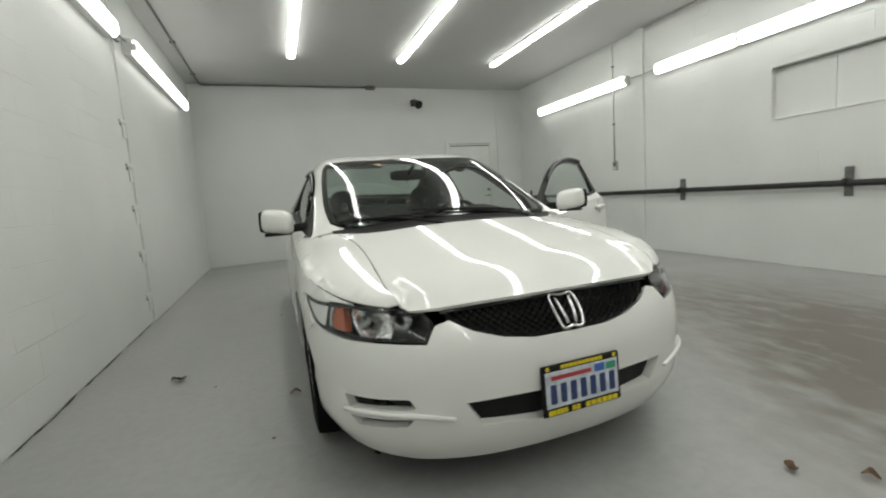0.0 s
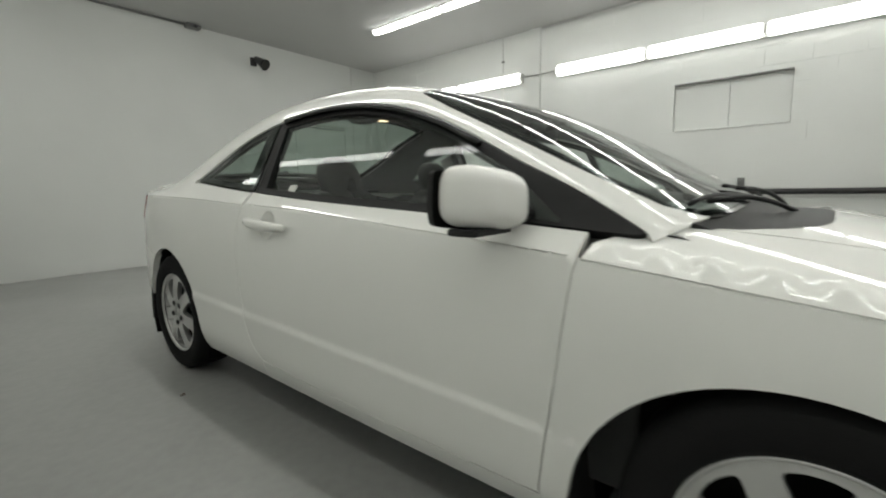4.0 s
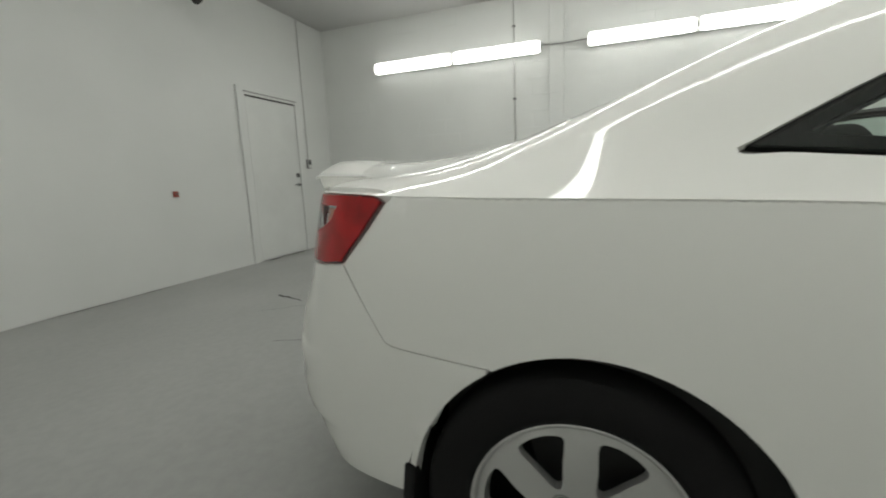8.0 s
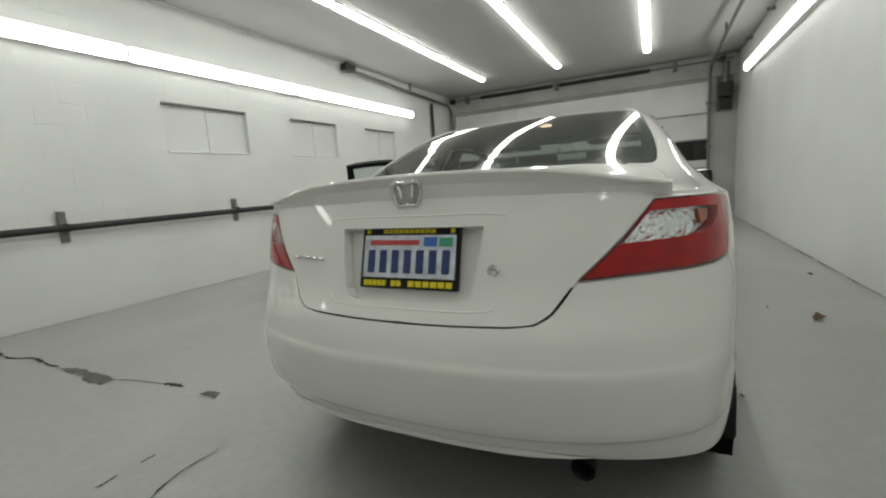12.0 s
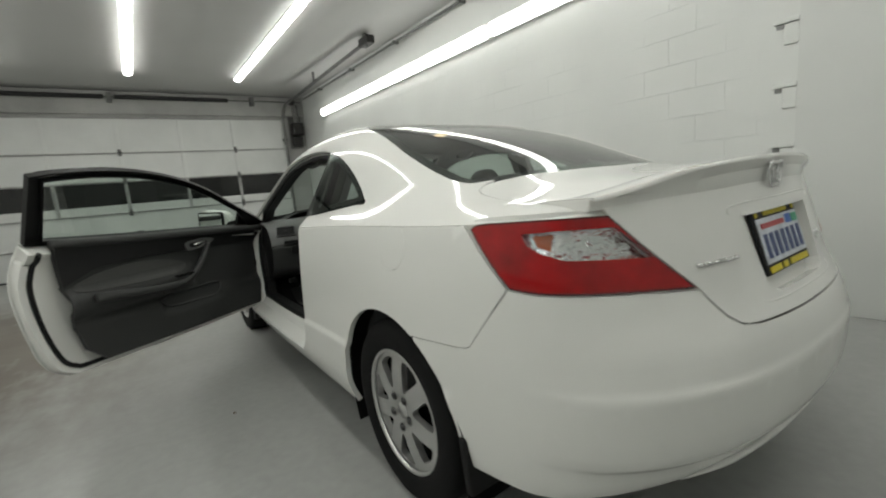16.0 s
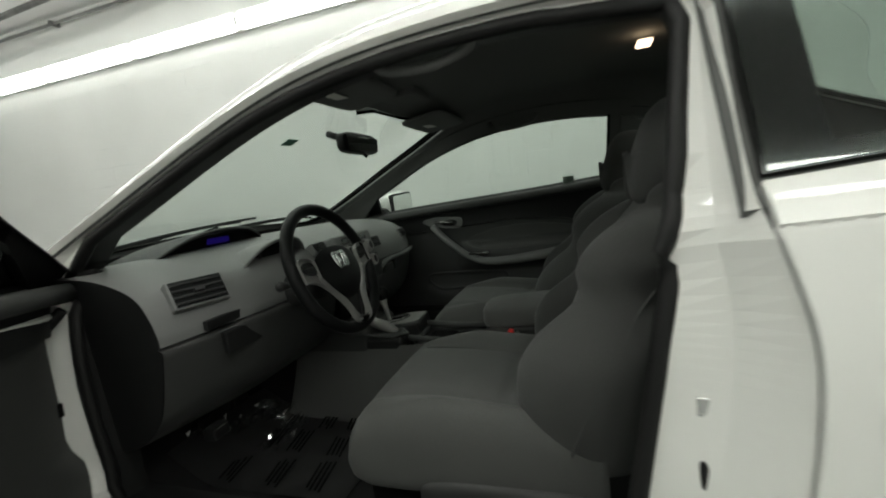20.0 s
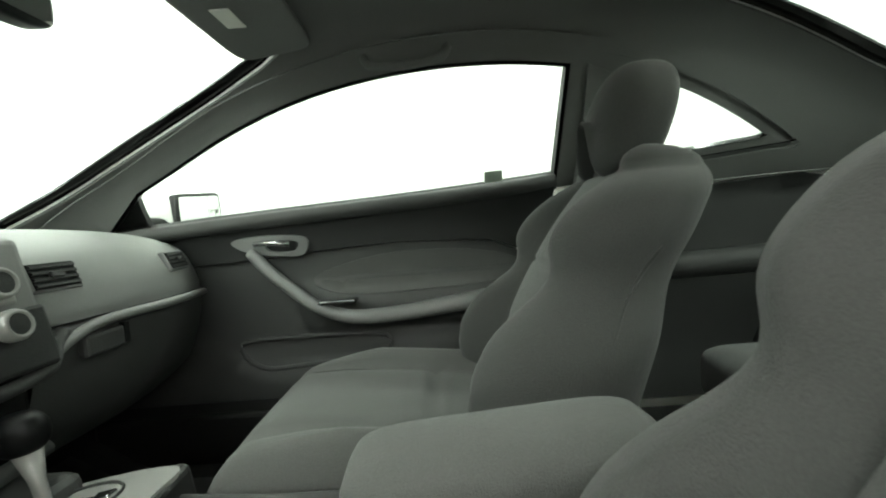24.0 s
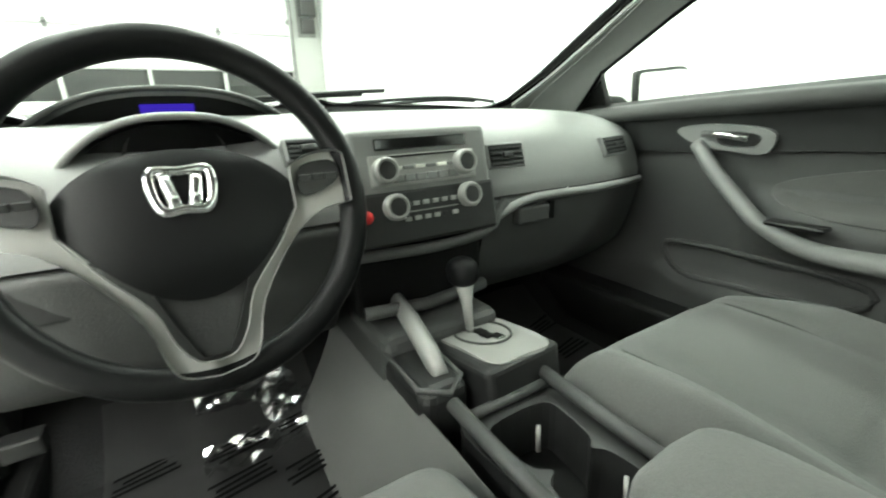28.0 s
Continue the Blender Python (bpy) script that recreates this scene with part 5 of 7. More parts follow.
vent("vent", (-0.555, 0.780, 0.818), 0.058, 0.024, 22, 14)
vent("vent", (0.168, 0.800, 0.858), 0.036, 0.020, 30)
vent("vent", (0.612, 0.762, 0.832), 0.064, 0.036, 30, -18)

# centre stack
stack = part("centre_panel", box_bm(-0.132, 0.128, -0.05, 0.016, -0.10, 0.085, 0.012, 3), DASH, dash, "grey radio and climate panel", False)
stack.matrix_local = pose(-0.010, 0.826, 0.799, 12)
part("climate_panel", box_bm(-0.134, 0.130, -0.03, 0.0185, -0.101, -0.0135, 0.006), DASH_DARK, stack, "dark climate panel", False)
part("display", box_bm(-0.085, 0.085, 0.0, 0.0185, 0.050, 0.068, 0.002), GLOSS_BLACK, stack, "black display window", False)
part("radio_face", box_bm(-0.10, 0.10, 0.0, 0.0175, -0.008, 0.044, 0.004), TRIM_GREY, stack, "silver radio face", False)
part("disc_slot", box_bm(-0.07, 0.07, 0.0, 0.0195, 0.0375, 0.0405), PRINT_AND_HOLLOW, stack, smooth=False)
for i in range(6):
    x = -0.052 + i * 0.0208
    part("radio_button", box_bm(x - 0.0095, x + 0.0095, 0.01, 0.0205, -0.002, 0.010, 0.0015), DASH, stack, smooth=False)
    part("radio_button", box_bm(x - 0.0095, x + 0.0095, 0.01, 0.0200, 0.018, 0.0235, 0.001), LABEL_WHITE if i % 2 else DASH, stack, smooth=False)
for i in range(6):
    x = -0.045 + i * 0.018
    part("climate_button", box_bm(x - 0.006, x + 0.006, 0.012, 0.0205, -0.0415, -0.0345, 0.001), TRIM_GREY, stack, smooth=False)
    part("climate_button", box_bm(x - 0.006, x + 0.006, 0.012, 0.0205, -0.0655, -0.0585, 0.001), TRIM_GREY if i not in (1,) else DASH_DARK, stack, smooth=False)
part("climate_line", box_bm(-0.052, 0.052, 0.012, 0.0198, -0.0515, -0.0497), TRIM_GREY, stack, smooth=False)
for x, z in ((0.075, 0.018), (-0.073, 0.020), (0.066, -0.040), (-0.075, -0.036)):
    k = lathe("knob", [(0.021, 0.012), (0.0215, 0.030), (0.019, 0.036), (0.0155, 0.037), (0.0145, 0.034), (0.0, 0.034)], TRIM_GREY, stack, "round silver knob", 28, "y", (x, 0, z))
    lathe("knob_face", [(0.0142, 0.0345), (0.0, 0.0352)], DASH_DARK, k, "", 24, "y", (x, 0, z))
lathe("hazard_button", [(0.011, 0.01), (0.010, 0.022), (0.0, 0.023)], RED_BTN, stack, "red hazard button", 16, "y", (0.115, 0, -0.05))
# open cubby below the stack, a solid block whose near-black colour gives its shade
part("cubby", box_bm(-0.14, 0.12, 0.60, 0.815, 0.565, 0.70, 0.01), PRINT_AND_HOLLOW, dash, "near-black block for the shaded open cubby", False)
tube("cubby_edge", smooth([(0.125, 0.845, 0.690), (-0.02, 0.86, 0.688), (-0.13, 0.85, 0.695), (-0.165, 0.835, 0.72), (-0.19, 0.828, 0.738)], 5), 0.010, CARD, dash, "grey lip below the stack", 8)
tube("cubby_lip", [(0.115, 0.835, 0.585), (0, 0.845, 0.58), (-0.13, 0.835, 0.585)], 0.012, CARD, dash, "", 8)

# instrument hoods
def hood_shell(name, x0, w, ytop, yback, z0, h, mat, inner, label):
    rows_o, rows_i = [], []
    for j, (y, g) in enumerate(((ytop, 1.0), ((ytop * 2 + yback) / 3, 1.0), (yback, 0.72))):
        ro = []
        for i in range(25):
            t = -1 + 2 * i / 24
            ro.append((x0 + w * t * (1 if j < 2 else 1.06), y - 0.05 * abs(t) ** 2.5, z0 + h * g * (1 - abs(t) ** 2.6)))
        rows_o.append(ro)
    o = strip(name, rows_o, mat, dash, label)
    face = [(x, y - 0.03, z - 0.010) for x, y, z in rows_o[0]]
    low = [(x, y - 0.06, z0 - 0.03) for x, y, z in rows_o[0]]
    strip("hood_face", [face, low], inner, o)
    tube("hood_edge", rows_o[0], 0.005, mat, o, "", 8)
    return o


pod = hood_shell("display_hood", 0.335, 0.205, 0.60, 0.42, 0.895, 0.062, DASH_DARK, PRINT_AND_HOLLOW, "dark upper display hood")
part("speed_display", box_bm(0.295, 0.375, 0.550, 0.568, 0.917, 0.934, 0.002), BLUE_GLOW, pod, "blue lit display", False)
binn = hood_shell("tacho_hood", 0.332, 0.150, 0.80, 0.66, 0.832, 0.080, DASH, PRINT_AND_HOLLOW, "grey rounded instrument hood")
lathe("tachometer", [(0.0, 0.0), (0.060, 0.0), (0.066, 0.012), (0.068, 0.0)], DASH_DARK, binn, "dark round tachometer", 36, "y", (0.335, 0.752, 0.845))
column = tube("steering_column", [(0.345, 0.72, 0.73), (0.345, 0.90, 0.785)], 0.05, DASH_DARK, dash, "dark steering column", 16)
for sx in (1, -1):
    tube("stalk", [(0.345 + sx * 0.04, 0.88, 0.79), (0.345 + sx * 0.12, 0.90, 0.80), (0.345 + sx * 0.165, 0.905, 0.808)], lambda t: 0.007 + 0.006 * (t > 0.6), DASH_DARK, column, "black stalk", 8)
part("switch_row", box_bm(0.50, 0.64, 0.785, 0.80, 0.742, 0.765, 0.003), DASH_DARK, dash, "dark switch row", False)
part("coin_box", box_bm(0.47, 0.60, 0.79, 0.806, 0.67, 0.725, 0.004), DASH_DARK, dash, "", False)
part("hood_lever", box_bm(0.575, 0.625, 0.70, 0.735, 0.455, 0.485, 0.004), DASH_DARK, dash, "hood release lever", False)

# steering wheel
TILT = radians(19.5)
WC = Vector((0.338, 0.958, 0.819))
WU, WV, WN = Vector((1, 0, 0)), Vector((0, -math.sin(TILT), math.cos(TILT))), Vector((0, math.cos(TILT), math.sin(TILT)))


def on_wheel(a, b, c=0.0):
    return WC + WU * a + WV * b + WN * c


rimpts = [on_wheel(0.176 * math.cos(a), 0.176 * math.sin(a)) for a in np.linspace(0, 2 * math.pi, 72, endpoint=False)]
wheel = tube("steering_wheel", rimpts, 0.0165, LEATHER, car, "black three-spoke steering wheel with silver trim", 14, True)


def hub_map(a, b):
    r = (abs(a) / 0.118) ** 2.4 + (abs(b + 0.016) / 0.086) ** 2.4
    return on_wheel(a, b, -0.004 + 0.030 * max(0, 1 - r) ** 0.5)


hub = smooth([(0.96 * a, 0.96 * b - 0.004) for a, b in [(-0.113, 0.014), (-0.068, 0.054), (0, 0.066), (0.068, 0.054), (0.113, 0.014), (0.092, -0.032), (0.045, -0.080), (0, -0.094), (-0.045, -0.080), (-0.092, -0.032)]], 5, True)
panel("wheel_hub", LEATHER, wheel, sheet(hub, hub_map, False, 0.014, depth=0), label="black airbag cover")
make_emblem(lambda a, b: hub_map(a, b) + WN * 0.003, 0.0, 0.014, 0.021, 0.018, wheel, "wheel_emblem")
for k in (1, -1):
    arm = smooth([(0.168, 0.040), (0.155, 0.046), (0.125, 0.042), (0.105, 0.030)], 3) + smooth([(0.104, -0.016), (0.080, -0.052), (0.045, -0.095), (0.032, -0.132), (0.017, -0.153), (0.0, -0.157)], 3) + smooth([(0.0, -0.172), (0.030, -0.166), (0.042, -0.148), (0.053, -0.108), (0.092, -0.052), (0.128, -0.024), (0.168, -0.016)], 3)
    arm = [(k * a, b) for a, b in dense(arm, 0.02)]
    panel("spoke", TRIM_GREY, wheel, sheet(arm, lambda a, b: on_wheel(a, b, 0.010 + 0.05 * max(0, 0.10 - abs(a)) * 0.4), False, 0.02, depth=0.012), label="silver grey spoke")
    pad = smooth([(0.160, 0.020), (0.15, 0.034), (0.118, 0.030), (0.110, 0.008), (0.118, -0.004), (0.15, 0.006)], 3, True)
    pad = [(k * a, b) for a, b in pad]
    pd = panel("button_pad", DASH_DARK, wheel, sheet(pad, lambda a, b: on_wheel(a, b, 0.016), False, 0.02, depth=0.004))
    for j in range(3):
        a = 0.120 + j * 0.015
        part("wheel_button", box_bm(-0.0065, 0.0065, -0.005, 0.005, -0.001, 0.002, 0.001), CARD, pd, smooth=False).matrix_local = Matrix.Translation(on_wheel(k * a, 0.015, 0.017)) @ Matrix.Rotation(math.pi / 2 - TILT, 4, "X")
low = [(-0.045, -0.075), (0.045, -0.075), (0.026, -0.125), (0.012, -0.152), (-0.012, -0.152), (-0.026, -0.125)]
panel("spoke_fill", DASH_DARK, wheel, sheet(dense(low, 0.02), lambda a, b: on_wheel(a, b, 0.004), False, 0.03, depth=0.01))

# centre console
console = part("centre_console", box_bm(-0.115, 0.105, 0.80, 1.75, 0.25, 0.398, 0.03, 3), CARD, car, "dark grey centre console", False)
skirt = part("console_front", box_bm(-0.12, 0.11, 0.62, 0.90, 0.25, 0.56, 0.02, 3), CARD, console, "", False)
SHIFT = pose(-0.052, 0.940, 0.540, 8, 0, 4)
base = part("shifter_base", box_bm(-0.078, 0.075, -0.11, 0.10, -0.11, -0.004, 0.012, 3), DASH_DARK, console, "black shifter housing", False)
base.matrix_local = SHIFT
top = smooth([(-0.070, -0.10), (0.0, -0.112), (0.052, -0.10), (0.056, 0.0), (0.050, 0.085), (0.0, 0.096), (-0.062, 0.09), (-0.072, 0.0)], 5, True)
panel("shifter_plate", TRIM_GREY, base, sheet(top, lambda a, b: Vector((a, b, 0.003 - 1.2 * (a * a + b * b) * 0.5)), False, 0.02, depth=0.012), label="silver shifter plate")
ov = [(-0.006 + 0.044 * math.cos(a), -0.012 + 0.058 * math.sin(a)) for a in np.linspace(0, 2 * math.pi, 40, endpoint=False)]
tube("plate_ring", [(a, b, 0.003) for a, b in ov], 0.0022, CARD, base, "", 6, True)
for j, (a, b) in enumerate(((0.004, -0.03), (-0.004, -0.012), (-0.002, 0.008), (-0.010, 0.026))):
    part("gate", box_bm(a - 0.009, a + 0.009, b - 0.012, b + 0.012, 0.0, 0.0065, 0.002), CHROME if j in (0, 3) else PRINT_AND_HOLLOW, base, smooth=False)
tube("shift_lever", [(0.004, -0.03, 0.0), (0.002, -0.034, 0.05), (0.0, -0.038, 0.088)], lambda t: 0.0065 + 0.010 * t * t, TRIM_GREY, base, "silver shift lever", 12)
pillow("shift_knob", (0.0, -0.040, 0.108), (0.026, 0.030, 0.027), LEATHER, base, "black shift knob", 0.9, 0.85)
slope_rows = [[(0.105 + 0.11 * t ** 1.3, y, 0.50 - 0.235 * t - 0.03 * max(0, y - 1.1)) for t in np.linspace(0, 1, 10)] for y in np.linspace(0.60, 1.36, 16)]
strip("tunnel_carpet", slope_rows, CLOTH, console, "grey carpet on the tunnel side")
# parking brake beside it
pb = part("brake_recess", box_bm(0.028, 0.108, 0.80, 1.02, 0.43, 0.532, 0.02, 3), DASH_DARK, console, "black parking brake recess", False)
tube("brake_edge", [(0.030, 0.82, 0.535), (0.07, 0.795, 0.54), (0.106, 0.83, 0.535), (0.106, 1.0, 0.53), (0.07, 1.03, 0.53), (0.034, 1.0, 0.53)], 0.005, CARD, pb, "", 6, True)
lever = tube("parking_brake", [(0.060, 0.985, 0.528), (0.057, 0.95, 0.548), (0.050, 0.87, 0.572), (0.045, 0.80, 0.588)], lambda t: 0.013 + 0.003 * math.sin(math.pi * t), TRIM_GREY, console, "silver parking brake lever", 12, flat=1.2)
tube("brake_button", [(0.045, 0.80, 0.588), (0.043, 0.788, 0.591)], 0.008, CHROME, lever, "", 10)
# cup holder tray
tray_out = smooth([(-0.094, 1.05), (-0.097, 1.16), (-0.096, 1.296), (-0.013, 1.300), (0.070, 1.296), (0.071, 1.16), (0.068, 1.05), (-0.013, 1.04)], 4, True)
well = smooth([(-0.062, 1.075), (0.034, 1.075), (0.042, 1.115), (0.036, 1.160), (0.018, 1.176), (0.036, 1.192), (0.042, 1.235), (0.034, 1.275), (-0.062, 1.275), (-0.070, 1.235), (-0.064, 1.192),
               (-0.050, 1.176), (-0.064, 1.160), (-0.070, 1.115)], 4, True)
tray = panel("cup_tray", DASH_DARK, console, sheet(tray_out, lambda x, y: Vector((x, y, 0.488)), False, 0.03, holes=[well], depth=0.085), label="dark cup holder tray with deep wells")
part("tray_floor", box_bm(-0.09, 0.065, 1.05, 1.29, 0.400, 0.404), PRINT_AND_HOLLOW, tray, "", False)
for sx in (-0.094, 0.068):
    tube("tray_rail", [(sx, 1.03, 0.512), (sx - 0.004, 1.16, 0.500), (sx - 0.004, 1.30, 0.498)], 0.011, CARD, tray, "grey tray rail", 8)
tube("tray_front", [(0.068, 1.05, 0.497), (-0.094, 1.05, 0.497)], 0.008, CARD, tray, "", 8)
for y, x in ((1.10, -0.030), (1.165, 0.030), (1.225, -0.056)):
    tube("cup_tab", [(x, y, 0.478), (x + 0.004, y + 0.006, 0.44)], 0.0035, TRIM_GREY, tray, "grey cup holder tab", 6)
part("armrest_box", box_bm(-0.085, 0.07, 1.30, 1.64, 0.44, 0.545, 0.01), DASH_DARK, console, "black console box", False)


def rest_bend(x, y, z, p):
    return p + Vector((0, 0, 0.012 * (1 - x * x) + 0.012 * y))


pillow("armrest", (-0.008, 1.465, 0.578), (0.076, 0.175, 0.042), CLOTH, console, "grey cloth armrest lid", 0.3, 0.45, rest_bend)


# seats
def make_seat(x0, slide, back=0.0, name="front_seat"):
    def top(x, b):
        """Height of the cushion's upper face: middle dip, stitched grooves and side bolsters."""
        e = abs(x) / 0.245
        bol = 0.050 * min(1, max(0, e - 0.56) / 0.30) ** 1.4 * (1.25 - e * 0.25) * min(1, max(0.25, (b + 0.26) / 0.2))
        groove_ = 0.011 * math.exp(-((abs(x) - 0.148 + 0.05 * (b + 0.1)) / 0.010) ** 2) * min(1, max(0, (b + 0.27) / 0.05))
        cross = 0.010 * math.exp(-((b - 0.075 + 0.25 * x * x) / 0.009) ** 2) * (1 if abs(x) < 0.15 else 0)
        return 0.578 + bol - groove_ - cross - 0.055 * max(0, b + 0.12) + 0.010 * math.cos((b + 0.12) * 7) - 0.9 * max(0, abs(x) - 0.205) ** 1.5

    rows = []
    for t in np.linspace(0, 1, 40):
        b = -0.285 + 0.56 * t
        q = min(1, (b + 0.285) / 0.085)
        nose_ = (1 - (1 - q) ** 2) ** 0.5
        w = 0.245 * (0.90 + 0.10 * nose_) * (1 - 0.10 * max(0, t - 0.8))
        ring_ = []
        for i in range(56):
            g = 2 * math.pi * i / 56
            cx, cz = math.copysign(abs(math.cos(g)) ** 0.45, math.cos(g)), math.sin(g)
            x = w * cx
            up_ = top(x, b)
            z = 0.46 + ((up_ - 0.46) * nose_ * cz ** 0.45 if cz > 0 else -0.075 * (0.4 + 0.6 * nose_) * abs(cz) ** 0.4)
            ring_.append((x0 + x, 1.275 + b, z))
        rows.append(ring_)
    seat = strip(name, [[(x0, 1.275 - 0.285, 0.46)] * 56] + rows + [[(x0, 1.55, 0.48)] * 56], CLOTH, car, "grey cloth bucket seat with headrest", True)
    for sx in (1, -1):
        pts = [(x0 + sx * (0.148 - 0.05 * (b + 0.1)), 1.275 + b, top(0.148 - 0.05 * (b + 0.1), b) - 0.001) for b in np.linspace(-0.21, 0.2, 16)]
        tube("seam", pts, 0.0022, CLOTH_DARK, seat, "", 6)

    # backrest, swept up along its line
    SPINE = Spline((0, 1.545 + 0.4 * back), (0.35, 1.580 + 0.7 * back), (0.7, 1.662 + back), (1.0, 1.735 + back))
    HEIGHT = Spline((0, 0.47), (0.35, 0.66), (0.7, 0.845), (1.0, 0.968))
    WIDE = Spline((0, 0.225), (0.15, 0.252), (0.32, 0.268), (0.46, 0.258), (0.56, 0.222), (0.63, 0.212), (0.72, 0.220), (0.84, 0.220), (0.93, 0.204), (1.0, 0.150))
    FORE = Spline((0, 0.050), (0.2, 0.100), (0.38, 0.108), (0.5, 0.078), (0.60, 0.036), (0.70, 0.058), (0.84, 0.064), (1.0, 0.022))
    HALF = Spline((0, 0.140), (0.4, 0.118), (0.6, 0.096), (0.8, 0.086), (1.0, 0.074))
    DEEP = Spline((0, 0.070), (0.4, 0.068), (0.8, 0.056), (1.0, 0.040))

    def front_of(x, t, w):
        """How far the backrest's face lies before its spine: bolsters beside the hollow middle, with a stitched groove between."""
        u = min(1, abs(x) / w)
        edge = max(0.0, 1 - u ** 5) ** 0.5
        k = min(1, max(0, (abs(x) - HALF(t)) / 0.06))
        return edge * (DEEP(t) + FORE(t) * k * k * (3 - 2 * k)) - 0.014 * edge * math.exp(-((abs(x) - HALF(t)) / 0.008) ** 2)

    rows = []
    us = [math.sin(math.pi / 2 * k) for k in np.linspace(-1, 1, 61)]
    for t in list(np.linspace(0, 1, 44)) + [1.012, 1.022, 1.03, 1.035, 1.037]:
        f = 1 if t <= 1 else max(0.02, 1 - ((t - 1) / 0.0375) ** 2) ** 0.5
        tt = min(t, 1.0)
        w = WIDE(tt) * (0.6 + 0.4 * f)
        y, z = SPINE(tt), HEIGHT(tt) + (t - tt) * 1.1
        row = [(x0 + w * u, y - f * front_of(w * u, tt, w), z) for u in us]
        row += [(x0 + w * u, y + f * (DEEP(tt) * 1.25 + 0.02 + 0.04 * tt) * max(0.0, 1 - abs(u) ** 4) ** 0.5, z) for u in us[-2:0:-3]]
        rows.append(row)
    strip("backrest", rows, CLOTH_DARK, seat, "dark grey cloth backrest with side bolsters", True)
    # lighter middle of the backrest
    mid = []
    for t in np.linspace(0.06, 0.992, 60):
        c = HALF(t) - 0.004
        dip = 0.006 * sum(math.exp(-((t - q) / 0.008) ** 2) for q in (0.40, 0.63))
        mid.append([(x0 + c * k, SPINE(t) - front_of(c * k * 0.94, t, WIDE(t)) - 0.004 - 0.008 * (1 - k * k) + dip, HEIGHT(t)) for k in np.linspace(-1, 1, 17)])
    strip("backrest_middle", mid, CLOTH, seat, "lighter grey cloth middle panel")
    for sx in (1, -1):
        seam_ = [(x0 + sx * (WIDE(t) * 0.985 + 0.001), SPINE(t) - 0.060 + 0.14 * t, HEIGHT(t)) for t in np.linspace(0.02, 0.70, 22)]
        tube("side_seam", seam_, 0.003, CLOTH_DARK, seat, "", 6)

    def head_bend(x, y, z, p):
        notch = math.exp(-(x / 0.30) ** 4) * max(0, -z) ** 0.8
        return p + Vector((-p.x * (0.26 * max(0, z) ** 2 + 0.10 * max(0, -z)), 0.034 * z + 0.014 * x * x, -0.010 * x * x + 0.105 * notch))
    pillow("headrest", (x0, 1.738 + back, 1.064), (0.114, 0.060, 0.106), CLOTH_DARK, seat, "grey cloth headrest with a notch between its feet", 0.72, 0.62, head_bend, 60, 34)
    for sx in (1, -1):
        rod("headrest_post", (x0 + sx * 0.045, 1.735 + back, 0.93), (x0 + sx * 0.045, 1.738 + back, 1.01), 0.006, CHROME, seat)
    side = 1 if x0 > 0 else -1
    pillow("seat_side_cover", (x0 + side * 0.235, 1.36, 0.40), (0.022, 0.19, 0.045), CARD, seat, "grey plastic seat side cover", 0.4, 0.5)
    for sx in (1, -1):
        block("seat_rail", x0 + sx * 0.18 - 0.02, x0 + sx * 0.18 + 0.02, 1.03, 1.55, 0.27, 0.40, UNDER, seat)
    seat.matrix_local = Matrix.Translation((0, slide, -0.042))
    return seat


make_seat(0.365, 0.085, -0.035)
make_seat(-0.365, 0.03)
bk = tube("seat_buckle", [(0.125, 1.47, 0.44), (0.11, 1.42, 0.50), (0.102, 1.395, 0.535)], lambda t: 0.010 + 0.008 * (t > 0.4), CARD, car, "grey seat belt buckle with red button", 10)
pillow("buckle_button", (0.100, 1.388, 0.540), (0.016, 0.009, 0.008), RED_BTN, bk, "red button", 0.6, 0.6)
# rear bench
rear = pillow("rear_seat", (0, 2.22, 0.46), (0.58, 0.24, 0.085), CLOTH_DARK, car, "grey cloth rear bench", 0.25, 0.45)
pillow("rear_backrest", (0, 2.52, 0.70), (0.58, 0.09, 0.27), CLOTH_DARK, rear, "grey cloth rear backrest", 0.25, 0.35, lambda x, y, z, p: p + Vector((0, 0.09 * z, 0)))
for x in (0.32, -0.32):
    pillow("rear_headrest", (x, 2.62, 0.985), (0.11, 0.05, 0.045), CLOTH_DARK, rear, "", 0.5, 0.5)
block("parcel_shelf", -0.62, 0.62, 2.58, 2.84, 0.955, 0.968, CARD, car, "grey parcel shelf")

# roof fittings
rv = pillow("rear_view_mirror", (-0.03, 0.890, 1.190), (0.125, 0.020, 0.036), LEATHER, car, "black rear-view mirror", 0.35, 0.5)
panel("mirror_face", MIRROR, rv, sheet(dense([(-0.108, -0.026), (0.108, -0.026), (0.112, 0.022), (-0.112, 0.022)], 0.05), lambda a, b: Vector((-0.03 + a, 0.9115, 1.190 + b)), True, 0.08, depth=0))
tube("mirror_stem", [(-0.03, 0.878, 1.197), (-0.02, 0.81, 1.228), (-0.02, 0.78, 1.240)], 0.012, LEATHER, rv, "", 8)
tube("mirror_lever", [(-0.03, 0.903, 1.157), (-0.03, 0.918, 1.142)], 0.006, LEATHER, rv, "", 6)
for x0 in (-0.36, 0.36):
    v = pillow("sun_visor", (x0, 1.075, upper_top(x0, 1.08).z - 0.055), (0.185, 0.085, 0.010), LINER, car, "grey folded sun visor", 0.3, 0.5, lambda x, y, z, p: p + Vector((0, 0, 0.012 * y)))
    part("visor_label", box_bm(x0 - 0.02, x0 + 0.05, 1.04, 1.075, 0, 0.002), LABEL_WHITE, v, "white warning label", False).location = (0, 0, upper_top(x0, 1.08).z - 0.071)
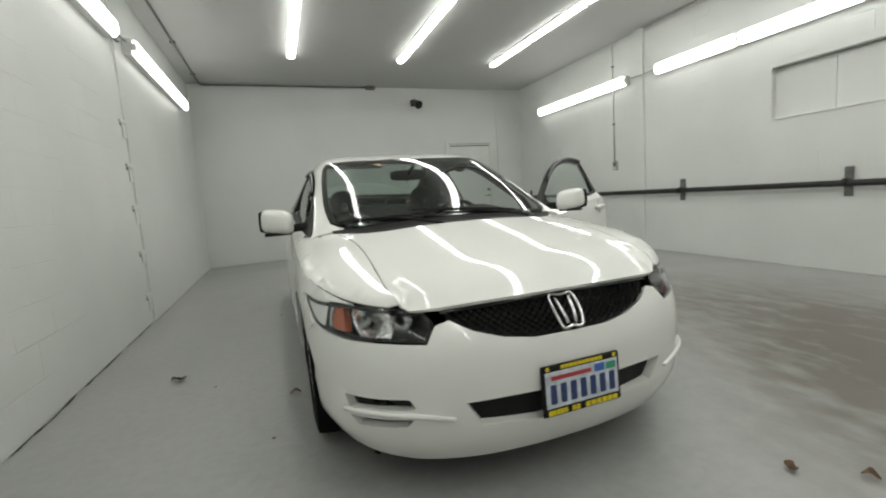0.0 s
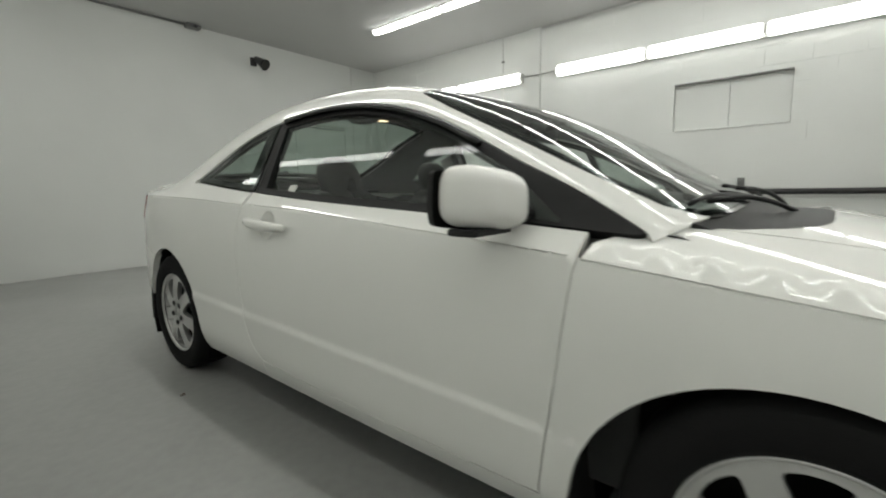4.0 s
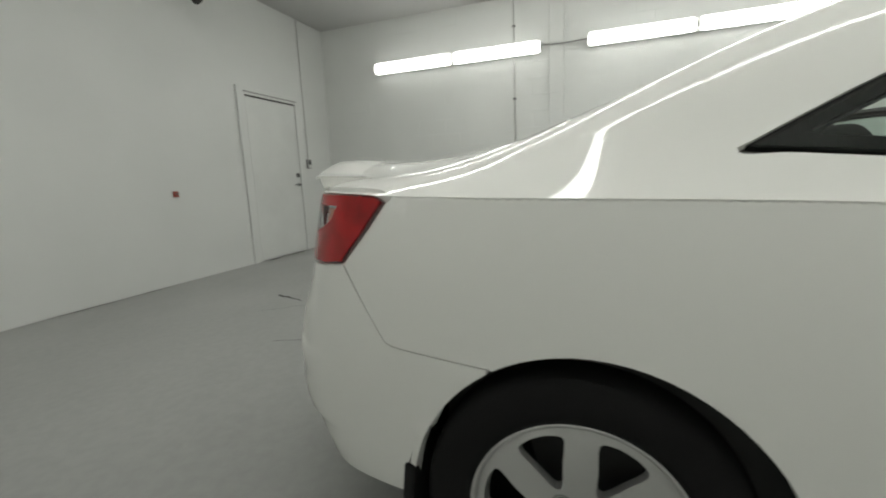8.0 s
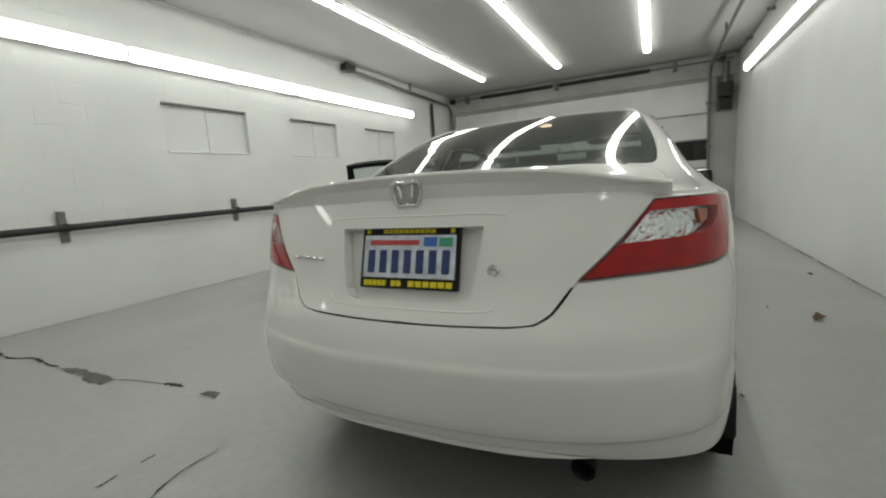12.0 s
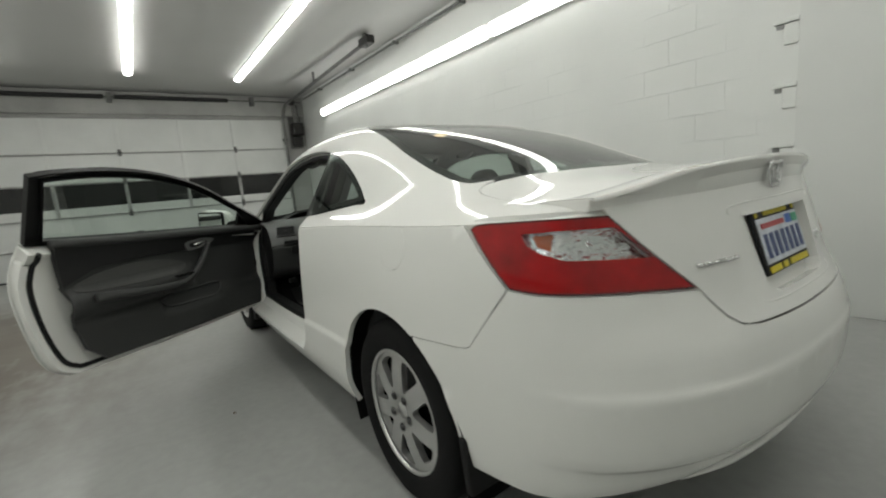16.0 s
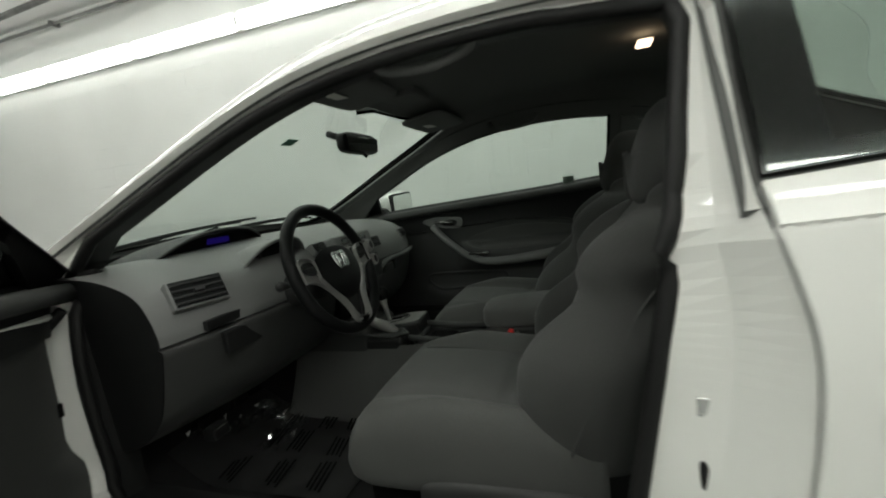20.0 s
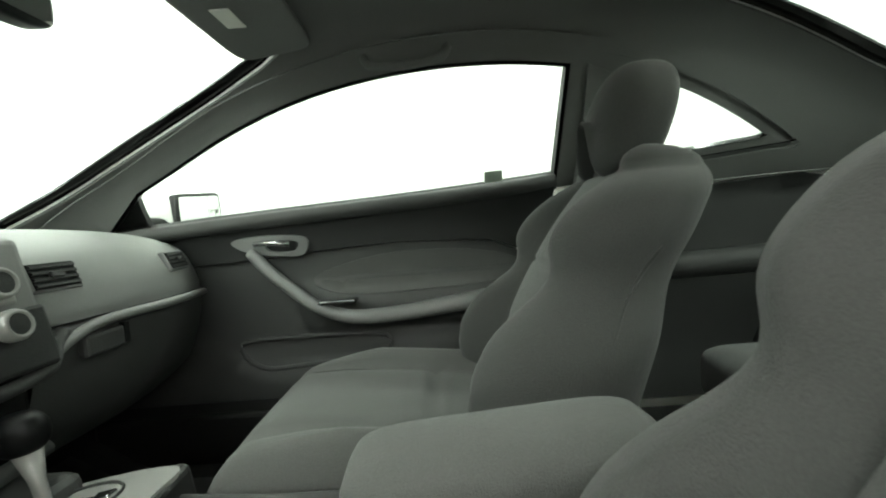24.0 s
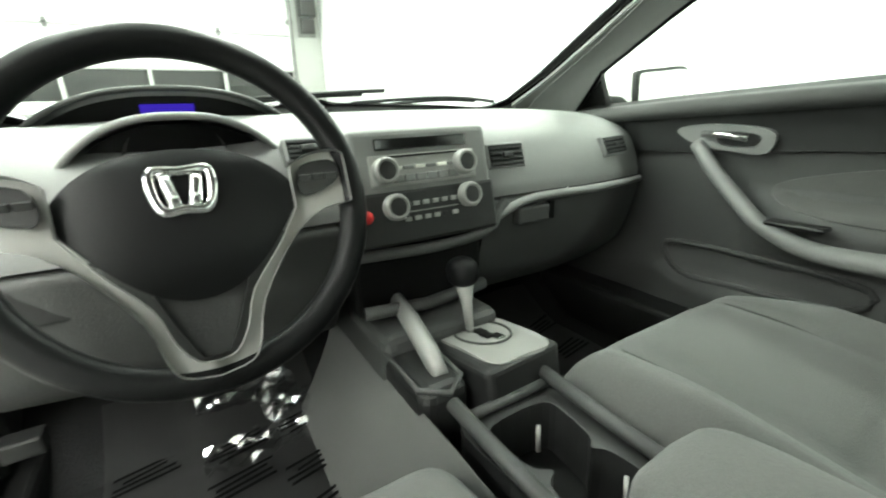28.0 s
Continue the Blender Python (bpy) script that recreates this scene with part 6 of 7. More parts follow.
m = part("map_lamp", box_bm(-0.07, 0.07, 1.03, 1.16, 1.30, 1.325, 0.008), LINER, car, "grey map lamp panel", False)
dome = part("dome_lamp", box_bm(-0.065, -0.005, 1.80, 1.84, 1.330, 1.342, 0.004), DOME, car, "lit warm dome lamp", False)
for s in (-1, 1):
    g = [(s * 0.585, 1.26, 1.262), (s * 0.565, 1.28, 1.235), (s * 0.555, 1.36, 1.228), (s * 0.56, 1.44, 1.242), (s * 0.575, 1.46, 1.27)]
    tube("grab_handle", smooth(g, 4), 0.011, LINER, car, "grey roof grab handle", 8)
panel("window_sticker", LABEL_WHITE, doors[-1], sheet(dense([(1.545, 0.956), (1.595, 0.958), (1.595, 1.0), (1.545, 0.998)], 0.03), side_map(-1), True, 0.05, depth=0, lift=-0.014), label="small square window sticker")
panel("screen_sticker", MATTE_GREEN, car, sheet(dense([(0.09, 0.70), (0.145, 0.70), (0.145, 0.735), (0.09, 0.735)], 0.03), lambda x, y: upper_top(x, y) - Vector((0, 0, 0.008)), False, 0.05, depth=0), label="small green windscreen sticker")

# doors inside
CARD_X = Spline((0.28, 0.765), (0.6, 0.755), (0.8, 0.745), (0.9, 0.725), (0.95, 0.70))


def card_map(s):
    def fm(y, z):
        arm = max(0, 1 - ((z - 0.645) / 0.075) ** 2) * min(1, max(0, (y - 1.0) / 0.16)) * min(1, max(0, (1.80 - y) / 0.12))
        ledge = 1 / (1 + math.exp((z - 0.535 + 0.03 * math.sin(y * 3)) / 0.012))
        hollow = max(0, 1 - ((y - 1.04) / 0.22) ** 4) * max(0, 1 - ((z - 0.525) / 0.06) ** 4)
        return Vector((s * (CARD_X(z) - 0.065 * arm ** 0.6 - 0.035 * ledge * (1 - 0.9 * hollow)), y, z))
    return fm


for s in (1, -1):
    d = doors[s]
    fm = card_map(s)
    out = inset(door_outline, 0.006)
    panel("door_inner", WHITE_CAR, d, sheet(out, set_back(plain_side(s), 0.075 * s), s > 0, 0.08, depth=0), label="white inner door shell")
    loop = [side_map(s)(y, z) for y, z in inset(door_outline, 0.004)]
    back = [set_back(plain_side(s), 0.075 * s)(y, z) for y, z in out]
    strip("door_edge", [loop, back], WHITE_CAR, d, "white door edge", True)
    tube("door_seal", [set_back(plain_side(s), 0.078 * s)(y, z) for y, z in inset(door_outline, 0.045)], 0.011, BLACK, d, "black rubber door seal", 8, True)
    low = inset(dense([(0.50, 0.325), (1.58, 0.345), (1.66, 0.42), (1.70, 0.58), (1.70, 0.735), (1.55, 0.80), (1.3, 0.815), (1.0, 0.80), (0.84, 0.79), (0.47, 0.78), (0.46, 0.55)], 0.03), 0.0)
    panel("door_card", CARD, d, sheet(low, fm, s > 0, 0.025, depth=0.03), label="grey moulded door card")
    band = dense([(0.47, 0.782), (0.84, 0.792), (1.0, 0.803), (1.3, 0.818), (1.55, 0.803), (1.70, 0.74), (1.72, 0.90), (1.725, 0.93)], 0.03, False) + [(y, DLO_LOW(y) - 0.015) for y in np.linspace(1.72, 0.46, 20)]
    panel("door_band", DASH_DARK, d, sheet(band, lambda y, z: Vector((s * (CARD_X(z) - 0.012), y, z)), s > 0, 0.04, depth=0.03), label="black upper door trim")
    top = [(s * 0.712, y, DLO_LOW(y) - 0.012) for y in np.linspace(0.42, 1.73, 20)]
    tube("door_top", top, 0.022, CARD, d, "grey window ledge", 10)
    arm = smooth([(0.885, 0.815), (0.94, 0.76), (1.02, 0.70), (1.09, 0.655), (1.17, 0.630), (1.30, 0.632), (1.45, 0.648), (1.62, 0.668)], 5)
    tube("door_pull", [(s * (0.735 - 0.075 * min(1, max(0, (y - 0.86) / 0.2))), y, z) for y, z in arm], lambda t: 0.017 + 0.016 * max(0, t - 0.45), DASH if s < 0 else CARD, d, "grey pull handle running into armrest", 12)
    cloth = smooth([(1.05, 0.735), (1.25, 0.785), (1.5, 0.78), (1.66, 0.73), (1.62, 0.70), (1.35, 0.685), (1.12, 0.69)], 5, True)
    panel("door_cloth", CARD_CLOTH, d, sheet(cloth, lambda y, z: fm(y, z) - Vector((s * 0.004, 0, 0)), s > 0, 0.03, depth=0.01), label="grey cloth insert")
    cup = smooth([(0.835, 0.845), (0.90, 0.858), (1.0, 0.855), (1.045, 0.84), (1.03, 0.80), (0.97, 0.80), (0.88, 0.815)], 4, True)
    hb = panel("handle_bezel", DASH, d, sheet(cup, lambda y, z: Vector((s * (CARD_X(z) - 0.022), y, z)), s > 0, 0.03, holes=[smooth([(0.93, 0.842), (1.0, 0.842), (1.02, 0.83), (1.0, 0.812), (0.94, 0.815)], 3, True)], depth=0.02), label="grey inner handle bezel")
    tube("inner_handle", [(s * 0.715, 0.90, 0.838), (s * 0.705, 0.95, 0.838), (s * 0.705, 1.0, 0.832)], 0.008, CHROME, hb, "chrome inner door handle", 8)
    pk = smooth([(0.825, 0.555), (1.0, 0.565), (1.24, 0.555), (1.20, 0.50), (1.0, 0.485), (0.88, 0.487)], 4, True)
    tube("pocket_edge", [fm(y, z) - Vector((s * 0.006, 0, 0)) for y, z in pk], 0.007, CARD, d, "", 6, True)
    sw = part("window_switch", box_bm(-0.02, 0.02, -0.05, 0.05, 0, 0.01, 0.004), GLOSS_BLACK, d, "black window switch", False)
    sw.location = (s * 0.665, 1.13, 0.668)
    if s < 0:
        panel("frame_trim", LINER, d, sheet(inset(DOOR_WIN, -0.035), set_back(plain_side(s), 0.036 * s), False, 0.05, holes=[inset(DOOR_HOLE, -0.010)], depth=0.004), label="grey cloth trim inside the window frame")

# body opening on the driver side
OPENING = [(y, SILL_Z(y)) for y in np.linspace(1.64, 0.50, 20)] + DOOR_FRONT + dlo_top(0.40, 1.79, 40, -0.002) + [(1.812, 1.20), (1.814, 1.08)] + DOOR_REAR
OPENING = dense(OPENING, 0.03)
fm = side_map(1)
inner = []
for (y, z), (yi, zi), (yj, zj) in zip(OPENING, inset(OPENING, 0.03), inset(OPENING, 0.10)):
    low = z < 0.9
    k = min(1, max(0, (1.0 - z) / 0.1))
    b = (yi + (yj - yi) * k, zi + (zj - zi) * k)
    if y > 1.6 and z > 0.40:
        b = (min(b[0], 1.66 + 0.155 * (z - 0.43)), b[1])
        inner.append(fm(*b) - Vector((0.055 + 0.055 * k, 0, 0)))
        continue
    inner.append(fm(*b) - Vector((0.045 + 0.065 * k, 0, 0)))
edge = [fm(y, z) - Vector((0.012, 0, 0)) for y, z in OPENING]
mid = [(a * 0.55 + b * 0.45) - Vector((0.012, 0, 0)) for a, b in zip(edge, inner)]
jamb_ = strip("door_jamb", [edge, mid, inner], WHITE_CAR, car, "white painted door jamb", True)
jamb_.data.polygons.foreach_set("use_smooth", [False] * len(jamb_.data.polygons))
tube("opening_seal", inner, 0.014, BLACK, car, "black rubber opening seal", 8, True)
inside_line = [p - Vector((0.07, 0, 0)) for p in inner]
strip("jamb_trim", [inner, inside_line], DASH_DARK, car, "dark inner trim", True)
st = part("striker", box_bm(0.752, 0.785, 1.745, 1.775, 0.668, 0.674, 0.002), CHROME, car, "steel door striker", False)
part("striker_bar", box_bm(0.780, 0.786, 1.745, 1.775, 0.672, 0.695, 0.002), CHROME, st, smooth=False)
pillow("jamb_buffer", (0.775, 1.755, 0.585), (0.018, 0.012, 0.028), BLACK, car, "black rubber buffer", 0.5, 0.5)
block("check_strap", 0.78, 0.86, 0.475, 0.50, 0.60, 0.63, UNDER, car, "dark door check strap")
for z in (0.45, 0.78):
    block("door_hinge", 0.775, 0.83, 0.43, 0.475, z, z + 0.05, WHITE_CAR, car, "white door hinge", 0.004)
# pedals and mats
for x, w, h in ((0.27, 0.03, 0.055), (0.40, 0.045, 0.03)):
    pd = part("pedal", box_bm(x - w, x + w, 0.46, 0.475, 0.36 - h, 0.36 + h, 0.008), BLACK, car, "black pedal", False)
    rod("pedal_arm", (x, 0.46, 0.36), (x, 0.36, 0.55), 0.010, UNDER, pd)


def floor_in(y):
    return float(np.interp(y, (0.36, 0.60, 1.1, 1.9), (0.42, 0.27, 0.265, 0.30)))


CAR_M = car.matrix_world.copy()
for x0, pad in ((0.36, "driver"), (-0.36, "passenger")):
    loops = []
    for y in np.linspace(0.47, 1.02, 12):
        loops.append([(x0 + 0.20 * k, y, floor_in(y) + 0.008 + 0.004 * math.sin(9 * y + 5 * k)) for k in np.linspace(-1, 1, 9)])
    mat = strip("floor_mat", loops, MAT_GREY, None, "")
    tagged(mat, "grey protective cover with near-black for print and shaded hollows lying on car floor", "floor mat", group="car floor covers")
    mat.matrix_world = CAR_M
    vs, fs = [], []
    rnd = random.Random(3 if x0 > 0 else 4)
    for blk in range(9):
        cx, cy = x0 - 0.14 + 0.13 * (blk % 3) + rnd.uniform(-0.02, 0.02), 0.60 + 0.13 * (blk // 3) + rnd.uniform(-0.02, 0.02)
        for ln in range(4):
            n = len(vs)
            w = rnd.uniform(0.03, 0.06)
            yy = cy + ln * 0.014
            for ax, ay in ((cx - w, yy), (cx + w, yy + 0.02), (cx + w, yy + 0.027), (cx - w, yy + 0.007)):
                vs.append((ax, ay, floor_in(ay) + 0.016))
            fs.append((n, n + 1, n + 2, n + 3))
    for q in fs:
        mesh("printed_bar", [vs[i] for i in q], [(0, 1, 2, 3)], PRINT_AND_HOLLOW, mat, "", False)
rnd = random.Random(8)
for j, (cx, cy, cz, w) in enumerate(((0.30, 0.545, 0.335, 0.10), (0.20, 0.60, 0.31, 0.08), (0.42, 0.475, 0.36, 0.06), (0.30, 0.66, 0.285, 0.10))):
    loops = []
    for a in range(9):
        loops.append([(cx + w * (b / 5 - 1), cy + w * 0.6 * (a / 4 - 1) * 0.7, cz + rnd.uniform(-0.012, 0.014)) for b in range(11)])
    fl = strip("plastic_film", loops, FILM, None, "")
    tagged(fl, "crumpled clear plastic film on pedals and mat", "plastic film", group="crumpled film")
    fl.matrix_world = CAR_M
    fl.data.polygons.foreach_set("use_smooth", [False] * len(fl.data.polygons))
    fl.visible_shadow = False


# ---- the room's walls, lights and fittings ----
BLACK_PIPE = material("black painted pipe", (0.012, 0.012, 0.012), rough=0.45, stain=0.2, stain_size=9, bump=0.1, bump_size=60)
GREY_IRON = material("dull grey iron", (0.16, 0.16, 0.155), rough=0.5, metal=0.6, stain=0.25, stain_size=12)
DARK_IRON = material("dark oiled iron", (0.02, 0.019, 0.018), rough=0.5, metal=0.3, stain=0.3, stain_size=14)
CONDUIT = material("painted conduit", (0.62, 0.62, 0.60), rough=0.5, stain=0.08, stain_size=7)
GREY_CONDUIT = material("grey conduit", (0.20, 0.20, 0.195), rough=0.45, metal=0.3, stain=0.2, stain_size=8)
DOOR_WHITE = material("white enamelled door sections", (0.66, 0.67, 0.65), rough=0.38, stain=0.06, stain_size=2.0, bump=0.05, bump_size=40)
RAIL_GREY = material("aluminium door rails", (0.34, 0.34, 0.33), rough=0.45, metal=0.25, stain=0.15, stain_size=6)
DARK_PANE = material("dark window pane", (0.006, 0.006, 0.006), rough=0.06, spec=0.6)
BEAM = material("grey painted beam", (0.36, 0.36, 0.345), rough=0.6, stain=0.15, stain_size=1.6, grain=0.05)
HOUSING = material("white enamelled lamp housing", (0.72, 0.72, 0.70), rough=0.4, stain=0.03)
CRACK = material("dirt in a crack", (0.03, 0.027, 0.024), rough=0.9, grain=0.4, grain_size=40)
LEAF = material("dry brown leaf", (0.11, 0.055, 0.025), rough=0.8, grain=0.35, grain_size=30)
RED_PLASTIC = material("faded red plastic", (0.30, 0.07, 0.05), rough=0.5, grain=0.1)
BOX_GREY = material("grey switch box", (0.33, 0.33, 0.32), rough=0.5, stain=0.1)
OUTLET = material("dark switch face", (0.03, 0.03, 0.03), rough=0.4, grain=0.1)

# east wall with its bricked-up windows
WZ0, WZ1 = 1.61, 2.17
openings = [(-3.63, -2.58), (-1.73, -0.66), (0.14, 1.28)]
we = box_bm(XR + 0.085, XR + 0.3, YF - 0.3, YB + 0.25, -0.2, ZC)
box_bm(XR, XR + 0.085, YF - 0.3, YB, -0.2, WZ0, bm=we)
box_bm(XR, XR + 0.085, YF - 0.3, YB, WZ1, ZC, bm=we)
edge = YF - 0.3
for y0, y1 in openings + [(YB, YB)]:
    box_bm(XR, XR + 0.085, edge, y0, WZ0, WZ1, bm=we)
    edge = y1
wall_east = tagged(part("wall_east", we, WALL, smooth=False), "white painted block wall with bricked-up windows", "wall", kind="structure")
for i, (y0, y1) in enumerate(openings):
    w = tagged(new("window_%d" % (i + 1)), "bricked-up window recess painted white with a middle joint", "window", kind="structure")
    m = (y0 + y1) / 2
    for a, b in ((y0 + 0.002, m - 0.003), (m + 0.003, y1 - 0.002)):
        block("infill_panel", XR + 0.06, XR + 0.083, a, b, WZ0 + 0.002, WZ1 - 0.002, SMOOTH_WALL, w, bevel=0.003)
    block("window_sill", XR - 0.012, XR + 0.058, y0 + 0.002, y1 - 0.002, WZ0 - 0.004, WZ0 + 0.016, WALL, w, bevel=0.004)
    block("lintel_edge", XR - 0.004, XR + 0.05, y0 + 0.002, y1 - 0.002, WZ1 - 0.014, WZ1 + 0.004, GREY_CONDUIT, w, "dusty grey steel lintel edge", bevel=0.003)
tagged(block("pilaster", XR - 0.035, XR + 0.02, 3.06, 3.24, -0.1, ZC, WALL, bevel=0.006), "shallow white painted pilaster on the block wall", "pilaster", kind="structure")
ledge = box_bm(XR - 0.014, XR + 0.02, YF + 0.2, YB - 0.002, -0.12, 0.80, 0.008)
tagged(part("wall_east_2", ledge, WALL, smooth=False), "low white plastered wall base below the pipe", "wall", kind="structure")


# ---- pipes, conduits and rails ----
def pipe_run(name, pts, r, mat, label, category, clips=(), kind=""):
    """A bent pipe through pts with clips at the given places."""
    ob = tagged(new(name), label, category, kind=kind)
    bm = bmesh.new()
    for a, b in zip(pts, pts[1:]):
        cyl_bm(a, b, r, 14, bm=bm)
    for p in pts[1:-1]:
        bmesh.ops.create_uvsphere(bm, u_segments=14, v_segments=8, radius=r * 1.02, matrix=Matrix.Translation(p))
    part("pipe" if r > 0.012 else "conduit", bm, mat, ob)
    for c in clips:
        x, y, z, dx, dy, dz = c
        part("clip", box_bm(x - dx, x + dx, y - dy, y + dy, z - dz, z + dz, 0.003), GREY_IRON, ob, smooth=False)
    return ob


RX, RZ = 4.285, 0.885
rail = tagged(new("pipe_rail"), "long black painted pipe rail along the block wall", "pipe")
part("pipe", cyl_bm((RX, YB - 0.01, RZ + 0.012), (RX, -5.22, RZ - 0.03), 0.032, 20), BLACK_PIPE, rail)
up = cyl_bm((RX, -5.22, RZ - 0.03), (RX, -5.32, RZ + 0.02), 0.034, 20)
cyl_bm((RX, -5.32, RZ + 0.02), (RX, -5.34, 2.95), 0.034, 20, bm=up)
bmesh.ops.create_uvsphere(up, u_segments=16, v_segments=10, radius=0.035, matrix=Matrix.Translation((RX, -5.32, RZ + 0.02)))
part("riser", up, BLACK_PIPE, rail)
for y in (6.22, 4.28, 2.40, 0.54, -1.30, -3.10, -4.9):
    b = box_bm(XR - 0.032, XR - 0.014, y - 0.035, y + 0.035, RZ - 0.14, RZ + 0.15, 0.004)
    box_bm(RX - 0.01, XR - 0.03, y - 0.03, y + 0.03, RZ + 0.022, RZ + 0.034, 0.002, bm=b)
    box_bm(RX - 0.01, XR - 0.03, y - 0.03, y + 0.03, RZ - 0.042, RZ - 0.03, 0.002, bm=b)
    br = part("bracket", b, GREY_IRON, rail, "grey iron wall bracket", smooth=False)
    part("collar", cyl_bm((RX, y - 0.022, RZ), (RX, y + 0.022, RZ), 0.04, 20), DARK_IRON, br, smooth=False)

pipe_run("conduit", [(XR - 0.014, 3.69, ZC), (XR - 0.014, 3.69, 1.40)], 0.009, CONDUIT, "thin painted conduit running down to a switch", "conduit", [(XR - 0.012, 3.69, z, 0.014, 0.022, 0.01) for z in (2.9, 2.0)])
pipe_run("conduit", [(XR - 0.05, 3.33, 2.61), (XR - 0.05, 3.06, 2.60), (XR - 0.05, 2.79, 2.61)], 0.006, GREY_CONDUIT, "short grey cable between two wall lights", "cable")
pipe_run("conduit", [(XR - 0.05, 3.0, ZC - 0.03), (XR - 0.05, -1.8, ZC - 0.03)], 0.011, CONDUIT, "painted conduit along the top of the wall", "conduit")
pipe_run("conduit", [(-1.93, 2.7, ZC - 0.016), (-1.93, 6.50, ZC - 0.016), (-1.90, YB - 0.05, ZC - 0.03), (0.94, YB - 0.05, ZC - 0.02)], 0.014, GREY_CONDUIT,
         "grey conduit along the ceiling corner to a camera box", "conduit", [(-1.93, y, ZC - 0.014, 0.03, 0.012, 0.014) for y in (3.2, 4.6, 6.0)])
pipe_run("conduit", [(XL + 0.06, -6.3, 3.17), (XL + 0.06, 1.0, 3.17)], 0.016, GREY_CONDUIT, "dark grey conduit along the wall top", "conduit",
         [(XL + 0.05, y, 3.17, 0.05, 0.02, 0.022) for y in (-5.2, -3.6, -2.0, -0.4, 0.9)])


def switch_box(loc, facing, label, size=(0.075, 0.115)):
    """A small box on a wall; facing is the way it looks."""
    x, y, z = loc
    w, h = size[0] / 2, size[1] / 2
    ob = tagged(new("wall_switch"), label, "switch")
    if facing == "x":
        block("box", x - 0.028, x + 0.02, y - w, y + w, z - h, z + h, BOX_GREY, ob, bevel=0.004)
        block("rocker", x - 0.034, x - 0.027, y - w * 0.5, y + w * 0.5, z - h * 0.1, z + h * 0.75, OUTLET, ob, "dark switch face", bevel=0.002)
        block("cover_plate", x - 0.031, x - 0.027, y - w * 0.7, y + w * 0.7, z - h * 0.8, z - h * 0.2, CONDUIT, ob, bevel=0.001)
    else:
        block("box", x - w, x + w, y - 0.03, y + 0.02, z - h, z + h, BOX_GREY, ob, bevel=0.004)
        block("rocker", x - w * 0.5, x + w * 0.5, y - 0.036, y - 0.029, z - h * 0.1, z + h * 0.7, OUTLET, ob, "dark switch face", bevel=0.002)
        block("cover_plate", x - w * 0.7, x + w * 0.7, y - 0.033, y - 0.029, z - h * 0.8, z - h * 0.2, CONDUIT, ob, bevel=0.001)
    return ob


switch_box((XR - 0.005, 3.67, 1.33), "x", "small grey switch box below a conduit", (0.08, 0.14))
switch_box((3.77, YB - 0.005, 1.29), "y", "small grey switch box beside the door", (0.08, 0.13))
pipe_run("conduit", [(3.77, YB - 0.012, 1.36), (3.77, YB - 0.012, ZC)], 0.008, CONDUIT, "thin painted conduit rising from a switch", "conduit")


# ---- fluorescent lights ----
def light_fixture(y0, y1, x, z, out, tube_mat, w=0.06, d=0.07, deep=0.028):
    """A lamp with a wrap-round diffuser; out is the way it faces, seen in the x-z plane."""
    ob = tagged(new("fluorescent_light"), "lit white fluorescent light with a wrap-round diffuser", "light", group="fluorescent lights")
    o = Vector(out).normalized()
    s = Vector((-o.z, 0, o.x))
    base = Vector((x, 0, z))

    def ring(y, k, flat):
        if flat:
            pts = [(-w * 0.9, 0), (w * 0.9, 0), (w * 0.95, deep), (-w * 0.95, deep)]
        else:
            pts = [(-w * k * math.cos(a), deep + (d - deep) * (0.05 + 0.95 * k * max(0, math.sin(a)) ** 0.6)) for a in np.linspace(0, math.pi, 9)]
        return [base + s * p + o * q + Vector((0, y, 0)) for p, q in pts]

    def loft(rings):
        bm = bmesh.new()
        rows = [[bm.verts.new(v) for v in r] for r in rings]
        for a, b in zip(rows, rows[1:]):
            for i in range(len(a)):
                j = (i + 1) % len(a)
                bm.faces.new((a[i], a[j], b[j], b[i]))
        bm.faces.new(rows[0][::-1])
        bm.faces.new(rows[-1])
        bmesh.ops.recalc_face_normals(bm, faces=bm.faces)
        return bm

    part("housing", loft([ring(y0 + 0.004, 1, True), ring(y1 - 0.004, 1, True)]), HOUSING, ob, smooth=False)
    part("diffuser", loft([ring(y0 + 0.026, 0.8, False), ring(y0 + 0.05, 1, False), ring(y1 - 0.05, 1, False), ring(y1 - 0.026, 0.8, False)]), tube_mat, ob, "glowing white diffuser", smooth=False)
    for y in (y0 + 0.006, y1 - 0.012):
        c = base + o * (deep + 0.005) + Vector((0, y, 0))
        part("end_cap", box_bm(c.x - 0.035, c.x + 0.035, c.y - 0.004, c.y + 0.01, c.z - 0.035, c.z + 0.035, 0.004), HOUSING, ob, smooth=False)
    return ob


for x in (-0.48, 1.18, 2.83):
    cuts = [4.92, 3.69, 2.46, 1.23, 0.0, -1.23, -2.46, -3.78, -5.10]
    for a, b in zip(cuts, cuts[1:]):
        light_fixture(b, a, x, ZC, (0, 0, -1), TUBE)
for cuts in ([5.70, 4.515, 3.33], [2.79 - 1.188 * i for i in range(7)]):
    for a, b in zip(cuts, cuts[1:]):
        light_fixture(b, a, XR, 2.60, (-1, 0, -0.12), TUBE_SIDE, 0.075, 0.13, 0.085)
for cuts in ([5.72, 4.41, 3.10], [2.70 - 1.31 * i for i in range(7)]):
    for a, b in zip(cuts, cuts[1:]):
        light_fixture(b, a, XL + (0.018 if a > 2.9 else 0), 2.69, (1, 0, -0.12), TUBE_SIDE, 0.075, 0.13, 0.085)
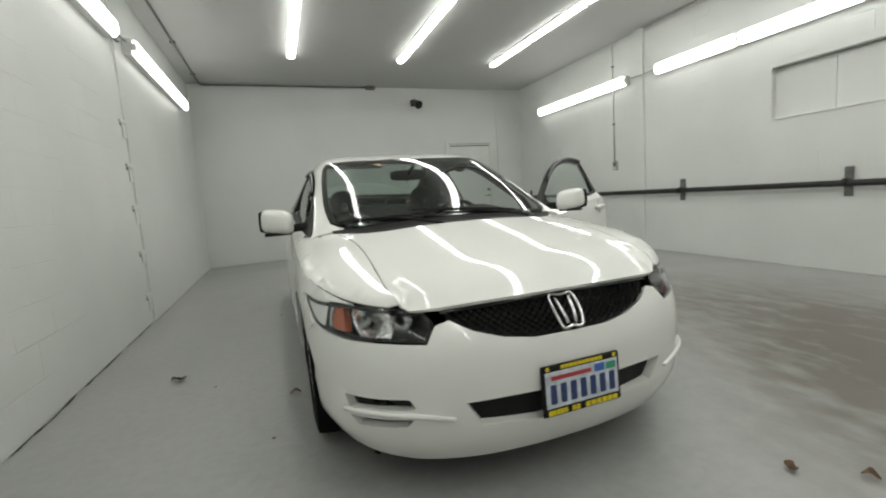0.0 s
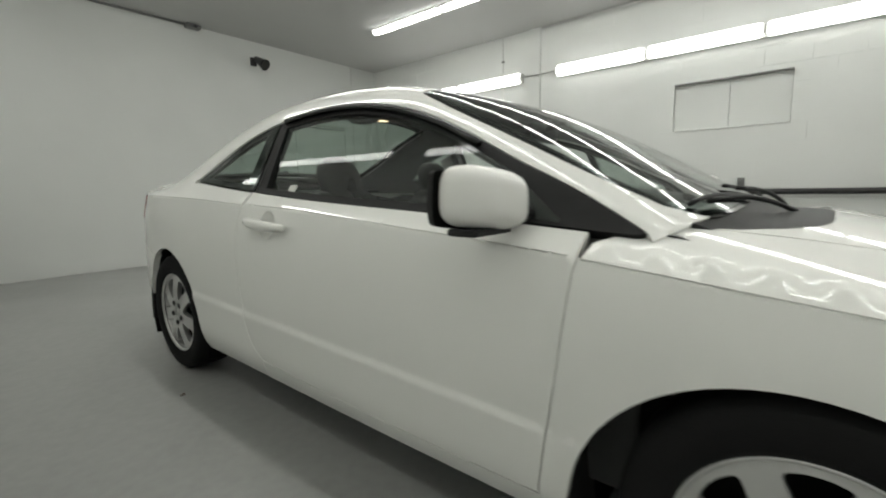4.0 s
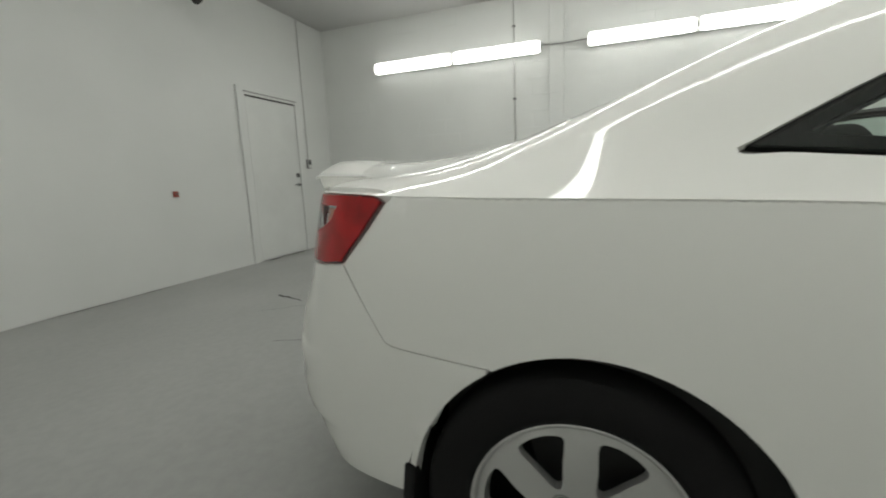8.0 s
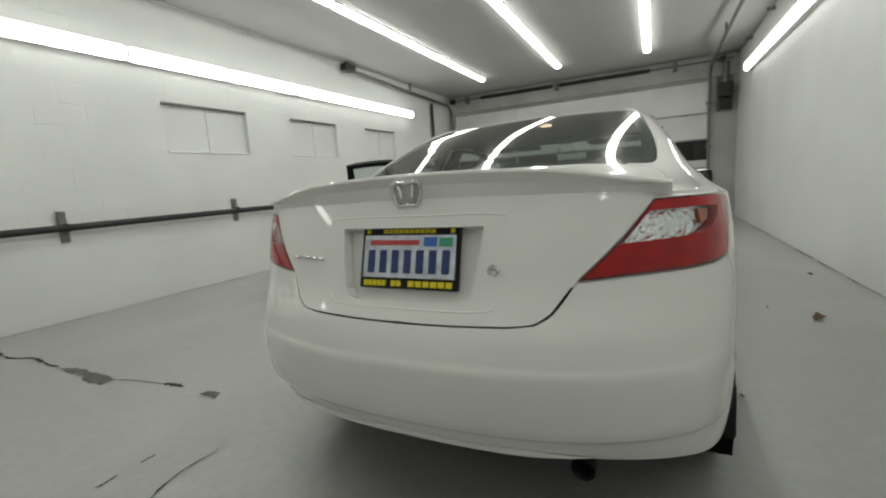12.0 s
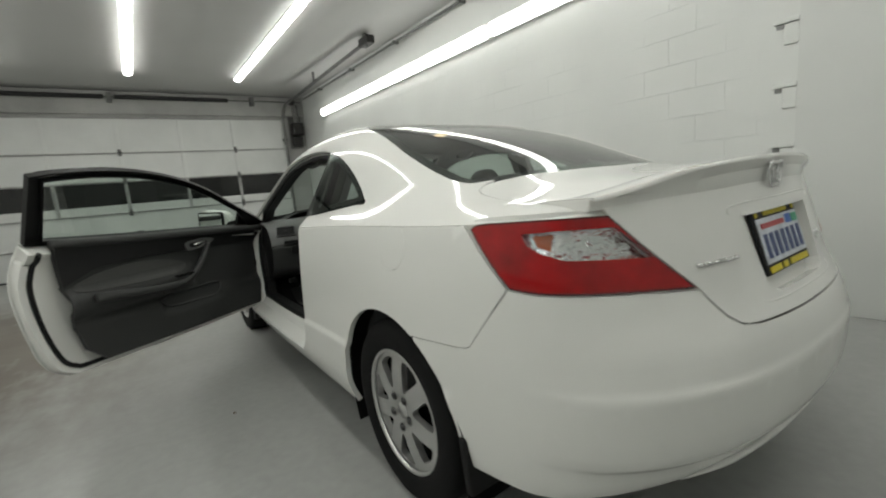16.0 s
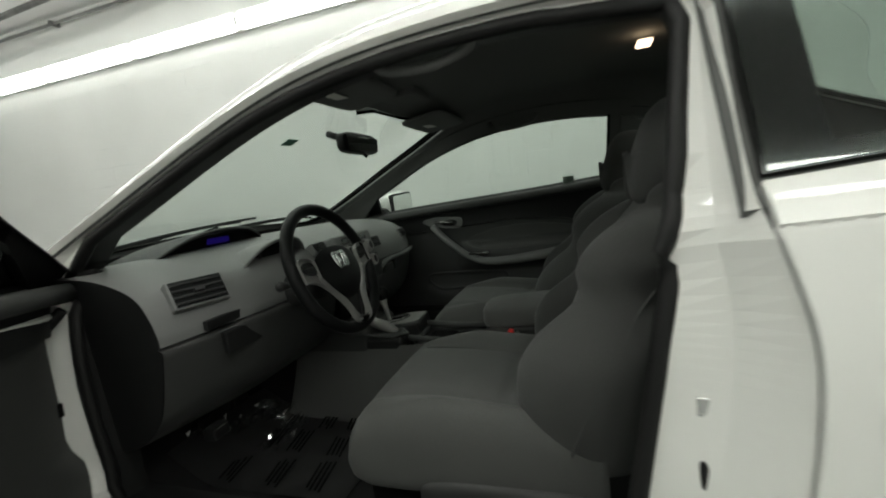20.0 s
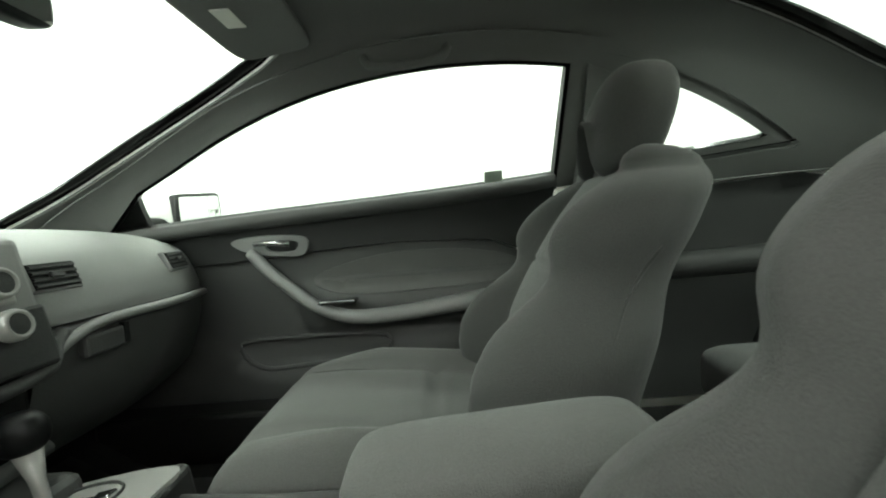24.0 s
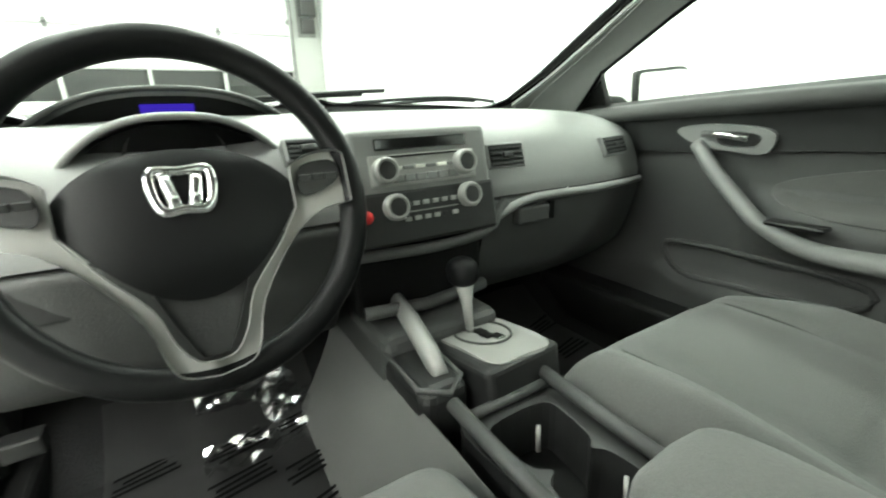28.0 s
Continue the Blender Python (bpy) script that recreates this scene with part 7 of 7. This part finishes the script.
pipe_run("conduit", [(XL + 0.06, 3.10, 2.72), (XL + 0.06, 2.9, 2.705), (XL + 0.06, 2.70, 2.72)], 0.006, GREY_CONDUIT, "short grey cable between two wall lights", "cable")
fitting = tagged(new("junction_box"), "small grey box between the wall lights", "junction box")
block("box", XL, XL + 0.05, 2.86, 2.95, 2.66, 2.75, BOX_GREY, fitting, bevel=0.004)

# ---- garage door in the south wall ----
GX0, GX1, GZ = -1.65, 4.22, 2.78
ws = box_bm(XL - 0.25, GX0, YF - 0.3, YF, -0.3, ZC)
box_bm(GX1, XR + 0.3, YF - 0.3, YF, -0.3, ZC, bm=ws)
box_bm(GX0, GX1, YF - 0.3, YF, GZ, ZC, bm=ws)
tagged(part("wall_south", ws, BEAM, smooth=False), "grey painted wall round the garage door", "wall", kind="structure")
tagged(block("lintel_beam", XL + 0.02, XR - 0.02, YF, YF + 0.09, GZ + 0.04, ZC - 0.02, BEAM, bevel=0.008), "grey painted beam above the garage door", "beam", kind="structure")
gd = tagged(new("garage_door"), "closed white sectional garage door with one row of dark windows", "garage door", kind="structure")
GY = YF - 0.02
stiles = [GX0, -0.56, 0.45, 1.50, 2.58, 3.58, GX1]
rows = [floor_z(YF), 0.45, 0.97, 1.58, 2.12, GZ]
for j, (z0, z1) in enumerate(zip(rows, rows[1:])):
    for x0, x1 in zip(stiles, stiles[1:]):
        if j == 2:
            pane = block("pane", x0 + 0.03, x1 - 0.03, GY - 0.045, GY - 0.035, 1.13, 1.55, DARK_PANE, gd, "dark window pane")
            block("panel", x0 + 0.026, x1 - 0.026, GY - 0.05, GY - 0.02, z0 + 0.02, 1.128, DOOR_WHITE, gd, bevel=0.004)
        else:
            block("panel", x0 + 0.026, x1 - 0.026, GY - 0.05, GY - 0.02, z0 + 0.02, z1 - 0.02, DOOR_WHITE, gd, bevel=0.004)
    for x in stiles:
        block("stile", x - 0.028, x + 0.028, GY - 0.052, GY + 0.006, z0 + 0.003, z1 - 0.003, RAIL_GREY if j == 2 else DOOR_WHITE, gd, bevel=0.004)
for z in rows[1:]:
    block("section_rail", GX0 + 0.03, GX1 - 0.03, GY - 0.052, GY + 0.012, z - 0.026, z - 0.003, RAIL_GREY, gd, "grey section rail", bevel=0.004)
    block("section_lip", GX0 + 0.03, GX1 - 0.03, GY - 0.052, GY + 0.004, z + 0.001, z + 0.022, DOOR_WHITE, gd, bevel=0.004)
for x in (-0.56, 1.50, 3.58):
    for z in rows[1:-1]:
        hg = block("hinge", x - 0.03, x + 0.03, GY + 0.008, GY + 0.022, z - 0.07, z + 0.06, GREY_IRON, gd, "grey iron hinge", bevel=0.003)
        part("pin", cyl_bm((x - 0.035, GY + 0.026, z), (x + 0.035, GY + 0.026, z), 0.008, 10), DARK_IRON, hg, smooth=False)
block("bottom_seal", GX0, GX1, GY - 0.05, GY + 0.01, floor_z(YF) - 0.004, floor_z(YF) + 0.03, OUTLET, gd, "black rubber bottom seal", bevel=0.004)
block("handle", 1.36, 1.48, GY + 0.006, GY + 0.03, 0.55, 0.6, GREY_IRON, gd, "grey handle", bevel=0.006)
spring = tagged(new("torsion_spring"), "black torsion springs on a shaft above the garage door", "spring")
part("shaft", cyl_bm((XL + 0.1, YF + 0.17, 3.12), (XR - 0.06, YF + 0.17, 3.12), 0.013, 12), GREY_IRON, spring)
for a, b in ((-0.52, 1.42), (1.58, 3.41)):
    bm = cyl_bm((a, YF + 0.17, 3.12), (b, YF + 0.17, 3.12), 0.036, 16)
    n = int((b - a) / 0.035)
    for i in range(n):
        x = a + 0.02 + i * 0.035
        cyl_bm((x, YF + 0.17, 3.12), (x + 0.02, YF + 0.17, 3.12), 0.042, 16, bm=bm)
    part("coil", bm, BLACK_PIPE, spring, smooth=False)
for x in (-1.0, 1.5, 3.8):
    block("bearing_plate", x - 0.04, x + 0.04, YF + 0.09, YF + 0.21, 3.02, 3.2, GREY_IRON, spring, bevel=0.006)
for x in (-1.85, 4.2):
    part("cable_drum", cyl_bm((x - 0.05, YF + 0.17, 3.12), (x + 0.05, YF + 0.17, 3.12), 0.075, 20, 0.06), DARK_IRON, spring, smooth=False)
for x, s in ((GX0 + 0.01, 1), (XR - 0.1, -1)):
    tr = tagged(new("door_track"), "grey steel garage door track bent under the ceiling", "track", group="garage door tracks")
    zt = 3.02
    up = [(x, YF + 0.10, floor_z(YF)), (x, YF + 0.10, 2.6)] + [(x, YF + 0.10 + 0.40 * (1 - math.cos(a)), 2.62 + 0.40 * math.sin(a)) for a in np.linspace(0.1, math.pi / 2, 8)] + [(x, -1.95, zt + 0.12)]
    bm = bmesh.new()
    for a, b in zip(up, up[1:]):
        cyl_bm(a, b, 0.03, 6, bm=bm)
    part("rail", bm, GREY_IRON, tr, smooth=False)
    block("hanger", x - 0.02, x + 0.02, -2.12, -2.04, zt + 0.05, ZC, GREY_IRON, tr, bevel=0.003)
    block("hanger_plate", x - 0.08, x + 0.04, -2.22, -1.94, zt + 0.08, zt + 0.19, DARK_IRON, tr, "dark end bracket", bevel=0.004)
    for z in (0.5, 1.4, 2.3):
        block("jamb_bracket", x - 0.05, x + 0.05, YF + 0.001, YF + 0.09, z - 0.03, z + 0.03, GREY_IRON, tr, bevel=0.003)
    block("hanger_rod", x - 0.015, x + 0.015, -4.3, -4.26, zt + 0.03, ZC, GREY_IRON, tr)
jamb = tagged(block("trim", GX1 - 0.02, XR - 0.01, YF, YF + 0.06, floor_z(YF), GZ + 0.04, BEAM, bevel=0.006), "grey door jamb beside the garage door", "trim", kind="structure")
op = tagged(new("door_opener"), "black wall-mounted garage door opener", "opener")
block("motor_box", XL + 0.11, XL + 0.36, YF + 0.03, YF + 0.27, 2.38, 2.66, DARK_IRON, op, bevel=0.02)
part("gear_case", cyl_bm((XL + 0.235, YF + 0.15, 2.66), (XL + 0.235, YF + 0.15, 3.06), 0.06, 16), GREY_IRON, op, smooth=False)
block("control_box", XL + 0.12, XL + 0.34, YF + 0.001, YF + 0.16, 2.14, 2.36, DARK_IRON, op, bevel=0.012)
block("mount_plate", XL + 0.09, XL + 0.38, YF, YF + 0.03, 2.1, 3.1, GREY_IRON, op, bevel=0.004)

# ---- back wall: door, camera box, lamp, marks ----
fr = box_bm(2.53, 2.645, YB - 0.03, YB, 0.05, 2.18, 0.005)
box_bm(3.555, 3.65, YB - 0.03, YB, 0.05, 2.18, 0.005, bm=fr)
box_bm(2.645, 3.555, YB - 0.03, YB, 2.09, 2.18, 0.005, bm=fr)
d1 = tagged(new("door_1"), "closed plain white door in a white frame", "door", kind="structure")
part("door_frame", fr, SMOOTH_WALL, d1, smooth=False)
block("door_leaf", 2.655, 3.545, YB - 0.02, YB, 0.075, 2.072, DOOR_WHITE, d1, bevel=0.003)
block("head_gap", 2.65, 3.55, YB - 0.026, YB - 0.001, 2.076, 2.09, CRACK, d1, "dark gap above the door")
lock = part("door_lock", cyl_bm((3.49, YB - 0.02, 1.13), (3.49, YB - 0.04, 1.13), 0.03, 20), GREY_IRON, d1, "round steel lock", smooth=False)
knob = part("door_handle", cyl_bm((3.49, YB - 0.02, 1.0), (3.49, YB - 0.06, 1.0), 0.018, 16), GREY_IRON, d1, "steel lever handle", smooth=False)
part("lever", cyl_bm((3.49, YB - 0.06, 1.0), (3.38, YB - 0.06, 1.0), 0.009, 12), GREY_IRON, knob, smooth=False)
camera_box = tagged(new("security_camera"), "small grey ceiling corner camera box", "security camera")
block("body", 0.94, 1.12, YB - 0.12, YB - 0.005, ZC - 0.055, ZC - 0.005, GREY_CONDUIT, camera_box, bevel=0.008)
part("lens", cyl_bm((1.03, YB - 0.12, ZC - 0.035), (1.03, YB - 0.16, ZC - 0.045), 0.022, 16), OUTLET, camera_box, smooth=False)
spk = tagged(new("flood_lamp"), "black flood lamp on a bracket on the back wall", "lamp")
block("mount", 1.84, 1.93, YB - 0.03, YB, 2.90, 3.02, OUTLET, spk, bevel=0.006)
part("arm", cyl_bm((1.885, YB - 0.03, 2.97), (1.90, YB - 0.14, 2.95), 0.016, 12), DARK_IRON, spk)
part("head", cyl_bm((1.88, YB - 0.10, 2.99), (1.93, YB - 0.26, 2.88), 0.04, 20, 0.078), OUTLET, spk, smooth=False)
part("rim", cyl_bm((1.929, YB - 0.257, 2.881), (1.934, YB - 0.27, 2.872), 0.084, 20), DARK_IRON, spk, smooth=False)
tag_ = tagged(new("hook"), "small faded red hook on the back wall", "hook")
block("plate", 1.57, 1.63, YB - 0.012, YB, 0.93, 0.99, RED_PLASTIC, tag_, bevel=0.004)
part("peg", cyl_bm((1.6, YB - 0.012, 0.96), (1.6, YB - 0.04, 0.965), 0.008, 10), GREY_IRON, tag_)
block("ledge_strip", 2.62, 3.58, YB - 0.034, YB - 0.031, 2.118, 2.13, GREY_CONDUIT, d1)


# ---- cracks, gaps, notches and litter ----
def crack(pts, width, seed, name="crack", where=None):
    """A jagged dark line on the floor, part of it."""
    rnd = random.Random(seed)
    p = smooth(pts, 5) if len(pts) > 2 else dense(pts, 0.05, closed=False)
    vs, n = [], len(p)
    for i, q in enumerate(p):
        a, b = np.array(p[max(0, i - 1)]), np.array(p[min(n - 1, i + 1)])
        t = (b - a) / (np.linalg.norm(b - a) + 1e-9)
        side = np.array((-t[1], t[0]))
        c = np.array(q) + side * rnd.uniform(-0.5, 0.5) * width
        h = width * rnd.uniform(0.25, 0.9) * (0.2 if i in (0, n - 1) else 1)
        for k in (-h, h):
            x, y = c + side * k
            vs.append((x, y, floor_z(y) + 0.003))
    fs = [(2 * i, 2 * i + 1, 2 * i + 3, 2 * i + 2) for i in range(n - 1)]
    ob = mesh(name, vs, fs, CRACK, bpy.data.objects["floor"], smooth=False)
    return ob


crack([(1.01, 3.41), (1.02, 3.58), (0.97, 3.72), (0.89, 3.85), (0.75, 4.05), (0.56, 4.32), (0.46, 4.56)], 0.006, 1)
for i in range(6):
    y = 3.53 + i * 0.14
    crack([(1.24 + 0.01 * (i % 2), y), (1.24, y + 0.03), (1.245, y + 0.06 + 0.02 * (i % 3))], 0.006, 10 + i)
BARE = material("bare dirty concrete", (0.10, 0.097, 0.088), rough=0.85, grain=0.35, grain_size=45, stain=0.3, stain_size=9)


def bare_patch(pts, seed):
    """A chipped patch of the floor coat with a ragged outline."""
    rnd = random.Random(seed)
    ring_ = [(x + rnd.uniform(-0.012, 0.012), y + rnd.uniform(-0.009, 0.009)) for x, y in dense(pts, 0.035)]
    flat = [Vector(q) for q in ring_]
    n = len(flat)
    v2, _, tri, _, _, _ = geometry.delaunay_2d_cdt(flat, [(i, (i + 1) % n) for i in range(n)], [], 1, 1e-6)
    mesh("chipped_patch", [(v[0], v[1], floor_z(v[1]) + 0.0035) for v in v2], [tuple(t) for t in tri], BARE, bpy.data.objects["floor"], smooth=False)


crack([(4.12, 3.15), (3.85, 3.16), (3.59, 3.19), (3.35, 3.13), (3.17, 3.15), (2.95, 3.16)], 0.018, 31)
bare_patch([(2.93, 3.165), (2.78, 3.12), (2.55, 3.13), (2.30, 3.14), (2.30, 3.22), (2.45, 3.23), (2.60, 3.19)], 32)
crack([(1.93, 3.085), (1.85, 3.07), (1.76, 3.065)], 0.022, 33)
bare_patch([(1.59, 3.095), (1.56, 3.05), (1.47, 3.05), (1.46, 3.11)], 34)
crack([(2.30, 3.14), (2.1, 3.10), (1.93, 3.085)], 0.004, 35)
crack([(1.39, 5.29), (1.36, 5.2), (1.28, 4.95)], 0.022, 61)
crack([(1.42, 5.10), (1.38, 5.04)], 0.012, 62)
crack([(0.18, 3.88), (0.18, 3.80)], 0.018, 63)
crack([(0.22, 3.86), (0.24, 3.84)], 0.016, 64)
crack([(2.1, 4.3), (1.75, 4.5), (1.3, 4.75), (0.95, 5.1)], 0.0025, 65)
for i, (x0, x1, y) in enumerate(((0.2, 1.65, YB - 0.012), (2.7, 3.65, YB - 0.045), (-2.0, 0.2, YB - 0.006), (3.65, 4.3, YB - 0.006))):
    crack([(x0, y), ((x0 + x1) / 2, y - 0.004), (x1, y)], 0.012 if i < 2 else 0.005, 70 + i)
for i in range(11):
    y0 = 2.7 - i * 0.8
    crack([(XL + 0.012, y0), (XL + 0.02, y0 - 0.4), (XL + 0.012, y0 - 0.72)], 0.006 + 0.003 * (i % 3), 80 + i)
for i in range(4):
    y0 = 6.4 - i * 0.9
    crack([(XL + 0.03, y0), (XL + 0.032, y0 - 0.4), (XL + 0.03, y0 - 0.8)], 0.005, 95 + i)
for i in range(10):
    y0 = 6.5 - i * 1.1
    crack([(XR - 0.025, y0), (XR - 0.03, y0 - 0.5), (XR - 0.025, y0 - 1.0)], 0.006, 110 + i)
# broken block ends where the two wall surfaces meet
for i, (z, h) in enumerate(((1.85, 0.10), (1.45, 0.10), (1.06, 0.11), (0.66, 0.06), (0.22, 0.10))):
    nt_ = tagged(new("wall_notch"), "broken gap in the block edge at the wall seam", "wall notch", group="gaps at the wall seam", kind="structure")
    # Raised grey plate; its colour stands in for the shade in the gap.
    block("hollow", XL + 0.001, XL + 0.004, 2.735, 2.775, z + h / 2 - 0.03, z + h / 2, GREY_CONDUIT, nt_, bevel=0.001)
    block("upper_lip", XL, XL + 0.022, 2.72, 2.86, z + h / 2, z + h / 2 + 0.03, WALL, nt_, bevel=0.005)
    block("lower_lip", XL, XL + 0.014, 2.78, 2.86, z - h / 2 - 0.035, z + h / 2 - 0.004, WALL, nt_, bevel=0.006)


def leaf(x, y, size, turn, seed, label="curled dry brown leaf on the floor"):
    rnd = random.Random(seed)
    bm = bmesh.new()
    n = 7
    rows_ = []
    for i in range(n):
        t = i / (n - 1)
        wd = size * 0.42 * math.sin(math.pi * (0.06 + 0.9 * t)) * rnd.uniform(0.7, 1.15)
        lift = size * 0.25 * math.sin(t * 3.0 + seed) ** 2 + 0.004
        rows_.append([bm.verts.new(((t - 0.5) * size, -wd, lift + abs(wd) * 0.5)), bm.verts.new(((t - 0.5) * size, 0, lift)), bm.verts.new(((t - 0.5) * size, wd * 0.8, lift + abs(wd) * 0.35))])
    for a, b in zip(rows_, rows_[1:]):
        for k in (0, 1):
            bm.faces.new((a[k], b[k], b[k + 1], a[k + 1]))
    ob = part("dry_leaf", bm, LEAF, label="", smooth=True)
    sol = ob.modifiers.new("thick", "SOLIDIFY")
    sol.thickness = 0.0015
    ob.matrix_world = pose(x, y, floor_z(y) + 0.001, rz=turn)
    tagged(ob, label, "leaf", group="dry leaves")


for i, (x, y, s) in enumerate(((-0.91, 0.43, 0.06), (-1.58, 0.98, 0.09), (0.70, -1.11, 0.05), (0.88, -1.25, 0.05), (-0.97, 2.27, 0.025), (-1.02, -0.02, 0.02), (1.2, 1.54, 0.02), (-1.35, 0.75, 0.018), (-1.9, -0.45, 0.06), (-0.62, -0.35, 0.03))):
    leaf(x, y, s, 37 * i % 180, i)
